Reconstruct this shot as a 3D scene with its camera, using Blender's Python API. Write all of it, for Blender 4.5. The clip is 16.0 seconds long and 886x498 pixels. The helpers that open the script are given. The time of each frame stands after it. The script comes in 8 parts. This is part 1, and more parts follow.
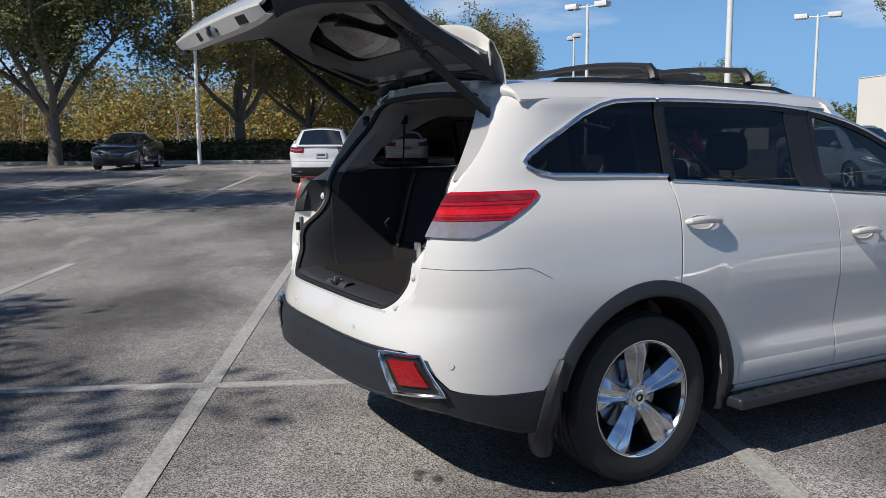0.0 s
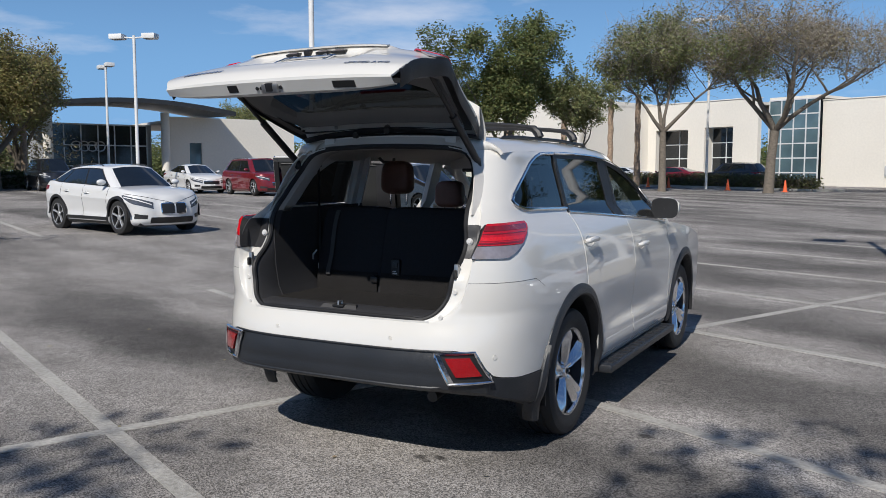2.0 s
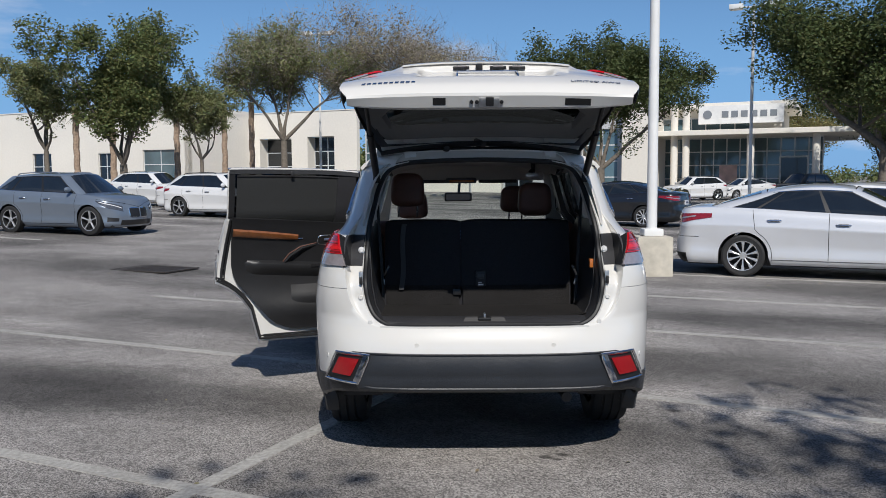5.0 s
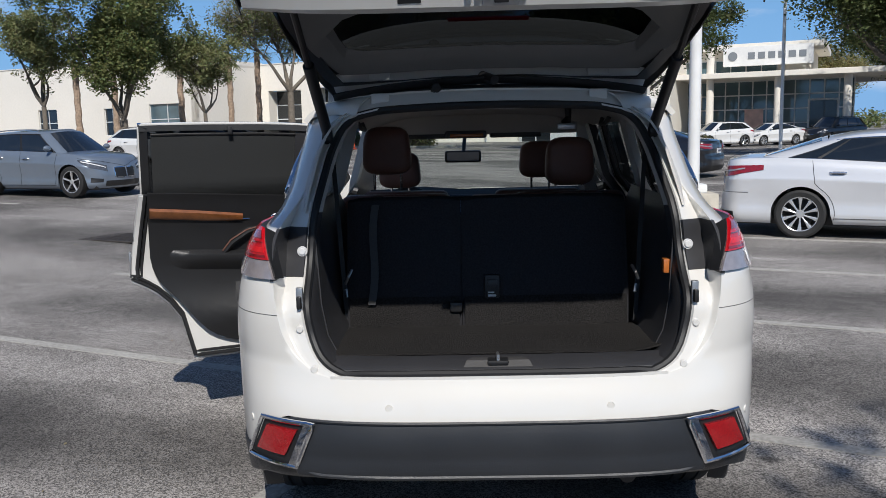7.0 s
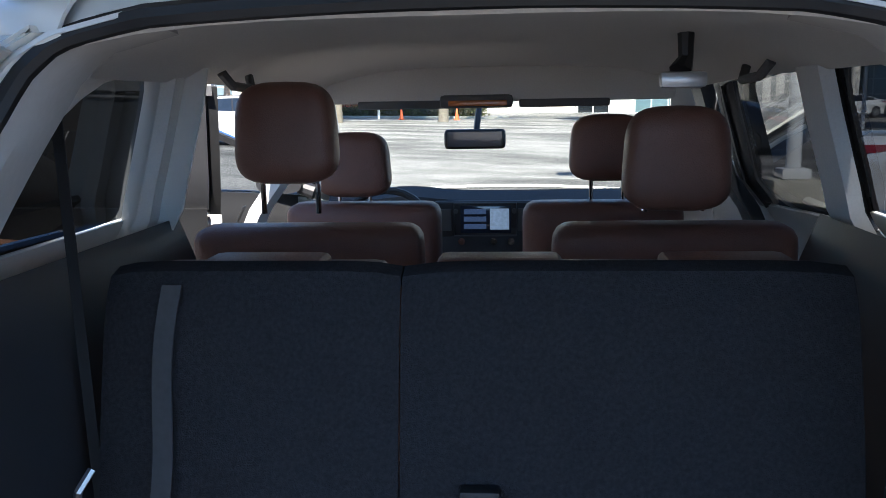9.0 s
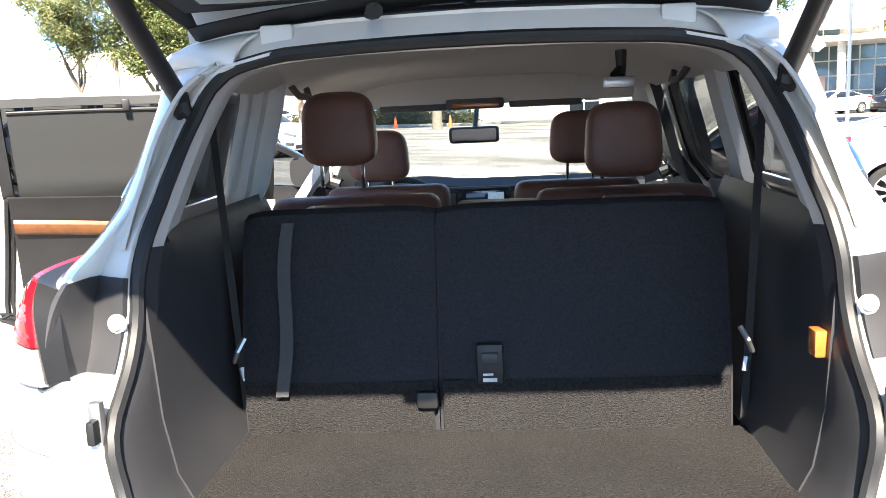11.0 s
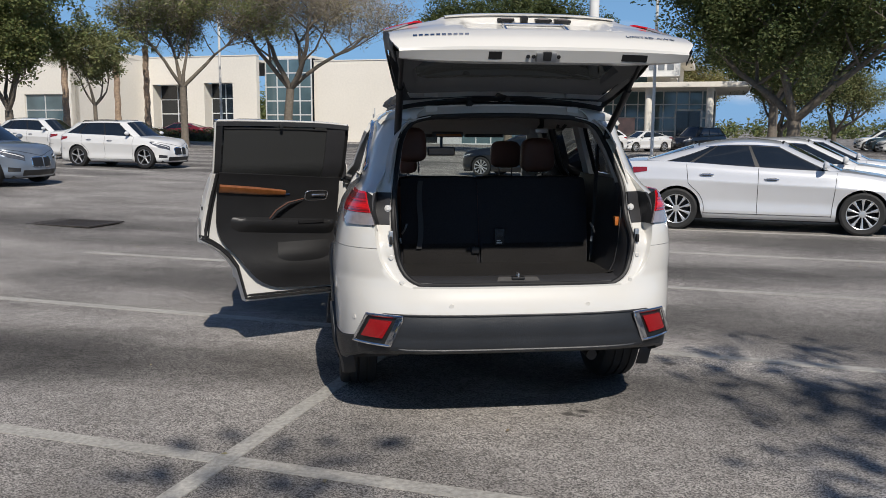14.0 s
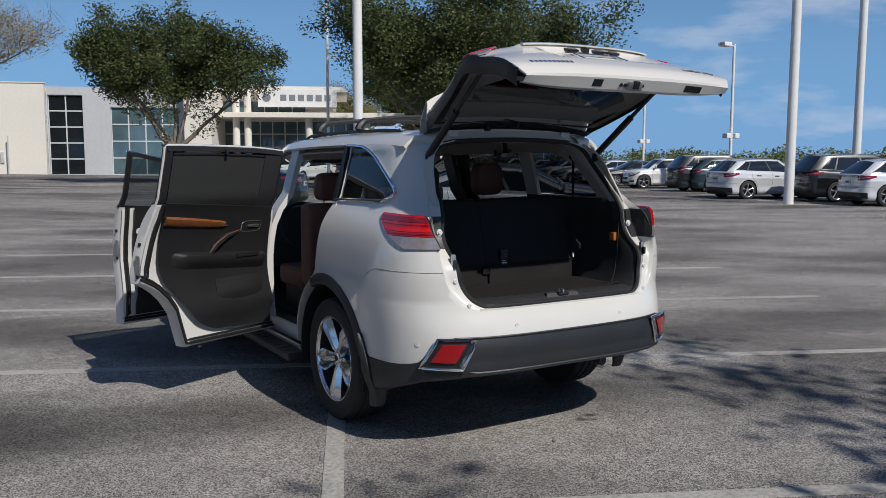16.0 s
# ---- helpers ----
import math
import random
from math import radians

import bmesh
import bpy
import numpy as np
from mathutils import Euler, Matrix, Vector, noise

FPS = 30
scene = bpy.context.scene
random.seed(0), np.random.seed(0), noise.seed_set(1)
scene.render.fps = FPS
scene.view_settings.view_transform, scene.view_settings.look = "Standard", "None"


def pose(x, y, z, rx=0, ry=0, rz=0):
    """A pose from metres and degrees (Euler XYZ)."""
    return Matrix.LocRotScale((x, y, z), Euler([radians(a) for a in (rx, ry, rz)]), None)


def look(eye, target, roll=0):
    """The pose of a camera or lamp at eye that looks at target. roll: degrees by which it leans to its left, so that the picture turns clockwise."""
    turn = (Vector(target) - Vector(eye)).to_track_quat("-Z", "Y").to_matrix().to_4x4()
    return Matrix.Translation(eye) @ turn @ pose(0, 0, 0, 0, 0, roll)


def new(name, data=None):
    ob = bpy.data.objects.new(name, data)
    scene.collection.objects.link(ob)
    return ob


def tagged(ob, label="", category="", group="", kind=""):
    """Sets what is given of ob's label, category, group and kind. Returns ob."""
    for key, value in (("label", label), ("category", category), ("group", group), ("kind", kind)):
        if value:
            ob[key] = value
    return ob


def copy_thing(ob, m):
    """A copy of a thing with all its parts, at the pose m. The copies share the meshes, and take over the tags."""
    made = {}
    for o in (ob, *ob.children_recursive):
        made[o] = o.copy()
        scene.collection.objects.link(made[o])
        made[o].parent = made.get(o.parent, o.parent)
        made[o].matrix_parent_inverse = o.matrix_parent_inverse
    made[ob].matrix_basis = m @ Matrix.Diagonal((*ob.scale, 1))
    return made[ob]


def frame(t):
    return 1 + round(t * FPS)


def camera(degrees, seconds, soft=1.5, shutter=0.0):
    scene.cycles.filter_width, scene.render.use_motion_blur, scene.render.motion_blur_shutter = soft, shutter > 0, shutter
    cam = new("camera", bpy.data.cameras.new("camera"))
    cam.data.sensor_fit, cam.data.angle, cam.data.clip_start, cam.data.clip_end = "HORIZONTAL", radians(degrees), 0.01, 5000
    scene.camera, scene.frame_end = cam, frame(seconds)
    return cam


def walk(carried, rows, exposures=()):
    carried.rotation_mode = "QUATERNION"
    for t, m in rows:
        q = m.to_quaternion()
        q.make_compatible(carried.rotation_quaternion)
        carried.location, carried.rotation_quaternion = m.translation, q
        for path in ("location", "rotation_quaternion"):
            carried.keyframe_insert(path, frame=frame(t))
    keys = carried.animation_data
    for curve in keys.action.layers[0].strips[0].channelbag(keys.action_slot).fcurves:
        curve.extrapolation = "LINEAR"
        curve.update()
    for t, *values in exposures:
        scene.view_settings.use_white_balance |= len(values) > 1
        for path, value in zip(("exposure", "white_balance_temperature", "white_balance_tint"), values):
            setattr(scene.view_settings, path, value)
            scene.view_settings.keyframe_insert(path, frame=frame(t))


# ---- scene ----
EXPOSURES = [(0, 0.05, 6230, 10), (4.2, -0.07, 6080, 10), (6.3, -0.07, 6080, 10), (7.5, 0.1, 6080, 10), (8.0, 0.4, 6000, 10), (8.5, 1.75, 5900, 10), (9.2, 2.2, 6250, 10), (10.3, 2.8, 6600, 10), (10.9, 2.8, 6750, 10), (11.2, 2.25, 7000, 10), (11.5, 1.55, 7100, 10), (12.0, 0.5, 6950, 10), (12.4, 0.18, 6750, 10), (12.8, 0.23, 6680, 10), (13.5, 0.14, 6600, 10), (14, -0.05, 6400, 10), (14.8, -0.13, 6300, 10), (16, -0.2, 6200, 10)]
cam = camera(55.33, 16.0, 0.85)
PATH = [
    (0, (3.617, -2.496, 1.497), (1.887, -1.527, 1.241), -0.28),
    (0.5, (3.531, -3.133, 1.508), (1.979, -1.891, 1.289), 0.10),
    (1, (3.314, -3.717, 1.523), (1.944, -2.273, 1.330), 0.17),
    (1.5, (3.005, -4.255, 1.545), (1.791, -2.677, 1.354), -0.13),
    (2, (2.611, -4.712, 1.560), (1.666, -2.959, 1.377), 0.03),
    (2.5, (2.116, -5.050, 1.582), (1.387, -3.196, 1.403), 0.07),
    (3, (1.584, -5.329, 1.623), (1.098, -3.397, 1.450), 0.18),
    (3.5, (1.035, -5.516, 1.642), (0.755, -3.542, 1.487), 0.21),
    (4, (0.518, -5.646, 1.637), (0.414, -3.654, 1.492), 0.38),
    (4.2, (0.322, -5.661, 1.614), (0.283, -3.666, 1.475), 0.41),
    (4.7, (-0.090, -5.630, 1.600), (-0.110, -3.640, 1.450), 0.00),
    (5.2, (-0.240, -5.430, 1.600), (-0.230, -3.440, 1.420), -0.60),
    (5.7, (-0.220, -5.120, 1.605), (-0.200, -3.135, 1.405), -1.10),
    (6.3, (-0.144, -4.591, 1.609), (-0.123, -2.605, 1.378), -1.44),
    (6.5, (-0.125, -4.367, 1.607), (-0.128, -2.382, 1.360), -1.37),
    (7, (-0.114, -3.774, 1.621), (-0.158, -1.795, 1.337), -1.31),
    (7.5, (-0.100, -3.193, 1.587), (-0.183, -1.215, 1.305), -1.48),
    (8, (-0.085, -2.628, 1.584), (-0.162, -0.654, 1.273), -1.02),
    (8.5, (0.007, -2.039, 1.592), (-0.141, -0.074, 1.253), -0.97),
    (8.8, (0.040, -1.740, 1.590), (-0.120, 0.225, 1.243), -1.00),
    (9.2, (0.070, -1.480, 1.585), (-0.110, 0.480, 1.235), -1.10),
    (9.7, (0.080, -1.380, 1.575), (-0.100, 0.580, 1.230), -1.30),
    (10.3, (0.070, -1.630, 1.560), (-0.110, 0.335, 1.225), -1.60),
    (10.8, (0.046, -2.113, 1.554), (-0.123, -0.147, 1.229), -1.81),
    (11, (0.062, -2.314, 1.572), (-0.100, -0.348, 1.240), -2.65),
    (11.5, (-0.068, -2.901, 1.583), (-0.146, -0.927, 1.270), -1.83),
    (12, (-0.135, -3.496, 1.641), (-0.187, -1.517, 1.363), -2.29),
    (12.5, (-0.224, -4.113, 1.649), (-0.240, -2.130, 1.387), -1.62),
    (13, (-0.358, -4.650, 1.652), (-0.354, -2.666, 1.402), -1.25),
    (13.5, (-0.560, -5.070, 1.647), (-0.512, -3.091, 1.363), -0.86),
    (14, (-0.934, -5.364, 1.633), (-0.692, -3.399, 1.348), 0.28),
    (14.5, (-1.424, -5.378, 1.596), (-0.935, -3.460, 1.311), 1.47),
    (15, (-1.963, -5.279, 1.611), (-1.289, -3.410, 1.380), 0.31),
    (15.5, (-2.513, -5.036, 1.612), (-1.648, -3.245, 1.402), 0.37),
    (16, (-2.981, -4.680, 1.595), (-1.952, -2.979, 1.381), 0.06),
]
walk(cam, [(t, look(eye, target, roll)) for t, eye, target, roll in PATH], EXPOSURES)

# ---- light: clear winter sky, one sun from behind the parked car ----
SUN_TO = Vector((0.145, -1.07, 1.0)).normalized()
world = bpy.data.worlds.new("world")
scene.world = world
world.use_nodes = True
wn, wl = world.node_tree.nodes, world.node_tree.links
wn.clear()
w_out, w_bg, w_sky = wn.new("ShaderNodeOutputWorld"), wn.new("ShaderNodeBackground"), wn.new("ShaderNodeTexSky")
w_sky.sky_type, w_sky.sun_disc = "NISHITA", False
w_sky.sun_elevation = math.asin(SUN_TO.z)
w_sky.sun_rotation = math.atan2(SUN_TO.x, SUN_TO.y)
w_sky.air_density, w_sky.dust_density, w_sky.ozone_density = 1.0, 0.1, 1.6
w_co, w_map, w_noise, w_ramp, w_mix = (wn.new(k) for k in ("ShaderNodeTexCoord", "ShaderNodeMapping", "ShaderNodeTexNoise", "ShaderNodeValToRGB", "ShaderNodeMixRGB"))
w_map.inputs["Scale"].default_value = (1.0, 1.0, 4.2)
w_map.inputs["Location"].default_value = (0.35, 0.2, 0.1)
w_noise.inputs["Scale"].default_value, w_noise.inputs["Detail"].default_value, w_noise.inputs["Roughness"].default_value = 3.1, 7.0, 0.55
w_ramp.color_ramp.elements[0].position, w_ramp.color_ramp.elements[1].position = 0.555, 0.78
w_ramp.color_ramp.elements[0].color, w_ramp.color_ramp.elements[1].color = (0, 0, 0, 1), (0.75, 0.75, 0.75, 1)
w_mix.inputs[2].default_value = (11.5, 11.3, 11.6, 1)
wl.new(w_co.outputs["Generated"], w_map.inputs["Vector"])
wl.new(w_map.outputs["Vector"], w_noise.inputs["Vector"])
wl.new(w_noise.outputs["Fac"], w_ramp.inputs["Fac"])
wl.new(w_ramp.outputs["Color"], w_mix.inputs[0])
w_sat = wn.new("ShaderNodeMixRGB")
w_sat.blend_type = "MULTIPLY"
w_sat.inputs[0].default_value, w_sat.inputs[2].default_value = 1.0, (0.72, 0.89, 1.08, 1)
wl.new(w_sky.outputs["Color"], w_sat.inputs[1])
w_sep, w_low, w_haze = wn.new("ShaderNodeSeparateXYZ"), wn.new("ShaderNodeMapRange"), wn.new("ShaderNodeMixRGB")
w_low.interpolation_type = "SMOOTHSTEP"
for k, v in zip(("From Min", "From Max", "To Min", "To Max"), (0.0, 0.30, 0.85, 0.0)):
    w_low.inputs[k].default_value = v
w_haze.inputs[2].default_value = (2.6, 5.6, 10.2, 1)
wl.new(w_co.outputs["Generated"], w_sep.inputs["Vector"])
wl.new(w_sep.outputs["Z"], w_low.inputs["Value"])
wl.new(w_low.outputs["Result"], w_haze.inputs[0])
wl.new(w_sat.outputs["Color"], w_haze.inputs[1])
wl.new(w_haze.outputs["Color"], w_mix.inputs[1])
wl.new(w_mix.outputs["Color"], w_bg.inputs["Color"])
wl.new(w_bg.outputs["Background"], w_out.inputs["Surface"])
w_bg.inputs["Strength"].default_value = 0.074
sun_data = bpy.data.lights.new("sun", "SUN")
sun_data.energy, sun_data.angle, sun_data.color = 4.6, radians(0.55), (1.0, 0.925, 0.82)
sun = new("sun", sun_data)
sun.matrix_world = look((0, 0, 0), -SUN_TO)


# ---- materials ----
def material(name, color, rough=0.5, metal=0.0, vary=0.0, scale=20.0, bump=0.0, bump_scale=200.0, coat=0.0, island=0.0, large=0.0, large_scale=0.6, spec=0.5, sheen=0.0, per_object=0.0, rough_vary=0.0):
    m = bpy.data.materials.new(name)
    m.use_nodes = True
    n, l = m.node_tree.nodes, m.node_tree.links
    b = n["Principled BSDF"]
    b.inputs["Base Color"].default_value = (*color, 1)
    b.inputs["Roughness"].default_value, b.inputs["Metallic"].default_value = rough, metal
    b.inputs["Coat Weight"].default_value, b.inputs["Coat Roughness"].default_value = coat, 0.03
    b.inputs["Specular IOR Level"].default_value = spec
    b.inputs["Sheen Weight"].default_value = sheen
    co = n.new("ShaderNodeTexCoord")
    last = None
    value = None

    def add(out, amount):
        nonlocal value
        mr = n.new("ShaderNodeMapRange")
        mr.inputs["To Min"].default_value, mr.inputs["To Max"].default_value = 1 - amount, 1 + amount
        l.new(out, mr.inputs["Value"])
        if value is None:
            value = mr.outputs["Result"]
        else:
            mm = n.new("ShaderNodeMath")
            mm.operation = "MULTIPLY"
            l.new(value, mm.inputs[0])
            l.new(mr.outputs["Result"], mm.inputs[1])
            value = mm.outputs["Value"]

    if vary:
        t = n.new("ShaderNodeTexNoise")
        t.inputs["Scale"].default_value, t.inputs["Detail"].default_value = scale, 6
        l.new(co.outputs["Object"], t.inputs["Vector"])
        add(t.outputs["Fac"], vary * 2)
        if rough_vary:
            mr = n.new("ShaderNodeMapRange")
            mr.inputs["To Min"].default_value, mr.inputs["To Max"].default_value = max(0.02, rough - rough_vary), min(1, rough + rough_vary)
            l.new(t.outputs["Fac"], mr.inputs["Value"])
            l.new(mr.outputs["Result"], b.inputs["Roughness"])
    if large:
        t = n.new("ShaderNodeTexNoise")
        t.inputs["Scale"].default_value, t.inputs["Detail"].default_value = large_scale, 4
        l.new(co.outputs["Object"], t.inputs["Vector"])
        add(t.outputs["Fac"], large * 2)
    if island:
        g = n.new("ShaderNodeNewGeometry")
        add(g.outputs["Random Per Island"], island)
    if per_object:
        g = n.new("ShaderNodeObjectInfo")
        add(g.outputs["Random"], per_object)
    if value is not None:
        hsv = n.new("ShaderNodeHueSaturation")
        hsv.inputs["Color"].default_value = (*color, 1)
        l.new(value, hsv.inputs["Value"])
        l.new(hsv.outputs["Color"], b.inputs["Base Color"])
    if bump:
        t = n.new("ShaderNodeTexNoise")
        t.inputs["Scale"].default_value, t.inputs["Detail"].default_value = bump_scale, 5
        l.new(co.outputs["Object"], t.inputs["Vector"])
        bp = n.new("ShaderNodeBump")
        bp.inputs["Strength"].default_value, bp.inputs["Distance"].default_value = bump, 0.01
        l.new(t.outputs["Fac"], bp.inputs["Height"])
        l.new(bp.outputs["Normal"], b.inputs["Normal"])
    return m


def pane_material(name, tint, gloss=0.02, floor=0.03):
    """Tinted sheet glass: sees through with a tint, mirrors by Fresnel."""
    m = bpy.data.materials.new(name)
    m.use_nodes = True
    n, l = m.node_tree.nodes, m.node_tree.links
    n.remove(n["Principled BSDF"])
    tr, gl, mx, fr = n.new("ShaderNodeBsdfTransparent"), n.new("ShaderNodeBsdfGlossy"), n.new("ShaderNodeMixShader"), n.new("ShaderNodeLayerWeight")
    pw, sc = n.new("ShaderNodeMath"), n.new("ShaderNodeMath")
    pw.operation, pw.inputs[1].default_value = "POWER", 4.0
    sc.operation, sc.inputs[1].default_value, sc.inputs[2].default_value = "MULTIPLY_ADD", 0.9, 0.045
    tr.inputs["Color"].default_value = (*tint, 1)
    gl.inputs["Roughness"].default_value = gloss
    l.new(fr.outputs["Facing"], pw.inputs[0])
    l.new(pw.outputs["Value"], sc.inputs[0])
    l.new(sc.outputs["Value"], mx.inputs["Fac"])
    l.new(tr.outputs["BSDF"], mx.inputs[1])
    l.new(gl.outputs["BSDF"], mx.inputs[2])
    l.new(mx.outputs["Shader"], n["Material Output"].inputs["Surface"])
    return m


def leaf_material(name, color, hue=0.04, value=0.45):
    m = bpy.data.materials.new(name)
    m.use_nodes = True
    n, l = m.node_tree.nodes, m.node_tree.links
    b = n["Principled BSDF"]
    b.inputs["Roughness"].default_value = 0.55
    b.inputs["Specular IOR Level"].default_value = 0.3
    g = n.new("ShaderNodeNewGeometry")
    hs = n.new("ShaderNodeHueSaturation")
    hs.inputs["Color"].default_value = (*color, 1)
    m1, m2 = n.new("ShaderNodeMapRange"), n.new("ShaderNodeMapRange")
    m1.inputs["To Min"].default_value, m1.inputs["To Max"].default_value = 0.5 - hue, 0.5 + hue
    m2.inputs["To Min"].default_value, m2.inputs["To Max"].default_value = 1 - value, 1 + value
    l.new(g.outputs["Random Per Island"], m1.inputs["Value"])
    t = n.new("ShaderNodeTexNoise")
    t.inputs["Scale"].default_value = 0.9
    co = n.new("ShaderNodeTexCoord")
    l.new(co.outputs["Object"], t.inputs["Vector"])
    l.new(t.outputs["Fac"], m2.inputs["Value"])
    l.new(m1.outputs["Result"], hs.inputs["Hue"])
    l.new(m2.outputs["Result"], hs.inputs["Value"])
    l.new(hs.outputs["Color"], b.inputs["Base Color"])
    tl, mx = n.new("ShaderNodeBsdfTranslucent"), n.new("ShaderNodeMixShader")
    mx.inputs["Fac"].default_value = 0.38
    l.new(hs.outputs["Color"], tl.inputs["Color"])
    l.new(b.outputs["BSDF"], mx.inputs[1])
    l.new(tl.outputs["BSDF"], mx.inputs[2])
    l.new(mx.outputs["Shader"], n["Material Output"].inputs["Surface"])
    return m


PAINT_WHITE = material("pearl_white_paint", (0.67, 0.653, 0.615), 0.28, vary=0.012, scale=3.0, coat=1.0)
PAINT_JAMB = material("white_jamb_paint", (0.62, 0.61, 0.585), 0.32, vary=0.03, scale=6.0, coat=0.3)
CLADDING = material("grained_grey_plastic", (0.020, 0.022, 0.026), 0.40, vary=0.08, scale=5.0, bump=0.15, bump_scale=900.0, rough_vary=0.08)
PLASTIC_BLACK = material("black_plastic", (0.014, 0.014, 0.015), 0.45, vary=0.1, scale=30, bump=0.06, bump_scale=500)
TRIM_GREY = material("grey_moulded_trim", (0.085, 0.084, 0.082), 0.6, vary=0.05, scale=8, bump=0.1, bump_scale=700)
TRIM_DARK = material("charcoal_moulded_trim", (0.033, 0.033, 0.036), 0.42, vary=0.1, scale=8, bump=0.12, bump_scale=700)
DOOR_TRIM = material("black_door_trim", (0.016, 0.016, 0.017), 0.40, vary=0.12, scale=8, bump=0.12, bump_scale=700)
CARPET = material("charcoal_carpet", (0.028, 0.0265, 0.026), 0.95, vary=0.45, scale=150, bump=0.9, bump_scale=300, sheen=0.0, spec=0.1, large=0.12, large_scale=5)
SEATBACK = material("black_seatback_carpet", (0.033, 0.0325, 0.036), 0.95, vary=0.25, scale=160, bump=0.5, bump_scale=400, spec=0.1)
LEATHER = material("saddle_brown_leather", (0.15, 0.066, 0.046), 0.42, vary=0.12, scale=12, bump=0.25, bump_scale=300)
PILLAR_CLOTH = material("pale_grey_pillar_trim", (0.42, 0.405, 0.385), 0.8, vary=0.04, scale=60, bump=0.1, bump_scale=700)
HEADLINER = material("grey_headliner_cloth", (0.58, 0.56, 0.53), 0.95, vary=0.05, scale=200, bump=0.2, bump_scale=600)
RUBBER = material("tyre_rubber", (0.018, 0.018, 0.018), 0.72, vary=0.2, scale=18, bump=0.15, bump_scale=120, rough_vary=0.12)
SEAL = material("seal_rubber", (0.010, 0.010, 0.011), 0.55, vary=0.1, scale=40)
CHROME = material("bright_chrome", (0.78, 0.79, 0.81), 0.08, 1.0, vary=0.02, scale=30)
ALLOY = material("machined_alloy", (0.80, 0.81, 0.83), 0.16, 0.95, vary=0.04, scale=20)
ALLOY_DARK = material("dark_alloy_pocket", (0.05, 0.05, 0.055), 0.4, 0.8, vary=0.1, scale=20)
STEEL = material("zinc_steel", (0.5, 0.5, 0.5), 0.35, 0.9, vary=0.1, scale=40)
RED_LENS = material("red_lamp_lens", (0.52, 0.006, 0.014), 0.22, vary=0.22, scale=60, coat=0.7, bump=0.1, bump_scale=160)
RED_DEEP = material("deep_red_reflector", (0.30, 0.004, 0.006), 0.25, vary=0.2, scale=130, coat=1.0, bump=0.25, bump_scale=260)
CLEAR_LENS = material("clear_lamp_lens", (0.36, 0.32, 0.33), 0.14, 0.35, vary=0.12, scale=40, coat=1.0, bump=0.08, bump_scale=90)
RED_BRIGHT = material("bright_red_light_bar", (0.72, 0.012, 0.018), 0.2, vary=0.2, scale=70, coat=0.6)
LAMP_RED = material("dark_red_car_lamp", (0.22, 0.008, 0.012), 0.15, vary=0.25, scale=25, coat=1.0)
AMBER = material("amber_lens", (0.45, 0.14, 0.03), 0.25, vary=0.1, scale=60, coat=0.8)
WOOD = material("glossy_walnut_trim", (0.21, 0.075, 0.022), 0.28, vary=0.25, scale=35, coat=0.9)
PRIVACY = pane_material("privacy_glass", (0.055, 0.06, 0.065))
GLASS = pane_material("clear_car_glass", (0.80, 0.86, 0.82))
SIDE_GLASS = pane_material("tinted_front_glass", (0.30, 0.33, 0.34))
GATE_GLASS = pane_material("dark_gate_glass", (0.02, 0.022, 0.024))
SHADE_MESH = material("black_sunshade_mesh", (0.024, 0.025, 0.025), 0.8, vary=0.1, scale=300, bump=0.3, bump_scale=900)
CAR_PANE = material("dark_far_car_glass", (0.010, 0.013, 0.016), 0.05, vary=0.2, scale=3, coat=1.0)
LABEL_WHITE = material("white_label_paper", (0.62, 0.62, 0.62), 0.6, vary=0.05, scale=30)
INK = material("dark_ink", (0.03, 0.03, 0.035), 0.6, vary=0.05, scale=50)
SCREEN_PAGE, SCREEN_TILE = material("lit_screen_page", (0.3, 0.4, 0.5), 0.3, vary=0.2, scale=90), material("lit_screen_tile", (0.05, 0.08, 0.14), 0.3, vary=0.3, scale=120)
for m_lit, col in ((SCREEN_PAGE, (0.45, 0.62, 0.85, 1)), (SCREEN_TILE, (0.10, 0.17, 0.34, 1))):
    m_lit.node_tree.nodes["Principled BSDF"].inputs["Emission Color"].default_value = col
    m_lit.node_tree.nodes["Principled BSDF"].inputs["Emission Strength"].default_value = 0.07
SCREEN = material("dash_screen", (0.02, 0.03, 0.05), 0.15, vary=0.1, scale=20, coat=1.0)

CONCRETE = material("weathered_concrete", (0.50, 0.46, 0.38), 0.85, vary=0.12, scale=9, bump=0.3, bump_scale=60, large=0.15, large_scale=2.5)
CURB_C = material("kerb_concrete", (0.42, 0.40, 0.35), 0.85, vary=0.12, scale=6, bump=0.3, bump_scale=50, large=0.12, large_scale=0.8)
POLE_WHITE = material("white_painted_pole", (0.72, 0.72, 0.70), 0.45, vary=0.05, scale=5, large=0.06, large_scale=1.0)
STUCCO = material("white_stucco", (0.74, 0.70, 0.62), 0.9, vary=0.04, scale=6, bump=0.25, bump_scale=25, large=0.06, large_scale=0.15)
STUCCO_GREY = material("grey_stucco", (0.50, 0.51, 0.52), 0.85, vary=0.05, scale=4, bump=0.2, bump_scale=25, large=0.06, large_scale=0.2)
STORE_GLASS = material("blue_store_glass", (0.085, 0.135, 0.155), 0.06, vary=0.35, scale=0.5, coat=1.0, large=0.3, large_scale=0.15)
STORE_DARK = material("dark_doorway_glass", (0.012, 0.015, 0.018), 0.12, vary=0.3, scale=0.6, coat=0.6)
MULLION = material("white_window_frame", (0.60, 0.61, 0.61), 0.45, vary=0.04, scale=6)
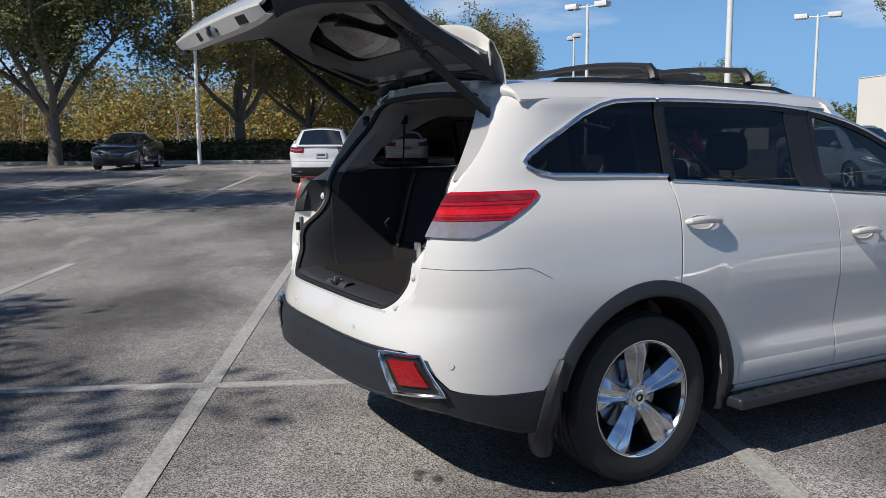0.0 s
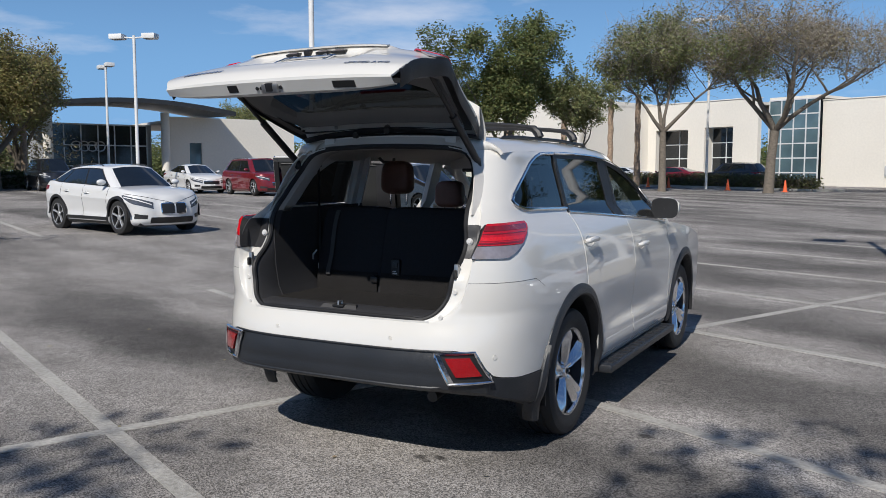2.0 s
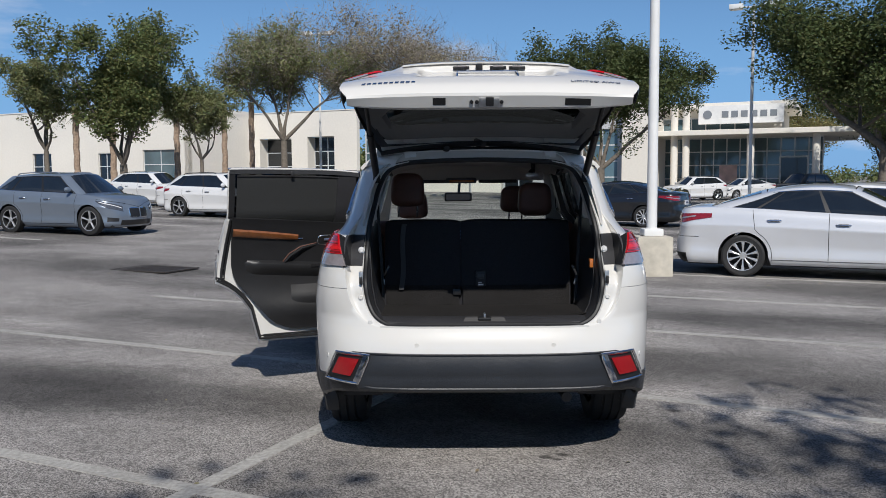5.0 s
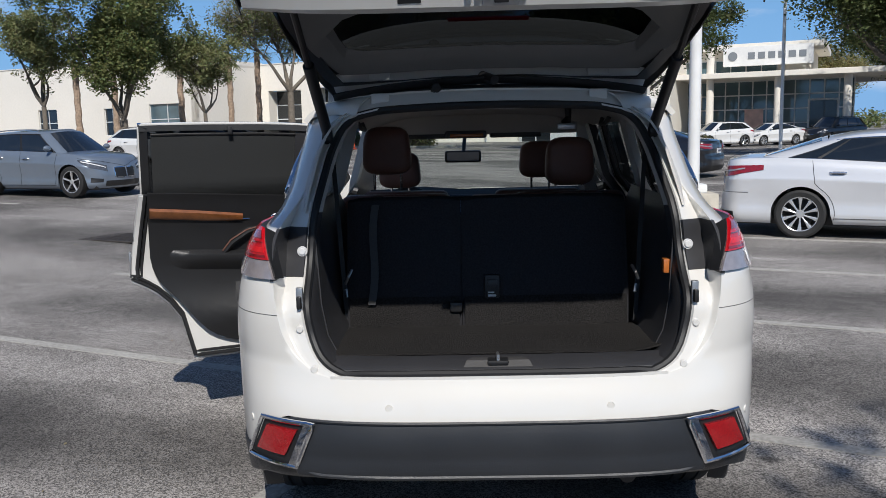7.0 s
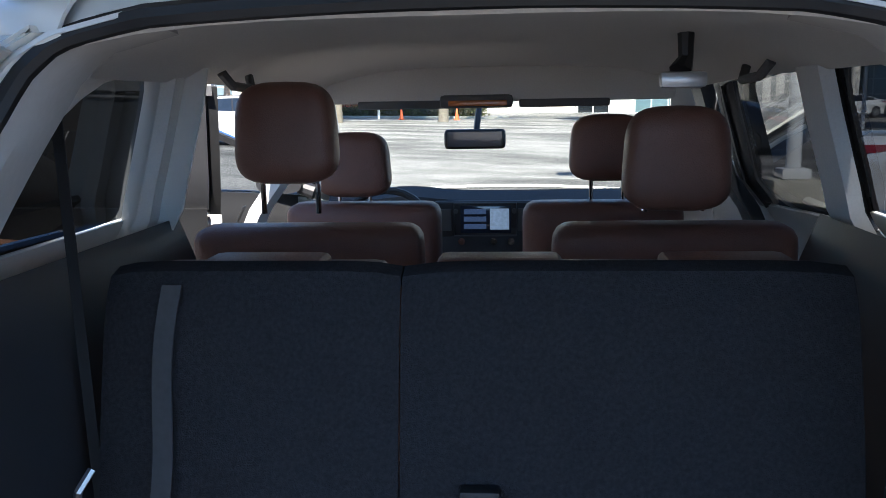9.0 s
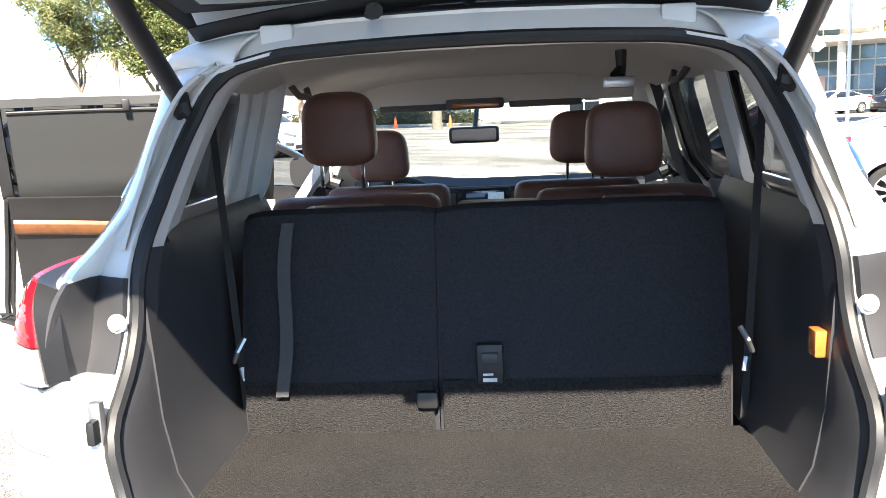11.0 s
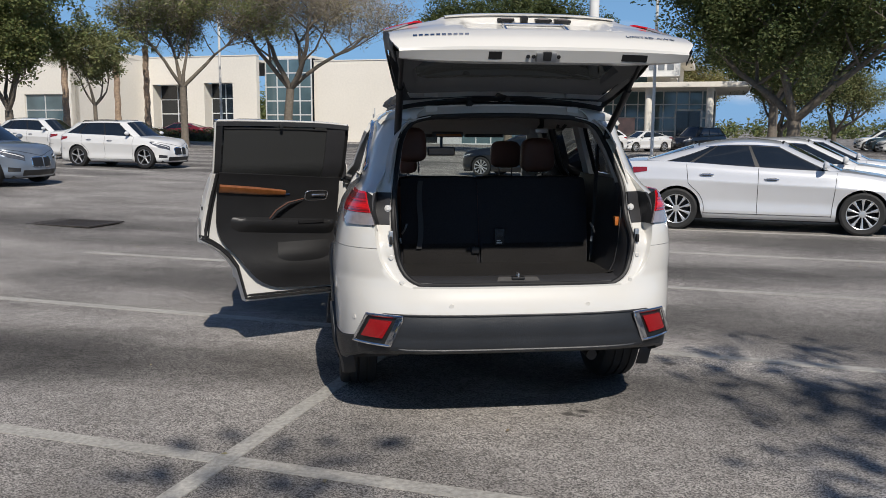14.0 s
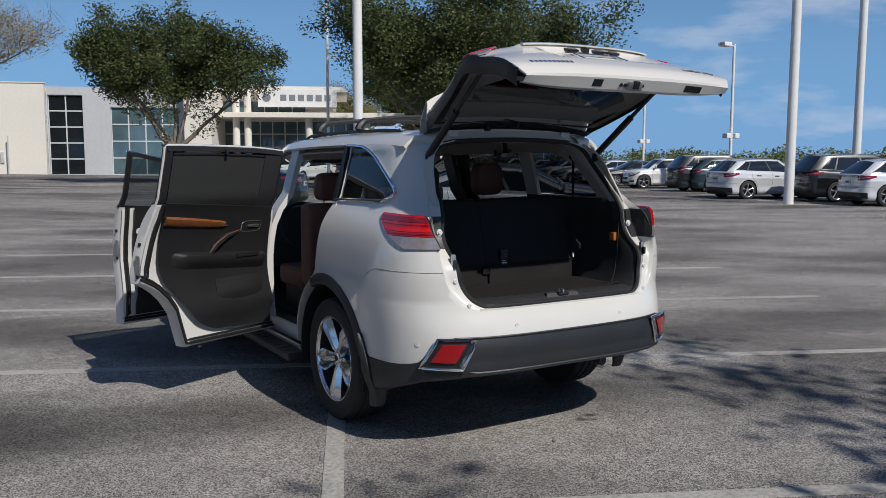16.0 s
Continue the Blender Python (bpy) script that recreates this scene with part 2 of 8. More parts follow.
METAL_ROOF = material("dark_metal_canopy", (0.030, 0.032, 0.035), 0.45, 0.0, vary=0.15, scale=2)
BARK = material("grey_brown_bark", (0.16, 0.136, 0.108), 0.95, vary=0.3, scale=9, bump=0.8, bump_scale=26)
PALM_BARK = material("palm_bark", (0.34, 0.25, 0.18), 0.95, vary=0.35, scale=7, bump=0.9, bump_scale=18)
LEAF_OAK = leaf_material("live_oak_leaves", (0.15, 0.172, 0.062))
LEAF_DARK = leaf_material("dark_oak_leaves", (0.095, 0.118, 0.042), 0.03, 0.6)
LEAF_GOLD = leaf_material("golden_green_leaves", (0.26, 0.235, 0.095), 0.04, 0.5)
LEAF_LIGHT = leaf_material("light_green_leaves", (0.215, 0.23, 0.10))
LEAF_DRY = leaf_material("sparse_dry_leaves", (0.29, 0.25, 0.15), 0.03, 0.35)
LEAF_YELLOW = leaf_material("autumn_yellow_leaves", (0.37, 0.29, 0.09), 0.06, 0.5)
LEAF_PALM = leaf_material("palm_fronds", (0.13, 0.15, 0.06))
LEAF_HEDGE = leaf_material("hedge_leaves", (0.055, 0.075, 0.030))
LEAF_BUSH = leaf_material("clipped_bush_leaves", (0.14, 0.14, 0.06))
CONE_O = material("orange_cone_plastic", (0.75, 0.13, 0.04), 0.5, vary=0.1, scale=9)
PAINT_LINE = None


# ---- mesh helpers ----
def thing(name, m=None, label="", category="", group="", kind=""):
    ob = new(name)
    ob.empty_display_size = 0.2
    if m is not None:
        ob.matrix_world = m
    return tagged(ob, label, category, group, kind)


def finish(bm, name, smooth=True, angle=35.0):
    me = bpy.data.meshes.new(name)
    bm.normal_update()
    if smooth:
        for f in bm.faces:
            f.smooth = True
        lim = radians(angle)
        for e in bm.edges:
            if len(e.link_faces) == 2 and e.calc_face_angle(0) > lim:
                e.smooth = False
    bm.to_mesh(me)
    bm.free()
    return me


def part(name, bm, mat, parent=None, label="", thick=0.0, smooth=True, angle=35.0):
    if thick and bm.faces:
        bm.normal_update()
        mid = Vector((0, 1.0, 0.95))
        if sum(f.calc_area() * f.normal.dot(f.calc_center_median() - mid) for f in bm.faces) < 0:
            bmesh.ops.reverse_faces(bm, faces=bm.faces)
        bm.normal_update()
        rim = [(lp.vert, lp.link_loop_next.vert) for f in bm.faces for lp in f.loops if lp.edge.is_boundary]
        under = {v: bm.verts.new(v.co - v.normal * thick) for v in list(bm.verts)}
        for f in list(bm.faces):
            bm.faces.new([under[v] for v in reversed(f.verts)])
        for a, b in rim:
            bm.faces.new((b, a, under[a], under[b]))
    ob = new(name, finish(bm, name, smooth, angle))
    ob.data.materials.append(mat)
    if parent is not None:
        ob.parent = parent
    if label:
        ob["label"] = label
    return ob


def grid(rows, bm=None, closed=False):
    """A sheet from rows of points, all of one length."""
    bm = bm or bmesh.new()
    vs = [[bm.verts.new(p) for p in r] for r in rows]
    for a, b in zip(vs, vs[1:]):
        n = len(a)
        for i in range(n if closed else n - 1):
            j = (i + 1) % n
            try:
                bm.faces.new((a[i], a[j], b[j], b[i]))
            except ValueError:
                pass
    return bm


def tidy(bm, dist=1e-4):
    bmesh.ops.remove_doubles(bm, verts=bm.verts, dist=dist)
    bmesh.ops.recalc_face_normals(bm, faces=bm.faces)
    return bm


def tube(points, radius, sides=8, bm=None, caps=True, closed=False):
    bm = bm or bmesh.new()
    pts = [Vector(p) for p in points]
    rad = radius if isinstance(radius, (list, tuple)) else [radius] * len(pts)
    rings, up = [], Vector((0.13, 0.21, 0.97))
    for i, p in enumerate(pts):
        a = pts[(i - 1) % len(pts)] if closed or i else p
        b = pts[(i + 1) % len(pts)] if closed or i + 1 < len(pts) else p
        d = (b - a).normalized()
        if abs(d.dot(up)) > 0.95:
            up = Vector((0.97, 0.1, 0.2))
        s = d.cross(up).normalized()
        t = s.cross(d)
        up = t
        rings.append([p + rad[i] * (math.cos(k * math.tau / sides) * s + math.sin(k * math.tau / sides) * t) for k in range(sides)])
    if closed:
        rings.append(rings[0])
    vs = [[bm.verts.new(q) for q in r] for r in (rings[:-1] if closed else rings)]
    if closed:
        vs.append(vs[0])
    for a, b in zip(vs, vs[1:]):
        for i in range(sides):
            j = (i + 1) % sides
            bm.faces.new((a[i], a[j], b[j], b[i]))
    if caps and not closed:
        bm.faces.new(vs[0][::-1])
        bm.faces.new(vs[-1])
    return bm


def box(x0, y0, z0, x1, y1, z1, bevel=0.0, bm=None, segs=2):
    own = bmesh.new()
    bmesh.ops.create_cube(own, size=1.0)
    for v in own.verts:
        v.co = Vector(((x0 + x1) / 2 + v.co.x * (x1 - x0), (y0 + y1) / 2 + v.co.y * (y1 - y0), (z0 + z1) / 2 + v.co.z * (z1 - z0)))
    if bevel:
        bmesh.ops.bevel(own, geom=list(own.edges), offset=bevel, segments=segs, affect="EDGES", profile=0.6)
    if bm is None:
        return own
    me = bpy.data.meshes.new("tmp")
    own.to_mesh(me)
    own.free()
    bm.from_mesh(me)
    bpy.data.meshes.remove(me)
    return bm


def xform(bm, m):
    bmesh.ops.transform(bm, matrix=m, verts=bm.verts)
    return bm


def flip_x(bm):
    for v in bm.verts:
        v.co.x = -v.co.x
    bmesh.ops.reverse_faces(bm, faces=bm.faces)
    return bm


def lathe(profile, sides=40, bm=None):
    """Turns (radius, x) pairs about the x axis."""
    rows = [[(x, r * math.cos(k * math.tau / sides), r * math.sin(k * math.tau / sides)) for k in range(sides)] for r, x in profile]
    return grid(rows, bm, closed=True)


def lerp_table(table, v):
    if v <= table[0][0]:
        return table[0][1]
    for (a, p), (b, q) in zip(table, table[1:]):
        if v <= b:
            return p + (q - p) * (v - a) / (b - a)
    return table[-1][1]


def smooth_table(table):
    """A smooth (Catmull-Rom) curve through a table of (x, y)."""
    xs, ys = np.array([a for a, _ in table], float), np.array([b for _, b in table], float)
    m = np.gradient(ys, xs)

    def f(v):
        v = min(max(v, xs[0]), xs[-1])
        i = min(int(np.searchsorted(xs, v, side="right")) - 1, len(xs) - 2)
        h = xs[i + 1] - xs[i]
        t = (v - xs[i]) / h
        return float((2 * t**3 - 3 * t**2 + 1) * ys[i] + (t**3 - 2 * t**2 + t) * h * m[i] + (-2 * t**3 + 3 * t**2) * ys[i + 1] + (t**3 - t**2) * h * m[i + 1])
    return f


def span(a, b, n):
    return [a + (b - a) * i / (n - 1) for i in range(n)]


def mesh_from(name, verts, faces, mat, parent=None, smooth=False):
    me = bpy.data.meshes.new(name)
    me.from_pydata(verts, [], faces)
    if smooth:
        me.polygons.foreach_set("use_smooth", [True] * len(me.polygons))
    me.materials.append(mat)
    ob = new(name, me)
    if parent is not None:
        ob.parent = parent
    return ob

# ---- ground ----
LOT_D, LOT_N, LOT_C = Vector((0.9078, -0.4195)), Vector((0.4195, 0.9078)), Vector((-1.51, -1.28))


def lot(u, v):
    """Plan place from stall coordinates: u across the stall rows, v along them."""
    p = LOT_C + u * LOT_D + v * LOT_N
    return p.x, p.y


def rise(x, y):
    """Height of the lot, which climbs gently away to the far corner."""
    h = -0.0185 * x + 0.009 * y - 0.12
    return 0.0 if h <= 0 else 0.55 * math.tanh(h / 0.55) * min(1.0, h / 0.08)


def on_lot(u, v):
    x, y = lot(u, v)
    return x, y, rise(x, y)


def asphalt_material():
    m = bpy.data.materials.new("worn_asphalt")
    m.use_nodes = True
    n, l = m.node_tree.nodes, m.node_tree.links
    b = n["Principled BSDF"]
    co = n.new("ShaderNodeTexCoord")
    turn = n.new("ShaderNodeMapping")
    turn.inputs["Rotation"].default_value = (0, 0, radians(24.8))
    l.new(co.outputs["Object"], turn.inputs["Vector"])

    def noise_node(scale, detail=4.0, stretch=None, rough=0.55):
        t = n.new("ShaderNodeTexNoise")
        t.inputs["Scale"].default_value, t.inputs["Detail"].default_value, t.inputs["Roughness"].default_value = scale, detail, rough
        src = turn.outputs["Vector"]
        if stretch:
            mp = n.new("ShaderNodeMapping")
            mp.inputs["Scale"].default_value = stretch
            l.new(src, mp.inputs["Vector"])
            src = mp.outputs["Vector"]
        l.new(src, t.inputs["Vector"])
        return t.outputs["Fac"]

    def ramp(src, a, b2, lo, hi):
        r = n.new("ShaderNodeMapRange")
        r.interpolation_type = "SMOOTHSTEP"
        for k, v in zip(("From Min", "From Max", "To Min", "To Max"), (a, b2, lo, hi)):
            r.inputs[k].default_value = v
        l.new(src, r.inputs["Value"])
        return r.outputs["Result"]

    def mul(a, b2):
        mm = n.new("ShaderNodeMath")
        mm.operation = "MULTIPLY"
        l.new(a, mm.inputs[0])
        l.new(b2, mm.inputs[1])
        return mm.outputs["Value"]

    speck = n.new("ShaderNodeTexVoronoi")
    speck.inputs["Scale"].default_value = 150.0
    l.new(turn.outputs["Vector"], speck.inputs["Vector"])
    sep = n.new("ShaderNodeSeparateColor")
    l.new(speck.outputs["Color"], sep.inputs["Color"])
    grain = ramp(sep.outputs["Red"], 0.0, 1.0, 0.36, 1.72)
    fine = ramp(noise_node(260, 3), 0.25, 0.75, 0.65, 1.35)
    sxyz = n.new("ShaderNodeSeparateXYZ")
    l.new(turn.outputs["Vector"], sxyz.inputs["Vector"])
    wave = n.new("ShaderNodeMath")
    wave.operation = "MULTIPLY_ADD"
    wave.inputs[1].default_value, wave.inputs[2].default_value = math.tau / 2.71, 1.795 * math.tau / 2.71
    l.new(sxyz.outputs["Y"], wave.inputs[0])
    cosine = n.new("ShaderNodeMath")
    cosine.operation = "COSINE"
    l.new(wave.outputs["Value"], cosine.inputs[0])
    stall = n.new("ShaderNodeMath")
    stall.operation = "MULTIPLY_ADD"
    stall.inputs[1].default_value = 0.075
    across, fold = n.new("ShaderNodeMath"), n.new("ShaderNodeMath")
    across.operation, across.inputs[1].default_value = "ADD", 0.834
    fold.operation, fold.inputs[1].default_value = "PINGPONG", 9.6
    l.new(sxyz.outputs["X"], across.inputs[0])
    l.new(across.outputs["Value"], fold.inputs[0])
    inside = ramp(fold.outputs["Value"], 4.6, 6.6, 1.0, 0.0)
    lane = n.new("ShaderNodeMath")
    lane.operation = "ADD"
    l.new(ramp(fold.outputs["Value"], 4.6, 6.6, 0.0, 0.045), lane.inputs[0])
    l.new(noise_node(0.24, 5, (0.5, 1.0, 1.0)), lane.inputs[1])
    l.new(mul(cosine.outputs["Value"], inside), stall.inputs[0])
    l.new(lane.outputs["Value"], stall.inputs[2])
    patches = ramp(stall.outputs["Value"], 0.40, 0.58, 0.53, 1.12)
    pale = ramp(noise_node(1.1, 3, (0.35, 1.0, 1.0), 0.6), 0.60, 0.74, 1.0, 1.4)
    blots = ramp(noise_node(0.9, 2.5, (0.6, 1.0, 1.0), 0.5), 0.34, 0.64, 0.80, 1.10)
    edge_noise = noise_node(1.7, 5)

    def stain_shade(cx, cy, rx, ry, amount, wobble=0.9):
        """A patch round a place of the plan: worn, oily, or painted-in tree shade."""
        px, py = 0.9078 * cx - 0.4195 * cy, 0.4195 * cx + 0.9078 * cy
        mp, ln, ad = n.new("ShaderNodeMapping"), n.new("ShaderNodeVectorMath"), n.new("ShaderNodeMath")
        mp.inputs["Location"].default_value, mp.inputs["Scale"].default_value = (-px / rx, -py / ry, 0), (1 / rx, 1 / ry, 0)
        ln.operation = "LENGTH"
        ad.operation, ad.inputs[1].default_value = "MULTIPLY_ADD", wobble
        l.new(turn.outputs["Vector"], mp.inputs["Vector"])
        l.new(mp.outputs["Vector"], ln.inputs[0])
        l.new(edge_noise, ad.inputs[0])
        l.new(ln.outputs["Value"], ad.inputs[2])
        return ramp(ad.outputs["Value"], 0.45 + wobble * 0.4, 1.05 + wobble * 0.5, amount, 1.0)

    marks = None
    # The 0.82 patch at (-0.9, -1.6) is tree shade put into the colour.
    for cx, cy, rx, ry, amount in ((-4.15, -1.0, 1.7, 0.80, 0.56), (-3.55, 0.85, 1.6, 0.75, 0.60), (-3.75, 3.95, 1.5, 0.7, 0.66), (3.6, 3.5, 1.9, 0.8, 0.70), (1.95, 0.3, 1.3, 0.9, 1.35), (-0.9, -1.6, 1.2, 0.7, 0.82), (0.36, -0.80, 0.05, 0.04, 0.3), (0.46, -0.76, 0.06, 0.04, 0.3), (0.42, -0.84, 0.04, 0.03, 0.35), (1.35, 0.15, 0.07, 0.05, 0.4)):
        one = stain_shade(cx, cy, rx, ry, amount, 0.9 if rx > 0.5 else 0.4)
        marks = one if marks is None else mul(marks, one)
    mottle = ramp(noise_node(7.0, 8, None, 0.72), 0.30, 0.70, 0.84, 1.16)
    drips = ramp(noise_node(3.3, 3), 0.24, 0.33, 0.6, 1.0)
    value = mul(mul(mul(mul(mul(mul(grain, fine), patches), blots), drips), pale), mul(mottle, marks))
    hs = n.new("ShaderNodeHueSaturation")
    hs.inputs["Color"].default_value = (0.235, 0.220, 0.205, 1)
    l.new(value, hs.inputs["Value"])
    l.new(hs.outputs["Color"], b.inputs["Base Color"])
    b.inputs["Roughness"].default_value = 0.9
    b.inputs["Specular IOR Level"].default_value = 0.25
    bp = n.new("ShaderNodeBump")
    bp.inputs["Strength"].default_value, bp.inputs["Distance"].default_value = 0.4, 0.006
    l.new(speck.outputs["Distance"], bp.inputs["Height"])
    l.new(bp.outputs["Normal"], b.inputs["Normal"])
    return m


def line_material():
    m = material("worn_white_line_paint", (0.37, 0.355, 0.325), 0.85, vary=0.30, scale=38, bump=0.5, bump_scale=90, large=0.22, large_scale=1.6)
    return m


ASPHALT, PAINT_LINE = asphalt_material(), line_material()
edges = [-2500, -1200, -600, -300, -180, -120, -90] + [v * 2.0 for v in range(-36, 37)] + [90, 120, 180, 300, 600, 1200, 2500]
ground = part("ground", grid([[(x, y, rise(x, y)) for x in edges] for y in edges]), ASPHALT)
tagged(ground, "worn grey asphalt car park with dark stains", "ground", kind="structure")


def painted_line(u0, v0, u1, v1, width=0.105):
    a, b = Vector(lot(u0, v0)), Vector(lot(u1, v1))
    side = (b - a).normalized()
    side = Vector((-side.y, side.x)) * width / 2
    n = max(2, int((b - a).length / 1.0) + 1)
    rows = []
    for i in range(n):
        p = a + (b - a) * i / (n - 1)
        rows.append([(q.x, q.y, rise(q.x, q.y) + 0.005) for q in (p - side, p + side)])
    bm = grid(rows)
    bmesh.ops.recalc_face_normals(bm, faces=bm.faces)
    top = list(bm.faces)
    ret = bmesh.ops.extrude_face_region(bm, geom=top)
    for v in [g for g in ret["geom"] if isinstance(g, bmesh.types.BMVert)]:
        v.co.z -= 0.012
    bmesh.ops.recalc_face_normals(bm, faces=bm.faces)
    ob = part("parking_line", bm, PAINT_LINE, smooth=False)
    return tagged(ob, "worn white painted parking line on the asphalt", "parking line", "parking lines", "structure")


STALLS = [-8.2, -5.45, -2.72, 0.0, 2.78, 5.47, 8.08, 10.72, 13.4, 16.1, 18.8, 21.5]
for v in STALLS:
    painted_line(-5.5, v, -0.056, v)
    painted_line(0.056, v, 5.5, v)
painted_line(0, -8.2, 0, 29.6)
for v in [-8.8, -6.1, -3.0, -0.3, 2.5, 5.2, 8.0, 10.8, 13.6, 16.4]:
    painted_line(-24.9, v, -14.1, v, 0.12)
for v in [19.2, 22.0, 24.7]:
    painted_line(-25.0, v, -14.1, v, 0.12)
for v in [16, 21.4, 24.1, 26.8, 29.5, 32.2, 34.9, 37.6]:
    painted_line(15.5, v, 21.0, v, 0.12)

# storm drain in the driving lane
gx, gy = lot(-7.7, 7.8)
drain = thing("drain_grate", pose(gx, gy, rise(gx, gy) + 0.004, 0, 0, -24.8), "dark iron storm drain grate set in the asphalt", "drain grate")
IRON = material("rusty_cast_iron", (0.075, 0.066, 0.060), 0.7, 0.5, vary=0.3, scale=30, bump=0.3, bump_scale=90)
bm = bmesh.new()
for x0, y0, x1, y1 in ((-0.62, -0.42, 0.62, -0.36), (-0.62, 0.36, 0.62, 0.42), (-0.62, -0.36, -0.56, 0.36), (0.56, -0.36, 0.62, 0.36)):
    box(x0, y0, 0, x1, y1, 0.02, bm=bm)
part("frame", bm, IRON, drain, smooth=False)
for i in range(14):
    part("bar", box(-0.53 + i * 0.0785, -0.36, 0.002, -0.49 + i * 0.0785, 0.36, 0.016), IRON, drain, smooth=False)
# Flat black sheet under the bars stands in for the pit's shade.
part("pit", box(-0.56, -0.36, -0.002, 0.56, 0.36, 0.0015), PLASTIC_BLACK, drain, smooth=False)

# ---- the open white three-row SUV ----
suv = thing("suv", Matrix(), "pearl white three-row SUV with tailgate and side doors standing open", "car")
ARCH_IN, ARCH_OUT, AXLE, HUB = 0.462, 0.528, 2.79, 0.376
W_Z = smooth_table([(0.24, 0.900), (0.35, 0.945), (0.5, 0.964), (0.7, 0.970), (0.9, 0.970), (1.0, 0.960), (1.1, 0.942), (1.18, 0.915), (1.26, 0.866), (1.32, 0.815), (1.41, 0.786), (1.5, 0.760), (1.6, 0.732), (1.675, 0.711), (1.72, 0.662), (1.75, 0.598), (1.77, 0.50)])
YR_Z = smooth_table([(0.3, -1.02), (0.36, -1.07), (0.45, -1.105), (0.55, -1.122), (0.65, -1.125), (0.72, -1.113), (0.80, -1.085), (0.9, -1.062), (1.0, -1.046), (1.1, -1.028), (1.2, -1.0), (1.28, -0.97), (1.35, -0.905), (1.45, -0.815), (1.55, -0.737), (1.65, -0.665), (1.72, -0.59), (1.77, -0.54)])
P_Z = lambda z: lerp_table([(0.85, 3.8), (1.0, 4.6), (1.12, 5.0), (1.29, 5.0), (1.40, 3.5), (1.7, 3.0)], z)
Y0 = -0.25


def half_width(y, z):
    w = W_Z(z)
    if y > 2.3:
        w -= 0.055 * ((y - 2.3) / 1.3) ** 2.2
    bulge = 0.012 * math.exp(-((z - 0.86) / 0.16) ** 2) * (math.exp(-(y / 0.45) ** 2) + math.exp(-((y - AXLE) / 0.45) ** 2))
    dip = lerp_table([(0.47, 0.0), (0.52, 0.004), (0.56, 0.022), (0.60, 0.024), (0.84, 0.0)], z) * math.exp(-((y - 1.36) / 0.80) ** 6)
    return w + bulge - dip


def skin(s, z, out=0.0):
    """The body's outer skin on the right side. s runs back along the car and then round its rear corner to the middle at Y0 - 1."""
    if s >= Y0:
        return Vector((half_width(s, z) + out, s, z))
    w, length, p = half_width(Y0, z) + out, Y0 - YR_Z(z) + out, P_Z(z)
    phi = min(1.0, Y0 - s) * math.pi / 2
    return Vector((w * max(0.0, math.cos(phi)) ** (2 / p), Y0 - length * math.sin(phi) ** (2 / p), z))


def s_at_x(x, z):
    return Y0 - math.acos(min(1.0, max(0.0, x / half_width(Y0, z))) ** (P_Z(z) / 2)) * 2 / math.pi


def s_at_y(y, z):
    if y >= Y0:
        return y
    return Y0 - math.asin(min(1.0, (Y0 - y) / (Y0 - YR_Z(z))) ** (P_Z(z) / 2)) * 2 / math.pi


def both(name, make, mat, parent, label="", **kw):
    a = part(name, make(), mat, parent, label, **kw)
    b = part(name, flip_x(make()), mat, parent, label, **kw)
    return a, b


OPEN_X = smooth_table([(0.80, 0.47), (0.805, 0.508), (0.815, 0.545), (0.83, 0.577), (0.855, 0.608), (0.89, 0.632), (0.94, 0.650), (1.0, 0.661), (1.15, 0.668), (1.3, 0.656), (1.45, 0.630), (1.58, 0.595), (1.64, 0.558), (1.675, 0.50), (1.695, 0.40)])
BELT = smooth_table([(-0.55, 1.352), (-0.2, 1.338), (0.23, 1.317), (1.1, 1.256), (2.1, 1.182), (2.6, 1.13)])
DARK_TOP = lambda s: lerp_table([(-1.25, 0.668), (-0.86, 0.672), (-0.78, 0.63), (-0.66, 0.53), (-0.5, 0.508), (0, 0.5)], s)
WIN_REAR = smooth_table([(1.345, -0.40), (1.37, -0.485), (1.40, -0.525), (1.43, -0.50), (1.5, -0.385), (1.58, -0.235), (1.64, -0.10), (1.662, 0.0), (1.675, 0.10)])


STEP_X = smooth_table([(0.80, 0.533), (0.81, 0.590), (0.83, 0.634), (0.86, 0.672), (0.92, 0.718), (1.0, 0.742), (1.1, 0.755), (1.25, 0.755), (1.31, 0.735), (1.38, 0.692), (1.45, 0.668), (1.58, 0.628), (1.64, 0.588), (1.676, 0.53)])
RECESS = smooth_table([(0.80, 0.0), (0.84, 0.006), (0.92, 0.03), (1.05, 0.05), (1.10, 0.105), (1.28, 0.105), (1.35, 0.04), (1.6, 0.022), (1.70, 0.015)])


RIM_Z = [0.8015, 0.804, 0.808, 0.814, 0.822, 0.832, 0.845, 0.862, 0.885, 0.915]


def lip(z, d=0.0):
    """A point on the recessed edge of the tail opening."""
    return skin(s_at_x(OPEN_X(z) + d, z), z) + Vector((0, RECESS(z), 0))


def arch(y, r, centre=0.0):
    d = y - centre
    return HUB + math.sqrt(max(0.0, r * r - d * d)) if abs(d) < r else 0.0


def cols(ss, low, high, n, out=0.0):
    rows = []
    for i in range(n):
        rows.append([skin(s, low(s) + (high(s) - low(s)) * i / (n - 1), out) for s in ss])
    return tidy(grid(rows))


def rows_patch(zs, sa, sb, n, out=0.0):
    return tidy(grid([[skin(sa(z) + (sb(z) - sa(z)) * i / (n - 1), z, out) for i in range(n)] for z in zs]))


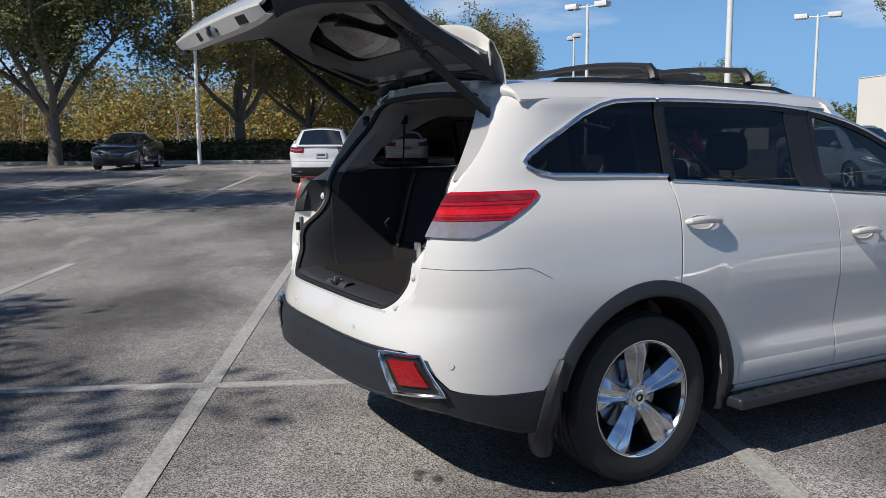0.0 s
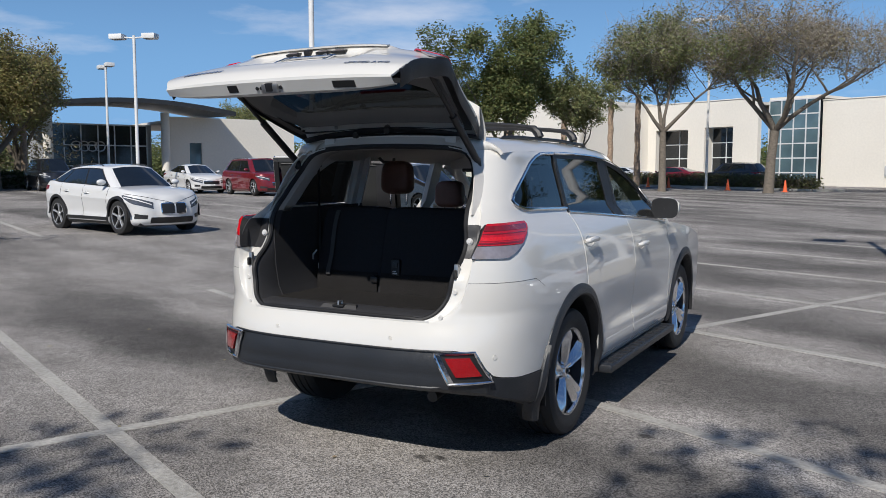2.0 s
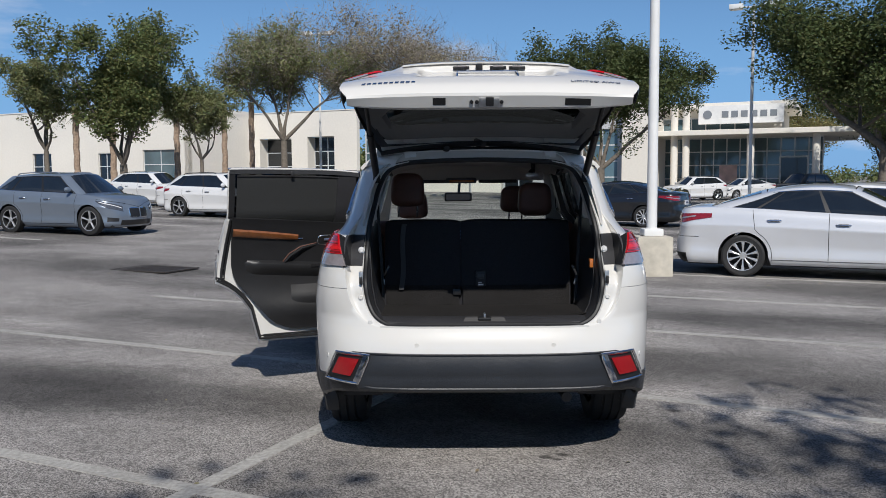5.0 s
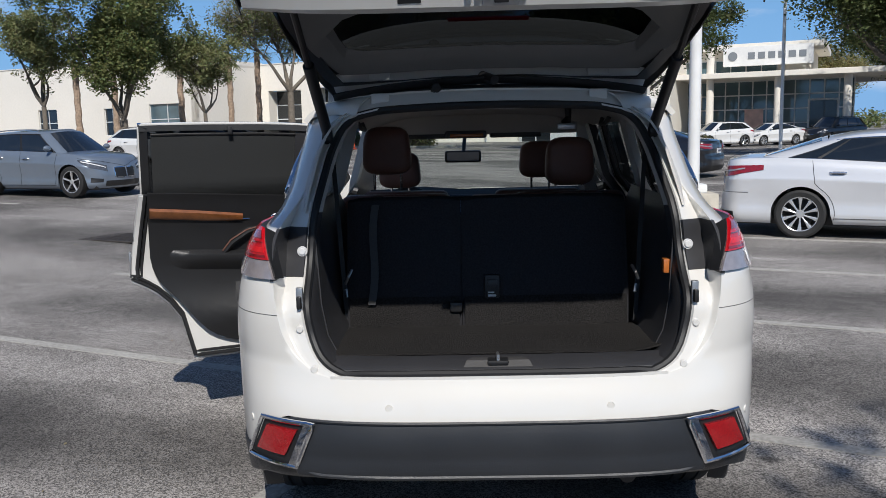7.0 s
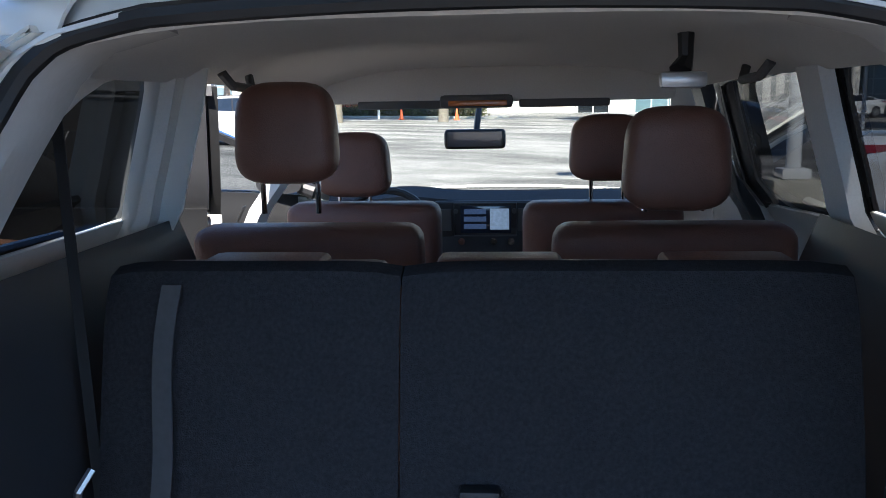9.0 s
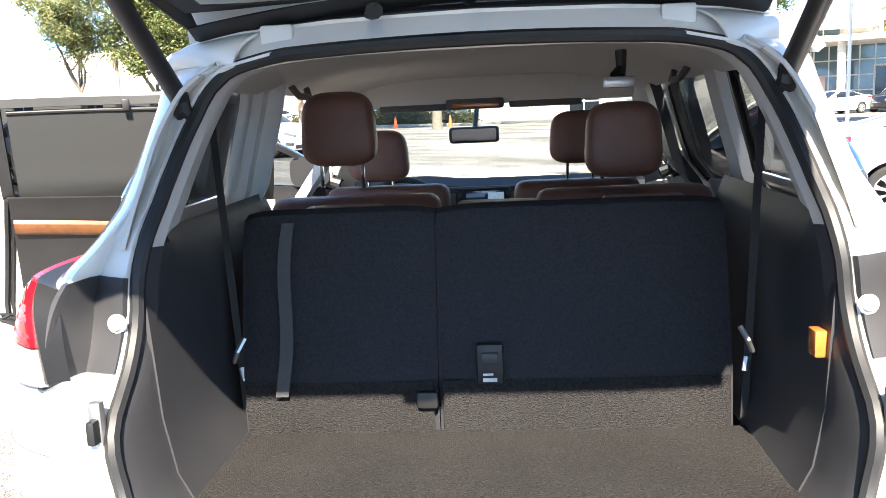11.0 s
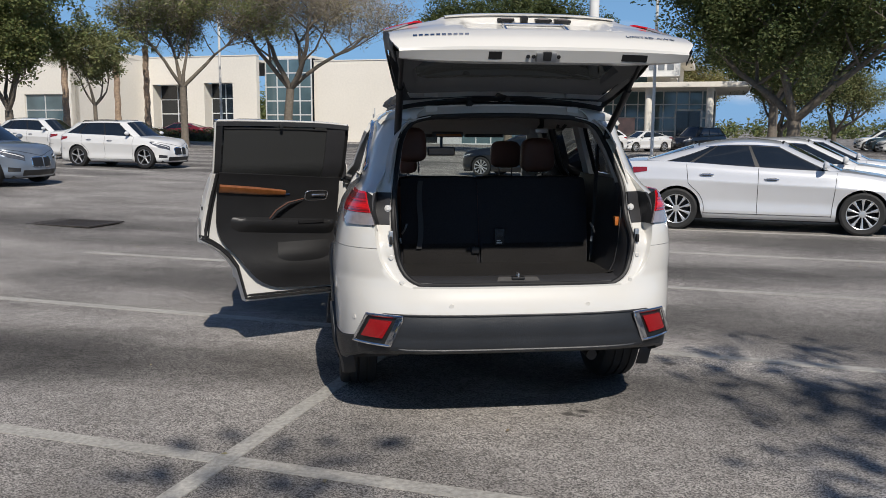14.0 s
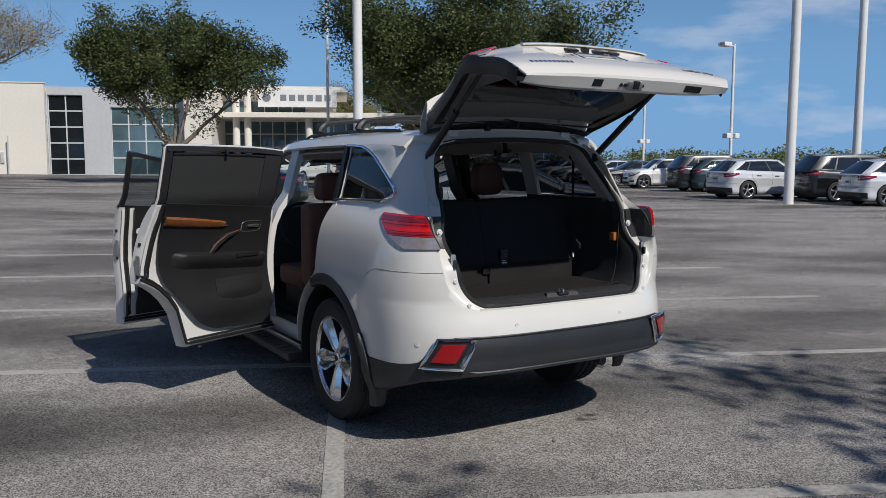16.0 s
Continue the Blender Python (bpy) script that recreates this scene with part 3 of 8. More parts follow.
# quarter panels: below the belt from the rear door back to the tail opening, with the white bumper
def quarter_lower():
    def line(z):
        """Points of the side at one height: door gap, window corner, edge of the outer skin, recessed flange."""
        sa = 0.158 + 0.06 * max(0, (z - 0.9) / 0.4)
        sw, st, so = s_at_y(-0.40, z), s_at_x(STEP_X(z), z), s_at_x(OPEN_X(z), z)
        if z > 1.345:
            sw = s_at_y(WIN_REAR(z), z)
        pts = [skin(sa + (sw - sa) * i / 19, max(z, arch(skin(sa + (sw - sa) * i / 19, z).y, ARCH_OUT - 0.03))) for i in range(19)] if z < 1.3451 else []
        pts += [skin(sw + (st - sw) * (i / 17) ** 0.9, z) for i in range(18)]
        return pts + [skin(st + (so - st) * f, z) + Vector((0, RECESS(z) * g, 0)) for f, g in ((0.06, 0.15), (0.16, 0.75), (0.28, 1.0), (0.6, 1.0), (1.0, 1.0))]

    bm = bmesh.new()
    zs = [0.80, 0.803, 0.807, 0.813, 0.821, 0.832, 0.846, 0.864, 0.886, 0.915] + span(0.945, 1.345, 19)
    grid([line(z) for z in zs], bm)
    grid([line(z)[-23:] if z < 1.3451 else line(z) for z in span(1.345, 1.676, 18)], bm)
    edge = [0.158 + (s_at_y(-0.40, 0.80) - 0.158) * i / 19 for i in range(19)]
    sw, st, so = s_at_y(-0.40, 0.80), s_at_x(STEP_X(0.80), 0.80), s_at_x(OPEN_X(0.80), 0.80)
    edge += [sw + (st - sw) * (i / 17) ** 0.9 for i in range(18)] + [st + (so - st) * f for f in (0.06, 0.16, 0.28, 0.6, 1.0)]
    edge += span(so, -1.25, 14)[1:]
    low = lambda s: max(DARK_TOP(s), arch(s if s > Y0 else skin(s, 0.75).y, ARCH_OUT - 0.03))
    rows = []
    for i in range(12):
        rows.append([skin(s, low(s) + (max(0.80, low(s)) - low(s)) * i / 11) for s in edge])
    grid(rows, bm)
    bmesh.ops.remove_doubles(bm, verts=bm.verts, dist=0.0008)
    bmesh.ops.recalc_face_normals(bm, faces=bm.faces)
    return bm


rear_bm = quarter_lower()
half = bpy.data.meshes.new("half")
other = flip_x(quarter_lower())
other.to_mesh(half)
other.free()
rear_bm.from_mesh(half)
bpy.data.meshes.remove(half)
for v in rear_bm.verts:
    if abs(v.co.x) < 0.004:
        v.co.x = 0.0
bmesh.ops.remove_doubles(rear_bm, verts=rear_bm.verts, dist=0.0008)
bmesh.ops.recalc_face_normals(rear_bm, faces=rear_bm.faces)
part("rear_body", rear_bm, PAINT_WHITE, suv, "white rear quarters and bumper", thick=0.012, angle=50)


# white inner rim of the tail opening
def jamb():
    rows = []
    for z in RIM_Z + span(0.945, 1.694, 34):
        p = lip(z)
        rows.append([p, p + Vector((-0.012, 0.02, 0)), p + Vector((-0.018, 0.032, 0)), p + Vector((-0.022, 0.045, 0))])
    return tidy(grid(rows))


both("tail_jamb", jamb, PAINT_JAMB, suv, thick=0.006)


def sill_rows(out):
    pts = []
    for x in span(-0.56, 0.56, 21):
        yb = skin(s_at_x(abs(x), 0.80), 0.80).y
        pts.append((x, yb))
    return [[(x, y, 0.800) for x, y in pts], [(x, y + 0.03, 0.801) for x, y in pts], [(x, y + 0.095, 0.799) for x, y in pts], [(x, y + 0.12, 0.794) for x, y in pts]]


part("bumper_ledge", tidy(grid(sill_rows(0))), PAINT_JAMB, suv, thick=0.01)

# roof
ROOF_P = [(0.711, 1.676), (0.69, 1.70), (0.655, 1.724), (0.60, 1.746), (0.5, 1.762), (0.3, 1.776), (0.0, 1.782)]


def roof():
    xs = [(-x, z) for x, z in ROOF_P] + [(x, z) for x, z in ROOF_P[-2::-1]]
    rows = []
    for y in [-0.50, -0.46, -0.3, -0.1, 0.2, 0.5, 0.8, 1.1, 1.35, 1.55]:
        drop = 0.030 * (max(0.0, y - 0.3) / 1.25) ** 2 + 0.016 * max(0.0, (-y - 0.1) / 0.4) ** 2
        k = 1.0 - 0.06 * max(0.0, (y - 0.6) / 0.95) ** 2
        rows.append([(x * k, y - (0.035 * (1 - (abs(x) / 0.72) ** 2) if y < -0.4 else 0), z - drop) for x, z in xs])
    return tidy(grid(rows))


part("roof", roof(), PAINT_WHITE, suv, thick=0.02)


def header():
    rows = [[], [], [], []]
    for x in span(-0.60, 0.60, 25):
        z = lerp_table(sorted((a, b) for a, b in ROOF_P), abs(x)) - 0.018
        y = -0.50 - 0.035 * (1 - (abs(x) / 0.72) ** 2)
        edge = 1.695 - 0.12 * max(0.0, (abs(x) - 0.42) / 0.18) ** 1.6
        for r, (dy, zz) in zip(rows, ((0.006, z), (-0.01, z - 0.018), (-0.035, edge + 0.012), (-0.030, edge))):
            r.append((x, y + dy, zz))
    return tidy(grid(rows))


part("rear_header", header(), PAINT_JAMB, suv, thick=0.008)

def roof_corner():
    """Closes the corner between the roof's rear edge, the side panel's top edge and the tail opening."""
    prof = sorted(ROOF_P)
    tops, lows = [], []
    sa, sb = s_at_y(-0.50, 1.676), s_at_x(OPEN_X(1.676) + 0.004, 1.676)
    for f in span(0, 1, 12):
        x = 0.711 + (0.44 - 0.711) * f
        tops.append(Vector((x, -0.50 - 0.035 * (1 - (x / 0.72) ** 2) + 0.004, lerp_table([(a, b) for a, b in prof], x) - 0.0185)))
        lows.append(skin(sa + (sb - sa) * f, 1.676) + Vector((0, RECESS(1.676) * f, 0.001)))
    rows = []
    for g in span(0, 1, 6):
        rows.append([a.lerp(b, g) + Vector((0.006, -0.014, 0.010)) * (math.sin(g * math.pi) * min(1.0, i / 4)) for i, (a, b) in enumerate(zip(tops, lows))])
    return tidy(grid(rows), 0.0005)


both("roof_corner", roof_corner, PAINT_WHITE, suv, thick=0.006)
part("roof_seam", tube([(x, -0.492 - 0.035 * (1 - (x / 0.72) ** 2) + 0.02, 1.766 - 0.05 * (abs(x) / 0.6) ** 3) for x in span(-0.60, 0.60, 17)], 0.016, 8), SEAL, suv, "black rubber strip at the roof's rear edge")


# lower dark bumper and cladding
def lower_bumper():
    bm = bmesh.new()
    rows = []
    ss = span(s_at_y(-0.505, 0.42), -0.53, 8)[:-1] + span(-0.53, -1.25, 34)
    for k in range(9):
        f = k / 8
        row = []
        for s in ss:
            top = DARK_TOP(s) - 0.004
            bot = lerp_table([(-1.25, 0.455), (-0.95, 0.45), (-0.7, 0.425), (-0.53, 0.375), (-0.40, 0.32), (-0.30, 0.30)], s)
            z = bot + (top - bot) * f
            o = 0.006 + 0.012 * math.sin(f * math.pi) if s < -0.7 else 0.006
            if f < 0.05:
                o -= 0.022
            if 0.1 < f < 0.32 and s < -0.92:
                o += 0.012
            row.append(skin(s, z, o))
        rows.append(row + [Vector((-p.x, p.y, p.z)) for p in row[-2::-1]])
    return tidy(grid(rows, bm))


part("lower_bumper", lower_bumper(), CLADDING, suv, "dark grey grained plastic lower bumper", thick=0.015)


def flare(centre, a0, a1):
    rows = []
    for r, o in ((ARCH_IN - 0.01, -0.05), (ARCH_IN, 0.012), (ARCH_IN + 0.012, 0.019), (ARCH_OUT - 0.02, 0.015), (ARCH_OUT, 0.005), (ARCH_OUT + 0.003, -0.02)):
        row = []
        for a in span(a0, a1, 34):
            y, z = centre + r * math.cos(radians(a)), HUB + r * math.sin(radians(a))
            p = skin(s_at_y(y, z), z)
            row.append(p + Vector((o, 0, 0)))
        rows.append(row)
    return tidy(grid(rows))


part("wheel_arch_trim", flare(0.0, -15, 166), CLADDING, suv, thick=0.006)
part("wheel_arch_trim", flip_x(flare(0.0, 66, 166)), CLADDING, suv, thick=0.006)
both("wheel_arch_trim", lambda: flare(AXLE, 0, 186), CLADDING, suv, thick=0.006)


def liner(centre):
    rows = []
    for x in (0.955, 0.80, 0.60):
        rows.append([(x, centre + ARCH_IN * math.cos(a), HUB + ARCH_IN * math.sin(a)) for a in span(radians(-12), radians(192), 26)])
    rows.append([(0.60, centre + 0.05 * math.cos(a), HUB + 0.05 * math.sin(a)) for a in span(radians(-12), radians(192), 26)])
    return tidy(grid(rows))


both("arch_liner", lambda: liner(0.0), PLASTIC_BLACK, suv, thick=0.004)
both("arch_liner", lambda: liner(AXLE), PLASTIC_BLACK, suv, thick=0.004)


# mud guards behind the rear wheels
def mud_guard():
    """A moulded flap: pointed at the top against the arch trim, broad and rounded at the foot."""
    rows = []
    for k in range(13):
        f = k / 12
        z = 0.625 - 0.415 * f
        y = -0.475 - 0.05 * math.sin(f * 2.4)
        w = 0.012 + 0.062 * math.sin(min(1.0, f * 1.25) * math.pi / 2) ** 0.8
        if f > 0.88:
            w *= 1 - 3.0 * (f - 0.88)
        c = skin(s_at_y(y, max(z, 0.30)), max(z, 0.30)).x + 0.012 - 0.09 * max(0.0, 0.42 - z)
        rows.append([(c - 0.005, y + w * 0.75, z), (c + 0.014, y + w * 0.35, z), (c + 0.016, y - w * 0.25, z), (c + 0.002, y - w * 0.62, z), (c - 0.03, y - w * 0.66, z), (c - 0.065, y - w * 0.45, z)])
    return tidy(grid(rows))


both("mud_guard", mud_guard, CLADDING, suv, "moulded grey mud flap", thick=0.012)


# wheels
def tyre_bm():
    """Tyre with three grooves turned into its tread."""
    prof = [(0.258, -0.10), (0.29, -0.112), (0.33, -0.117), (0.362, -0.108), (0.374, -0.088)]
    for x in (-0.052, 0.0, 0.052):
        prof += [(0.3765, x - 0.0075), (0.369, x - 0.005), (0.369, x + 0.005), (0.3765, x + 0.0075)]
    prof += [(0.374, 0.088), (0.362, 0.108), (0.335, 0.117), (0.315, 0.1175), (0.30, 0.114), (0.27, 0.108), (0.258, 0.10)]
    return tidy(lathe(prof, 64))


def spoke_bm(a):
    """One broad twin-faced alloy spoke, from the hub to the rim."""
    rows = []
    for r, w, x in ((0.040, 0.030, 0.066), (0.070, 0.034, 0.070), (0.11, 0.042, 0.076), (0.16, 0.056, 0.084), (0.205, 0.070, 0.092), (0.252, 0.074, 0.095)):
        crest = x + (0.017 if 0.05 < r < 0.23 else 0.004)
        groove = crest - (0.004 if r < 0.1 else 0.022)
        rows.append([(x - 0.06, -w * 1.02, r), (x - 0.012, -w, r), (crest, -w * 0.42, r), (crest - 0.004, -w * 0.24, r), (groove, 0.0, r), (crest - 0.004, w * 0.24, r), (crest, w * 0.42, r), (x - 0.012, w, r), (x - 0.06, w * 1.02, r)])
    bm = tidy(grid(rows))
    return xform(bm, Matrix.Rotation(a, 4, "X"))


tyre_me, rim_parts = finish(tyre_bm(), "tyre"), []
barrel_me = finish(tidy(lathe([(0.252, 0.105), (0.259, 0.104), (0.262, 0.098), (0.256, 0.090), (0.244, 0.080), (0.236, 0.03), (0.228, -0.10), (0.10, -0.06), (0.02, -0.05)], 48)), "rim_barrel")
lip_me = finish(tidy(lathe([(0.243, 0.088), (0.250, 0.103), (0.260, 0.106), (0.264, 0.098)], 48)), "rim_lip")
disc_me = finish(tidy(lathe([(0.02, -0.012), (0.165, -0.012), (0.165, 0.0), (0.02, 0.0)], 40)), "brake_disc")
hub_me = finish(tidy(lathe([(0.0005, 0.083), (0.020, 0.083), (0.034, 0.079), (0.036, 0.070), (0.060, 0.066), (0.066, 0.05), (0.066, 0.0)], 28)), "hub_cap")
badge_me = finish(tidy(lathe([(0.010, 0.086), (0.014, 0.088), (0.018, 0.086), (0.018, 0.080)], 20)), "badge")


def simple(name, me, mat, parent):
    ob = new(name, me)
    if not me.materials:
        me.materials.append(mat)
    ob.parent = parent
    return ob


spoke_mes = [finish(spoke_bm(k * math.tau / 5), "spoke") for k in range(5)]
lug_me = finish(xform(tidy(lathe([(0.0005, 0.078), (0.009, 0.078), (0.0105, 0.073), (0.0105, 0.055)], 10)), Matrix.Translation((0, 0, 0.052))), "lug_nut")


def suv_wheel(x, y, spin, parent):
    side = 1 if x > 0 else -1
    tyre = simple("wheel", tyre_me, RUBBER, parent)
    tyre.matrix_local = pose(x, y, HUB, 0, 0, 0 if side > 0 else 180) @ Matrix.Rotation(spin, 4, "X")
    for nm, me, mt in (("rim", barrel_me, ALLOY_DARK), ("rim_lip", lip_me, ALLOY), ("brake_disc", disc_me, STEEL), ("hub_cap", hub_me, ALLOY), ("badge", badge_me, PLASTIC_BLACK)):
        simple(nm, me, mt, tyre)
    for me in spoke_mes:
        simple("spoke", me, ALLOY, tyre)
    for k in range(5):
        o = simple("lug_nut", lug_me, CHROME, tyre)
        o.matrix_local = Matrix.Rotation((k + 0.5) * math.tau / 5, 4, "X")
    return tyre


for wx, wy, sp in ((0.83, 0.0, 0.1), (0.83, AXLE, 0.4), (-0.83, 0.0, 0.55), (-0.83, AXLE, 0.9)):
    suv_wheel(wx, wy, sp, suv)

# underbody
part("underbody", box(-0.68, -0.55, 0.30, 0.68, 3.3, 0.42, 0.05), PLASTIC_BLACK, suv)
part("rear_crossmember", box(-0.66, -0.92, 0.47, 0.66, -0.6, 0.62, 0.05), PLASTIC_BLACK, suv)
part("axle", tube([(-0.75, 0.0, 0.36), (0.75, 0.0, 0.36)], 0.05, 10), PLASTIC_BLACK, suv)
part("exhaust_pipe", tube([(0.42, -0.50, 0.36), (0.46, -0.70, 0.38), (0.47, -0.86, 0.365)], 0.03, 16), PLASTIC_BLACK, suv, "dark steel exhaust tip")

# ---- SUV: doors, glass, lamps ----
WIN_TOP = smooth_table([(-0.1, 1.645), (0.0, 1.664), (0.2, 1.669), (0.7, 1.668), (1.07, 1.655), (1.4, 1.615), (1.7, 1.535), (2.0, 1.395), (2.3, 1.20), (2.42, 1.13)])
ROCKER = 0.365


def rear_door_skin():
    ss = [0.168, 0.2, 0.25, 0.3, 0.36, 0.42, 0.47, 0.505, 0.525, 0.56, 0.65, 0.75, 0.85, 0.95, 1.05, 1.15, 1.238]
    low = lambda y: max(ROCKER, arch(y, 0.470))
    rows = []
    for k in range(40):
        row = []
        for y in ss:
            lo, hi = low(y), BELT(y) - 0.012
            z = lo + (hi - lo) * k / 39
            row.append(skin(y + 0.06 * max(0.0, (z - 0.9) / 0.4) * (1.238 - y) / 1.07, z))
        rows.append(row)
    return tidy(grid(rows))


def front_door_skin():
    return cols(span(1.246, 2.24, 16), lambda y: ROCKER, lambda y: BELT(y) - 0.012, 40)


def fender_skin():
    ss = [2.248, 2.28, 2.32, 2.38, 2.45, 2.52, 2.6, 2.68, 2.79, 2.9, 3.0, 3.1, 3.2, 3.28, 3.32, 3.38, 3.48, 3.57, 3.65]
    low = lambda y: max(ROCKER, arch(y, ARCH_OUT - 0.008, AXLE))
    return cols(ss, low, lambda y: lerp_table([(2.2, 1.165), (2.6, 1.12), (3.2, 1.05), (3.72, 0.95)], y), 14)


def glass_patch(ya, yb, za, zb, inset=0.006, ny=16, nz=10):
    rows = []
    for k in range(nz):
        row = []
        for y in span(ya, yb, ny):
            lo, hi = za(y), zb(y)
            z = lo + (hi - lo) * k / (nz - 1)
            row.append(skin(y, z) - Vector((inset, 0, 0)))
        rows.append(row)
    return tidy(grid(rows))


def trim_path(pts, out=0.004):
    return [skin(s_at_y(y, z), z) + Vector((out, 0, 0)) for y, z in pts]


def bead(pts, r, sides=8, out=0.004, closed=False):
    return tube(trim_path(pts, out), r, sides, closed=closed)


def quarter_glass():
    zs = span(1.345, 1.664, 14)
    rows = []
    for z in zs:
        a, b = WIN_REAR(z) + 0.012, 0.222
        rows.append([skin(s_at_y(a + (b - a) * i / 11, z), z) - Vector((0.007, 0, 0)) for i in range(12)])
    return tidy(grid(rows))


both("quarter_window", quarter_glass, PRIVACY, suv, "dark privacy glass")
loop = [(0.222, 1.335), (0.0, 1.342), (-0.2, 1.347), (-0.40, 1.352)] + [(WIN_REAR(z), z) for z in (1.37, 1.39, 1.405, 1.43, 1.48, 1.54, 1.60, 1.64, 1.66)] + [(0.12, 1.668), (0.222, 1.670)]
both("window_trim", lambda: bead(loop, 0.011), CHROME, suv, "chrome window surround")
both("pillar_trim", lambda: tidy(grid([trim_path([(0.215, z) for z in span(1.33, 1.668, 8)], 0.003), trim_path([(0.262, z) for z in span(1.325, 1.668, 8)], 0.003)])), PLASTIC_BLACK, suv, thick=0.01)


def door_frame(ya, yb, w=0.035, t=0.0):
    """Upper window frame of a door, a band along its top and ends."""
    outer = [(ya, BELT(ya) - 0.012)] + [(ya, z) for z in span(BELT(ya), WIN_TOP(ya), 6)] + [(y, WIN_TOP(y)) for y in span(ya, yb, 14)] + [(yb, z) for z in span(WIN_TOP(yb), BELT(yb) - 0.012, 6)]
    cy = (ya + yb) / 2
    rows = [[], []]
    for y, z in outer:
        iy = ya + w if abs(y - ya) < 1e-6 else yb - w if abs(y - yb) < 1e-6 else min(max(y, ya + w), yb - w)
        iz = min(z, WIN_TOP(iy) - w * 0.8)
        rows[0].append(skin(y, z) + Vector((0.0, 0, 0)))
        rows[1].append(skin(iy, iz) - Vector((0.002, 0, 0)))
    return tidy(grid(rows))


def pull_handle(y, z):
    bm = tube([skin(y - 0.10, z - 0.004, 0.012), skin(y - 0.085, z, 0.030), skin(y - 0.03, z + 0.006, 0.040), skin(y + 0.04, z + 0.004, 0.038), skin(y + 0.095, z - 0.002, 0.026), skin(y + 0.11, z - 0.006, 0.008)], [0.012, 0.016, 0.018, 0.018, 0.016, 0.010], 10)
    return bm


def handle_cup(y, z):
    rows = []
    for r, d in ((1.0, 0.002), (0.86, 0.004), (0.6, -0.012), (0.25, -0.02)):
        rows.append([skin(y + 0.09 * r * math.cos(a), z - 0.008 + 0.036 * r * math.sin(a), d) for a in span(0, math.tau * 23 / 24, 24)])
    return tidy(grid(rows, closed=True))


def build_door(which, side, hinge_turn):
    """A door with its skin, frame, glass and inner parts. side: 1 right, -1 left. It swings about its front edge."""
    rear = which == "rear_door"
    ya, yb = (0.24, 1.238) if rear else (1.246, 2.24)
    fy = 1.205 if rear else 2.215
    place = Matrix.Translation((side * 0.925, fy, 0)) @ Matrix.Rotation(radians(hinge_turn), 4, "Z") @ Matrix.Translation((-side * 0.925, -fy - (0.06 if abs(hinge_turn) > 1 and rear else 0.0), 0))
    side_of = (lambda bm: bm) if side > 0 else flip_x
    opened = abs(hinge_turn) > 1
    door = part(which, side_of(rear_door_skin() if rear else front_door_skin()), PAINT_WHITE, suv, "open white side door" if opened else "", thick=0.012)
    door.matrix_local = place

    def sub(name, bm, mat, label="", **kw):
        return part(name, side_of(bm), mat, door, label, **kw)

    sub("window_frame", door_frame(ya, yb if rear else 2.12), PLASTIC_BLACK, thick=0.02)
    if rear:
        pane = glass_patch(0.265, 1.075, lambda y: BELT(y) - 0.02, lambda y: WIN_TOP(y) - 0.02, 0.008)
    else:
        pane = glass_patch(1.27, 2.25, lambda y: BELT(y) - 0.02, lambda y: max(BELT(y) - 0.01, WIN_TOP(y) - 0.02), 0.008)
    sub("window_pane", pane, PRIVACY if rear else SIDE_GLASS, "dark privacy glass" if rear else "")
    if rear:
        sub("pillar_cover", tidy(grid([trim_path([(1.075, z) for z in span(BELT(1.075), WIN_TOP(1.075), 6)], -0.004), trim_path([(1.238, z) for z in span(BELT(1.238), WIN_TOP(1.238) - 0.004, 6)], -0.001)])), PLASTIC_BLACK, thick=0.012)
    sub("belt_trim", bead([(y, BELT(y) - 0.004) for y in span(ya if rear else 1.246, 1.238 if rear else 2.24, 9)], 0.0095), CHROME)
    sub("top_trim", bead([(y, WIN_TOP(y) + 0.002) for y in span(ya, yb if rear else 2.3, 12)], 0.009), CHROME)
    hy, hz = (0.31, 1.140) if rear else (1.42, 1.035)
    cup = sub("handle_cup", handle_cup(hy, hz), PAINT_WHITE)
    sub("door_handle", pull_handle(hy, hz), PAINT_WHITE, "white pull handle")
    sub("sill_strip", tidy(grid([[skin(y, z, o) for y in span(0.56 if rear else 1.25, yb, 10)] for z, o in ((0.372, 0.001), (0.392, 0.005), (0.452, 0.005), (0.468, 0.001))])), PAINT_WHITE, thick=0.006)
    if not opened:
        return door
    # white inner shell and edge
    low = (lambda y: max(ROCKER, arch(y, 0.470))) if rear else (lambda y: ROCKER)
    ys = [0.168, 0.2, 0.25, 0.3, 0.36, 0.42, 0.47, 0.505, 0.525, 0.56, 0.7, 0.85, 1.0, 1.15, 1.238] if rear else span(1.246, 2.24, 12)
    inner = lambda y, z: skin(y, z) - Vector((0.105 - 0.04 * min(1.0, max(0.0, (z - BELT(y) + 0.10) / 0.10)), 0, 0))
    edge = [(y, low(y)) for y in ys]
    shear = lambda y, z: y + (0.06 * max(0.0, (z - 0.9) / 0.4) * (1.238 - y) / 1.07 if rear else 0.0)
    back = [(shear(ys[0], z), z) for z in span(BELT(ys[0]) - 0.012, low(ys[0]), 12)]
    rim = back[:-1] + edge
    rows = [[skin(y, z) - Vector((0.006, 0, 0)) for y, z in rim], [inner(y, z) + Vector((0.03, 0, 0)) for y, z in rim], [inner(y, z) + Vector((0, 0.02 if i < 11 else 0.0, 0.0 if i < 11 else 0.02)) for i, (y, z) in enumerate(rim)]]
    sub("door_edge", tidy(grid(rows)), PAINT_JAMB, "white painted door edge", thick=0.004)
    shell = []
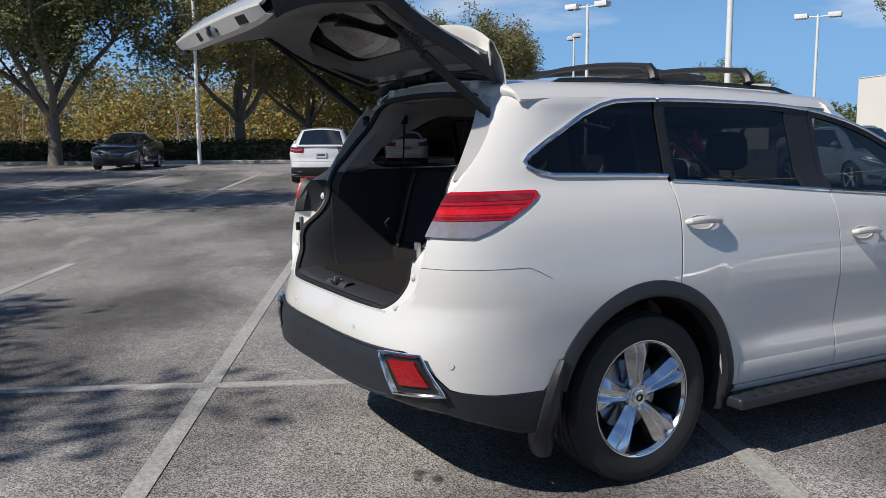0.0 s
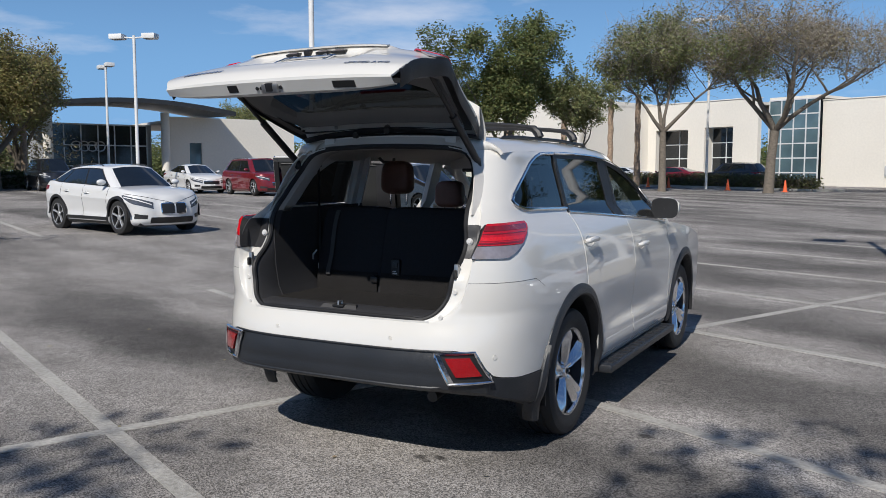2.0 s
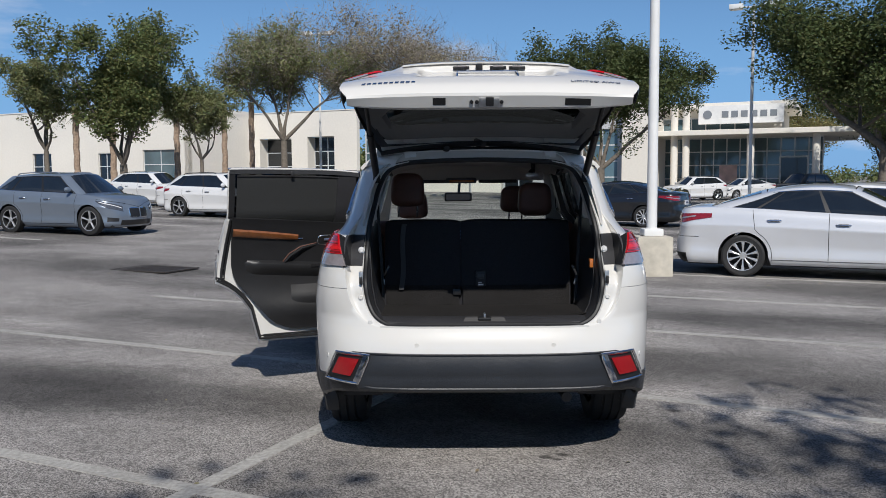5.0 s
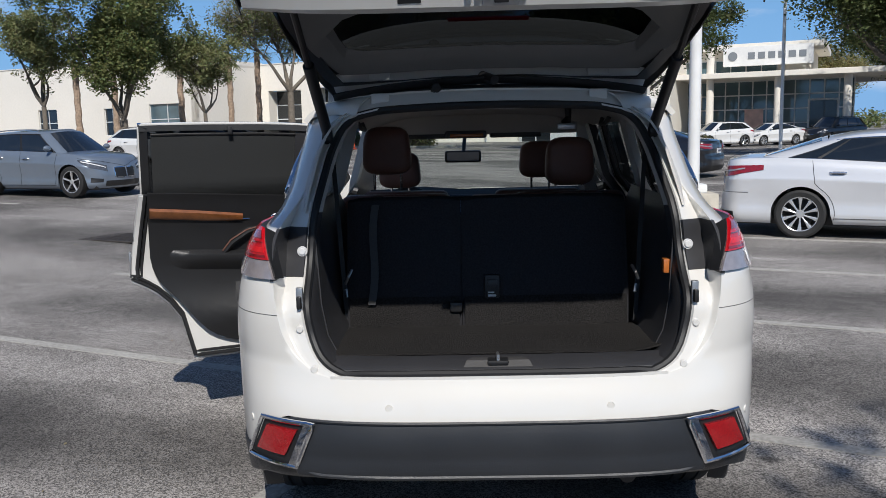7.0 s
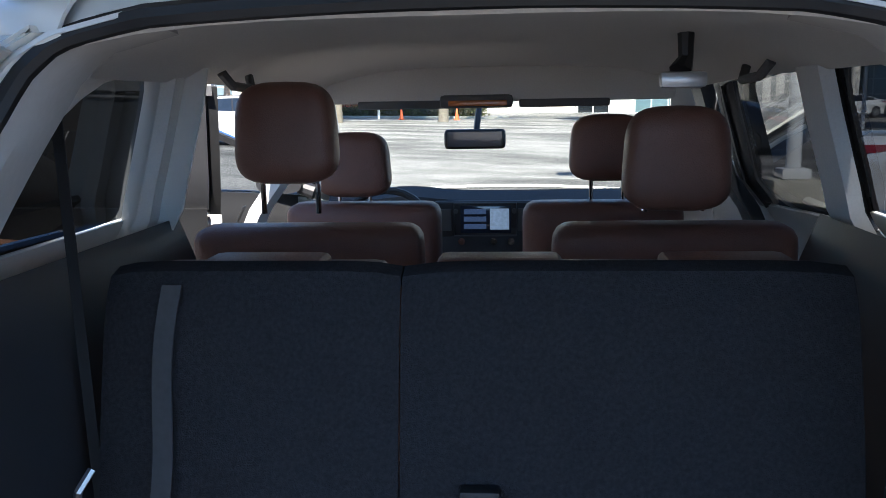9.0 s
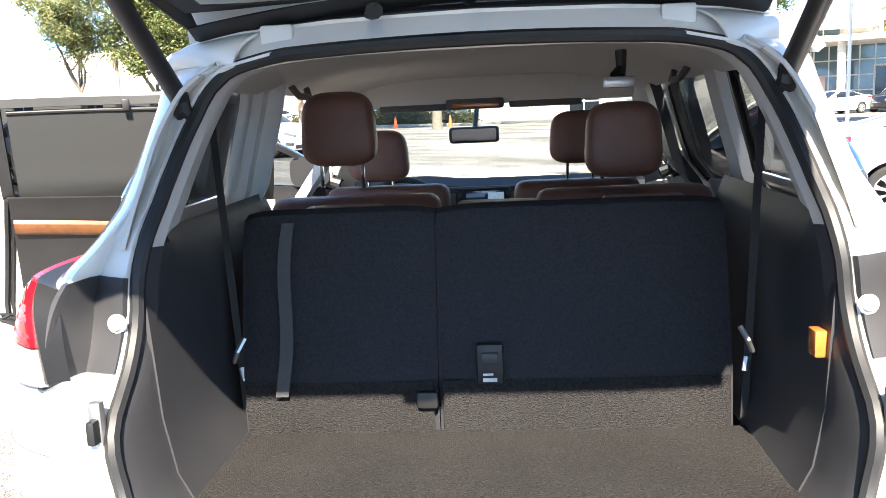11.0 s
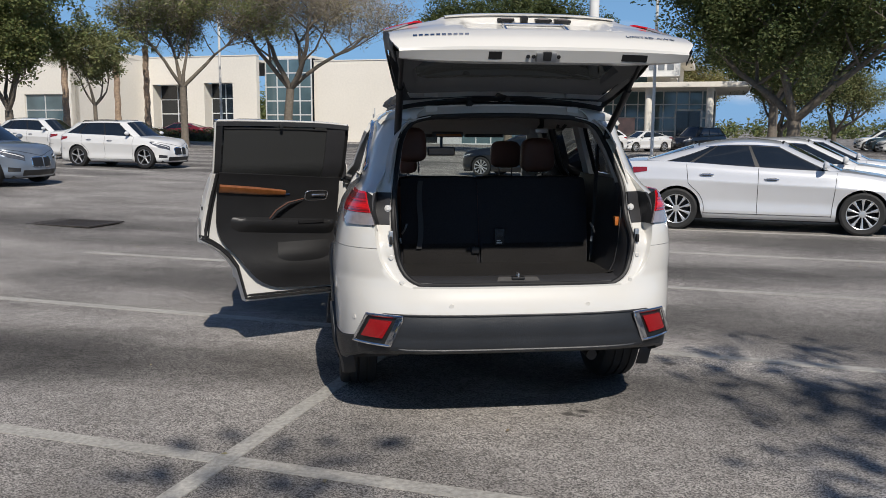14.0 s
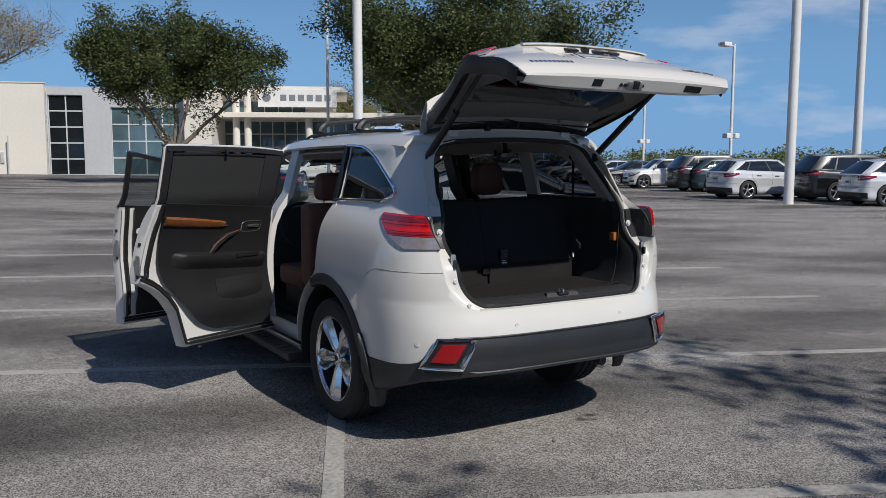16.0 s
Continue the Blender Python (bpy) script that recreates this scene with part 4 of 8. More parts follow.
    for k in range(10):
        shell.append([inner(shear(y, low(y) + (BELT(y) - 0.03 - low(y)) * k / 9), low(y) + 0.01 + (BELT(y) - 0.03 - low(y)) * k / 9) + Vector((0.004, 0, 0)) for y in ys])
    sub("inner_shell", tidy(grid(shell)), PAINT_JAMB, thick=0.004)
    y_in = ([0.265, 0.275, 0.29, 0.31, 0.335, 0.36, 0.39, 0.43] + span(0.485, 1.19, 14)) if rear else span(ys[0] + 0.085, yb - 0.05, 16)
    panel = []
    for k in range(18):
        f = k / 17
        row = []
        for y in y_in:
            lo = lerp_table([(0.262, 0.98), (0.275, 0.90), (0.30, 0.83), (0.34, 0.78), (0.40, 0.715), (0.47, 0.62), (0.56, 0.52), (0.68, 0.46), (1.2, 0.43)], y) if rear else ROCKER + 0.07
            z = lo + (BELT(y) + 0.005 - lo) * f
            row.append(inner(y, z) - Vector((0.022 + 0.022 * math.exp(-((z - 0.60) / 0.09) ** 2), 0, 0)))
        panel.append(row)
    sub("door_panel", tidy(grid(panel)), DOOR_TRIM, "charcoal moulded door panel", thick=0.01)
    a0, a1 = (0.36, 1.17) if rear else (1.36, 2.12)
    arm_z = lambda y: 0.985 - 0.075 * (y - (0.39 if rear else 1.40))
    sub("armrest", tidy(grid([[inner(y, arm_z(y) + dz) - Vector((0.020 + d * min(1.0, (y - a0) / 0.12 + 0.1, (a1 - y) / 0.06 + 0.1), 0, 0)) for y in span(a0, a1, 22)] for d, dz in ((0.0, 0.012), (0.030, 0.004), (0.048, -0.010), (0.052, -0.030), (0.042, -0.055), (0.018, -0.085), (0.0, -0.110))])), DOOR_TRIM, "padded black armrest", thick=0.004)
    if rear:
        zw = lambda y: 1.208 - 0.10 * (y - 0.27)
        sub("wood_trim", tidy(grid([[inner(y, zw(y) + dz * (1.0 - 0.55 * max(0.0, (y - 0.5) / 0.26) ** 2)) - Vector((0.032 + b, 0, 0)) for y in span(0.272, 0.76, 12)] for dz, b in ((-0.021, 0), (-0.012, 0.007), (0.012, 0.007), (0.021, 0))])), WOOD, "glossy walnut strip", thick=0.012)
        sub("trim_line", tube([inner(y, zw(y) - 0.026 + 0.012 * max(0.0, (y - 0.5) / 0.26) ** 2) - Vector((0.035, 0, 0)) for y in span(0.272, 0.80, 10)], 0.004, 6), CHROME)
        sub("arm_rail", tube([inner(y, 0.985 - 0.075 * (y - 0.39)) - Vector((0.052, 0, 0)) for y in span(0.46, 1.12, 12)], 0.005, 6), TRIM_GREY)
        sub("window_switch", tidy(grid([[inner(y, z) - Vector((0.074, 0, 0)) for y in span(0.86, 1.06, 6)] for z in (0.928, 0.940, 0.950)])), PLASTIC_BLACK, thick=0.01)
        sub("grab_pull", tube([inner(0.65, 0.96) - Vector((0.05, 0, 0)), inner(0.70, 1.02) - Vector((0.055, 0, 0)), inner(0.79, 1.075) - Vector((0.045, 0, 0)), inner(0.92, 1.10) - Vector((0.02, 0, 0))], [0.014, 0.02, 0.02, 0.012], 8), DOOR_TRIM)
        sub("grab_stitch", tube([inner(0.645, 0.975) - Vector((0.062, 0, 0)), inner(0.69, 1.035) - Vector((0.074, 0, 0)), inner(0.78, 1.085) - Vector((0.062, 0, 0)), inner(0.91, 1.108) - Vector((0.03, 0, 0))], 0.004, 6), LEATHER)
        sq = lambda q: math.copysign(abs(q) ** 0.45, q)
        ring_in = [inner(1.01 + 0.088 * sq(math.cos(a)), 1.128 + 0.036 * sq(math.sin(a))) - Vector((0.030, 0, 0)) for a in span(0, math.tau * 31 / 32, 32)]
        sub("inner_handle", tidy(grid([[inner(1.01 + 0.084 * r * sq(math.cos(a)), 1.128 + 0.033 * r * sq(math.sin(a))) - Vector((0.026 + d, 0, 0)) for a in span(0, math.tau * 31 / 32, 32)] for r, d in ((1.0, 0.004), (0.85, -0.002), (0.3, -0.004))], closed=True)), PLASTIC_BLACK, thick=0.003)
        sub("handle_bezel", tube(ring_in, 0.005, 6, closed=True), ALLOY, "satin metal bezel")
        sub("latch_lever", tube([inner(0.97, 1.130) - Vector((0.034, 0, 0)), inner(1.075, 1.130) - Vector((0.036, 0, 0))], 0.010, 8), ALLOY)
        pk = []
        for k in range(8):
            f = k / 7
            pk.append([inner(y, 0.60 + 0.19 * f) - Vector((0.030 + 0.028 * (1 - abs(2 * f - 1)) * math.sin((y - 0.70) / 0.42 * math.pi) ** 0.5 if 0.70 < y < 1.12 else 0.030, 0, 0)) for y in span(0.71, 1.11, 10)])
        sub("map_pocket", tidy(grid(pk)), PLASTIC_BLACK, thick=0.006)
        sub("sunshade", glass_patch(0.30, 1.06, lambda y: BELT(y) + 0.0, lambda y: WIN_TOP(y) - 0.055, 0.035), SHADE_MESH, "pulled-up black mesh sunshade", thick=0.003)
        sub("shade_bar", tube([skin(y, WIN_TOP(y) - 0.052) - Vector((0.037, 0, 0)) for y in span(0.30, 1.06, 6)], 0.008, 8), PLASTIC_BLACK)
        sub("shade_hook", box(-0.006, -0.012, -0.02, 0.006, 0.012, 0.02, 0.004), PLASTIC_BLACK).location = (side * 0.665, 0.70, WIN_TOP(0.7) - 0.035)
        sub("frame_lining", tidy(grid([[skin(y, WIN_TOP(y) - 0.004) - Vector((0.03, 0, 0)) for y in span(0.245, 1.22, 10)], [skin(y, WIN_TOP(y) - 0.035) - Vector((0.042, 0, 0)) for y in span(0.245, 1.22, 10)]])), PLASTIC_BLACK, "black window frame lining", thick=0.012)
        sub("rear_post", tidy(grid([[skin(0.245, z) - Vector((0.03, 0, 0)) for z in span(1.28, 1.665, 8)], [skin(0.285, z) - Vector((0.04, 0, 0)) for z in span(1.28, 1.655, 8)]])), PLASTIC_BLACK, thick=0.012)
        sub("frame_edge", tube([skin(0.243, z) - Vector((0.02, 0, 0)) for z in span(1.30, 1.655, 8)] + [skin(y, WIN_TOP(y) + 0.001) - Vector((0.022, 0, 0)) for y in span(0.26, 1.22, 10)], 0.008, 6), PAINT_JAMB, "white painted frame edge")
        sub("frame_cover", tidy(grid([[skin(1.055, z) - Vector((0.035, 0, 0)) for z in span(1.25, 1.64, 6)], [skin(1.20, z) - Vector((0.04, 0, 0)) for z in span(1.25, 1.62, 6)]])), TRIM_DARK, thick=0.01)
    sub("door_seal", tube([inner(y, z) - Vector((0.004, -0.03 if i < 11 else 0.0, 0.0 if i < 11 else -0.03)) for i, (y, z) in enumerate(rim)], 0.011, 6), SEAL)
    mid = [(y + (0.05 if i < 11 else 0.0), z + (0.0 if i < 11 else 0.05)) for i, (y, z) in enumerate(rim)]
    sub("weather_strip", tube([inner(y, z) - Vector((0.003, 0, 0)) for y, z in mid], 0.008, 6), SEAL, "black rubber weather strip")
    lz = 0.93
    sub("door_latch", box(-0.02, -0.006, -0.06, 0.02, 0.006, 0.06, 0.008), STEEL).matrix_local = Matrix.Translation((side * 0.90, shear(ys[0], lz) - 0.006, lz))
    for dz in (-0.07, 0.13):
        sub("edge_plug", tidy(xform(lathe([(0.001, 0.004), (0.012, 0.003), (0.013, -0.004)], 14), Matrix.Rotation(radians(-90), 4, "Z"))), PLASTIC_BLACK).location = (side * 0.905, shear(ys[0], lz + dz) - 0.004, lz + dz)
    return door


both("gap_strip", lambda: tidy(grid([[skin(y, z) - Vector((0.007, 0, 0)) for z in span(0.37, BELT(1.242) - 0.01, 14)] for y in (1.225, 1.26)])), PLASTIC_BLACK, suv, thick=0.003)
build_door("rear_door", 1, 0)
build_door("front_door", 1, 0)
build_door("rear_door", -1, -65.5)
build_door("front_door", -1, -70)
both("front_fender", fender_skin, PAINT_WHITE, suv, thick=0.012)


# rockers and running boards
def rocker():
    return tidy(grid([[skin(y, z, o) for y in span(0.56, 2.30, 14)] for z, o in ((0.355, -0.004), (0.33, -0.004), (0.29, -0.03), (0.262, -0.12))]))


both("rocker_panel", rocker, PAINT_WHITE, suv, thick=0.01)
both("running_board", lambda: box(0.86, 0.50, 0.262, 1.035, 2.22, 0.318, 0.022, segs=3), CLADDING, suv, "ribbed dark running board")
for k in range(16):
    both("step_rib", lambda: box(0.945, 0.58 + k * 0.10, 0.3165, 1.02, 0.63 + k * 0.10, 0.3215, 0.002, segs=1), PLASTIC_BLACK, suv)


# mirrors
MIRROR_GLASS = material("mirror_silver", (0.20, 0.21, 0.23), 0.03, 1.0, vary=0.02, scale=10)
def mirror_shell():
    rows = []
    for k in range(10):
        f = k / 9
        w = math.sin(math.pi * (0.06 + 0.90 * f)) ** 0.45
        x = 0.865 + 0.215 * f
        rows.append([(x, 2.075 + 0.085 * w * math.cos(a) * (1 if math.cos(a) > 0 else 0.45), 1.268 + 0.083 * w * math.sin(a) + 0.01 * f) for a in span(0, math.tau * 19 / 20, 20)])
    bm = grid(rows, closed=True)
    bmesh.ops.holes_fill(bm, edges=[e for e in bm.edges if e.is_boundary])
    return tidy(bm)


for sd in (1, -1):
    mir = part("door_mirror", mirror_shell() if sd > 0 else flip_x(mirror_shell()), PAINT_WHITE, suv)
    g = tidy(grid([[(0.974 + 0.090 * q * math.copysign(abs(math.cos(a)) ** 0.55, math.cos(a)), 2.034, 1.270 + 0.067 * q * math.copysign(abs(math.sin(a)) ** 0.55, math.sin(a))) for a in span(0, math.tau * 23 / 24, 24)] for q in (1.0, 0.5, 0.02)], closed=True))
    part("mirror_glass", g if sd > 0 else flip_x(g), MIRROR_GLASS, mir, thick=0.004)
    g = tidy(grid([[(0.974 + 0.104 * q * math.copysign(abs(math.cos(a)) ** 0.55, math.cos(a)), 2.037, 1.270 + 0.080 * q * math.copysign(abs(math.sin(a)) ** 0.55, math.sin(a))) for a in span(0, math.tau * 23 / 24, 24)] for q in (1.0, 0.5, 0.02)], closed=True))
    part("mirror_rim", g if sd > 0 else flip_x(g), PLASTIC_BLACK, mir, thick=0.01)
    g = tube([(0.83, 2.09, 1.19), (0.90, 2.09, 1.215)], [0.035, 0.03], 10)
    part("mirror_foot", g if sd > 0 else flip_x(g), PLASTIC_BLACK, mir)


# tail lamps on the body
LAMP_OUT = lambda z: lerp_table([(1.124, -0.835), (1.15, -0.765), (1.19, -0.68), (1.235, -0.585), (1.27, -0.52), (1.286, -0.502), (1.298, -0.512)], z)
LAMP_IN = lambda z: STEP_X(z) - 0.012


def lamp_piece(z0, z1, xi, out, nz=14, inset=0.0):
    rows = []
    for z in span(z0, z1, nz):
        sa, sb, lift = s_at_y(LAMP_OUT(z) - inset, z), s_at_x(xi(z), z), 0.062 * max(0.0, (z - 1.115) / 0.183) ** 1.3
        rows.append([skin(sa + (sb - sa) * i / 15, z, out) + Vector((lift * (i / 15) ** 1.2, -0.3 * lift * (i / 15), 0)) for i in range(16)])
    return tidy(grid(rows))


def bracket():
    rows = []
    for z in span(1.118, 1.285, 10):
        st, so = s_at_x(STEP_X(z), z), s_at_x(OPEN_X(z) + 0.003, z)
        rows.append([skin(st + (so - st) * f, z, 0.004) + Vector((-0.005, RECESS(z) * g - 0.003, 0)) for f, g in ((0.0, 0.0), (0.06, 0.15), (0.16, 0.75), (0.28, 1.0), (0.6, 1.0), (1.0, 1.0))])
    return tidy(grid(rows))


for sd in (1, -1):
    fl = (lambda b: b) if sd > 0 else flip_x
    lamp = part("tail_lamp", fl(lamp_piece(1.130, 1.294, lambda z: LAMP_IN(z) - 0.004, 0.002, inset=0.008)), PLASTIC_BLACK, suv, "red and clear wraparound tail lamp", thick=0.045)
    part("red_lens", fl(lamp_piece(1.190, 1.298, LAMP_IN, 0.011)), RED_LENS, lamp, thick=0.016)
    part("clear_lens", fl(lamp_piece(1.126, 1.187, LAMP_IN, 0.010)), CLEAR_LENS, lamp, thick=0.016)
    for z0, z1, mt in ((1.198, 1.206, LAMP_RED), (1.214, 1.232, RED_BRIGHT), (1.246, 1.250, LAMP_RED), (1.262, 1.287, LAMP_RED)):
        part("light_bar", fl(lamp_piece(z0, z1, LAMP_IN, 0.0135, 3, 0.02)), mt, lamp, thick=0.004)
    # dark cover between lamp and tail opening, with its pin
    br = part("lamp_bracket", fl(bracket()), TRIM_DARK, suv, "black plastic lamp cover", thick=0.012)
    pin = tidy(xform(lathe([(0.0005, 0.006), (0.010, 0.006), (0.012, 0.004), (0.013, 0.0), (0.017, 0.001), (0.019, -0.003)], 14), Matrix.Rotation(radians(-90), 4, "Z")))
    part("pin", pin, LABEL_WHITE, br, "white plastic locating pin").location = (sd * 0.676, lip(1.2, 0.036).y - 0.022, 1.2)
    # striker-side hardware on the jamb below
    hw = part("gate_bumper", box(-0.012, -0.014, -0.050, 0.012, 0.006, 0.050, 0.006), STEEL, suv)
    hw.location = (sd * 0.668, lip(1.045, 0.028).y - 0.004, 1.045)
    part("stop_pad", box(-0.008, -0.035, -0.022, 0.008, 0.0, 0.022, 0.006), SEAL, hw)
    for px, pz in ((0.668, 0.955), (0.615, 0.828)):
        plug = tidy(xform(lathe([(0.0005, 0.006), (0.010, 0.006), (0.013, 0.002), (0.014, -0.003)], 14), Matrix.Rotation(radians(-90), 4, "Z")))
        part("jamb_plug", plug, PAINT_JAMB, suv).location = (sd * px, skin(s_at_x(px, pz), pz).y + RECESS(pz) - 0.002, pz)
    sens = tidy(xform(lathe([(0.0005, 0.003), (0.011, 0.003), (0.0115, 0.0), (0.013, 0.002), (0.0135, -0.003)], 18), Matrix.Rotation(radians(-90), 4, "Z")))
    part("parking_sensor", sens, PAINT_WHITE, suv).location = (sd * 0.362, skin(s_at_x(0.362, 0.712), 0.712).y + 0.0012, 0.712)
    sens2 = tidy(xform(lathe([(0.0005, 0.003), (0.011, 0.003), (0.0115, 0.0), (0.013, 0.002), (0.0135, -0.003)], 18), Matrix.Rotation(radians(-35 if sd > 0 else -145), 4, "Z")))
    part("parking_sensor", sens2, PAINT_WHITE, suv).location = (sd * skin(-0.66, 0.63).x, skin(-0.66, 0.63).y, 0.63)
    # reflectors in the lower bumper, chrome framed
    corner = [(0.60, 0.662), (0.78, 0.668), (0.845, 0.515), (0.665, 0.505)]

    def quad(cs, out, n=8):
        rows = []
        for k in range(n):
            f = k / (n - 1)
            (ax, az), (bx, bz) = [tuple(np.array(cs[i]) + (np.array(cs[j]) - np.array(cs[i])) * f) for i, j in ((0, 3), (1, 2))]
            rows.append([skin(s_at_x(ax + (bx - ax) * i / 9, az + (bz - az) * i / 9), az + (bz - az) * i / 9, out) for i in range(10)])
        return tidy(grid(rows))

    ref = part("rear_reflector", fl(quad([(0.61, 0.655), (0.778, 0.660), (0.838, 0.522), (0.672, 0.512)], 0.020)), PLASTIC_BLACK, suv, "red reflector in a chrome frame", thick=0.02)
    part("red_lens", fl(quad([(0.652, 0.639), (0.760, 0.643), (0.806, 0.550), (0.700, 0.544)], 0.031)), RED_DEEP, ref, thick=0.012)
    ring = []
    for (ax, az), (bx, bz) in zip(corner, corner[1:] + corner[:1]):
        for i in range(8):
            x, z = ax + (bx - ax) * i / 8, az + (bz - az) * i / 8
            ring.append(skin(s_at_x(x, z), z, 0.026))
    part("chrome_frame", fl(tube(ring, 0.0085, 8, closed=True)), CHROME, ref)
    part("chrome_bar", fl(quad([(0.60, 0.660), (0.628, 0.660), (0.690, 0.512), (0.663, 0.508)], 0.030)), CHROME, ref, thick=0.012)

# bright line under the white bumper and a crease on the dark one
ss = span(-0.90, -1.25, 16)
row = [skin(s, DARK_TOP(s) - 0.002, 0.010) for s in ss]
part("bumper_strip", tube(row + [Vector((-p.x, p.y, p.z)) for p in row[-2::-1]], 0.006, 6), CLADDING, suv)
row = [skin(s, lerp_table([(-1.25, 0.482), (-0.99, 0.482), (-0.955, 0.490)], s), 0.021) for s in span(-0.955, -1.25, 14)]
part("bumper_step", tube(row + [Vector((-p.x, p.y, p.z)) for p in row[-2::-1]], [0.004] + [0.009] * 25 + [0.004], 8), CLADDING, suv)
row = [skin(s, 1.004) for s in span(s_at_x(STEP_X(1.004), 1.004), -0.36, 18)] + [skin(-0.335, 0.985), skin(-0.31, 0.955)]
both("panel_gap", lambda: tube([p + Vector((0.0002, -0.0002, 0)) for p in row], 0.0011, 5), TRIM_GREY, suv)

# hood, windscreen, nose
def hood():
    rows = []
    for y in span(2.52, 3.55, 10):
        zt = lerp_table([(2.4, 1.135), (2.6, 1.12), (3.2, 1.05), (3.72, 0.95)], y)
        w = half_width(y, 0.95) - 0.05
        rows.append([(w * t, y + 0.05 * (1 - t * t), zt + 0.055 * (1 - t * t) - 0.01) for t in span(-1, 1, 15)])
    return tidy(grid(rows))


part("hood", hood(), PAINT_WHITE, suv, thick=0.012)


def nose():
    rows = []
    for z in span(0.32, 0.96, 12):
        w, yl = half_width(3.7, z), 3.73 - 0.08 * abs(z - 0.62) / 0.3
        rows.append([(w * math.copysign(abs(math.sin(a)) ** 0.55, math.sin(a)), 3.63 + (yl - 3.63) * math.cos(a) ** 0.55, z) for a in span(-math.pi / 2 + 0.001, math.pi / 2 - 0.001, 25)])
    top = rows[-1]
    rows.append([(x * 0.93, y - 0.10, 0.985) for x, y, z in top])
    return tidy(grid(rows))


part("front_bumper", nose(), PAINT_WHITE, suv, thick=0.012)
part("grille", box(-0.48, 3.67, 0.62, 0.48, 3.74, 0.86, 0.02), CHROME, suv)
both("headlamp", lambda: tidy(grid([[(lerp_table([(0, 0.55), (1, 0.93)], t), 3.71 - 0.42 * t * t, z + 0.05 * t) for t in span(0, 1, 10)] for z in (0.82, 0.87, 0.92)])), CLEAR_LENS, suv, thick=0.02)
WS = lambda t, f: Vector(((0.74 - 0.14 * f) * t, 2.58 - 1.05 * f - 0.16 * t * t * (1 - 0.4 * f), 1.13 + 0.595 * f - 0.02 * t * t))
part("windscreen", tidy(grid([[WS(t, f) for t in span(-1, 1, 15)] for f in span(0, 1, 10)])), GLASS, suv)


def a_pillar():
    rows = [[], [], []]
    for f in span(0, 1, 10):
        p = WS(1.0, f)
        y = p.y
        q = skin(min(y + 0.02, 2.38), WIN_TOP(min(y + 0.02, 2.38)) + 0.004)
        rows[0].append(p + Vector((0, 0.004, 0.004)))
        rows[1].append((p + q) / 2 + Vector((0.012, 0.012, 0.012)))
        rows[2].append(q)
    return tidy(grid(rows))


both("a_pillar", a_pillar, PAINT_WHITE, suv, thick=0.03)
part("wiper_cowl", box(-0.70, 2.48, 1.085, 0.70, 2.62, 1.125, 0.015), PLASTIC_BLACK, suv)

# roof rails with two cross bars
for sd in (1, -1):
    pts = [(0.575, -0.30, 1.752), (0.575, -0.2, 1.790), (0.575, 0.0, 1.798), (0.572, 0.7, 1.800), (0.565, 1.2, 1.786), (0.55, 1.42, 1.742)]
    part("roof_rail", tube([(sd * x, y, z - 0.034) for x, y, z in pts], [0.008, 0.010, 0.011, 0.011, 0.010, 0.007], 8), PLASTIC_BLACK, suv, "low black roof rail")
for y in (0.36, 1.0):
    bar = part("cross_bar", tube([(x, y + 0.01 * abs(x), 1.872 - 0.03 * (x / 0.5) ** 2) for x in span(-0.50, 0.50, 9)], 0.015, 8), PLASTIC_BLACK, suv, "black roof rack bar")
    for sd in (1, -1):
        part("bar_foot", tube([(sd * 0.49, y, 1.838), (sd * 0.535, y - 0.005, 1.832), (sd * 0.57, y - 0.01, 1.80), (sd * 0.58, y - 0.012, 1.775)], [0.018, 0.024, 0.028, 0.03], 8), PLASTIC_BLACK, bar)
part("antenna_fin", tidy(grid([[(w * t, -0.30 + 0.13 * f + 0.02 * abs(t), 1.772 + 0.055 * f * (1 - abs(t))) for t in (-1, -0.5, 0, 0.5, 1)] for f, w in ((0, 0.03), (0.4, 0.028), (0.8, 0.02), (1.0, 0.006))])), PAINT_WHITE, suv, thick=0.004)

# ---- SUV: the raised tailgate, built shut and then swung up about its hinges ----
HINGE = Vector((0, -0.47, 1.763))
SWING = Matrix.Translation(HINGE) @ Matrix.Rotation(radians(-69.4), 4, "X") @ Matrix.Translation(-HINGE)
GATE_Y = smooth_table([(0.81, -1.072), (0.84, -1.092), (0.92, -1.108), (1.02, -1.110), (1.12, -1.106), (1.22, -1.104), (1.27, -1.092), (1.31, -1.050), (1.345, -1.005), (1.45, -0.885), (1.55, -0.775), (1.65, -0.668), (1.70, -0.615)])
GATE_X = smooth_table([(0.81, 0.665), (0.84, 0.690), (0.95, 0.700), (1.12, 0.700), (1.22, 0.712), (1.30, 0.700), (1.40, 0.672), (1.50, 0.648), (1.60, 0.620), (1.70, 0.585)])
GATE_BOW = smooth_table([(0.81, 0.018), (1.0, 0.035), (1.2, 0.08), (1.35, 0.11), (1.55, 0.09), (1.7, 0.07)])


def gate_pt(x, z, deep=0.0):
    u = x / GATE_X(z)
    return Vector((x, GATE_Y(z) + GATE_BOW(z) * abs(u) ** 3.0 + deep, z))


def gate_patch(z0, z1, x0, x1, nz, nx, deep=0.0):
    """x0, x1: functions of z."""
    return tidy(grid([[gate_pt(x0(z) + (x1(z) - x0(z)) * i / (nx - 1), z, deep) for i in range(nx)] for z in span(z0, z1, nz)]))


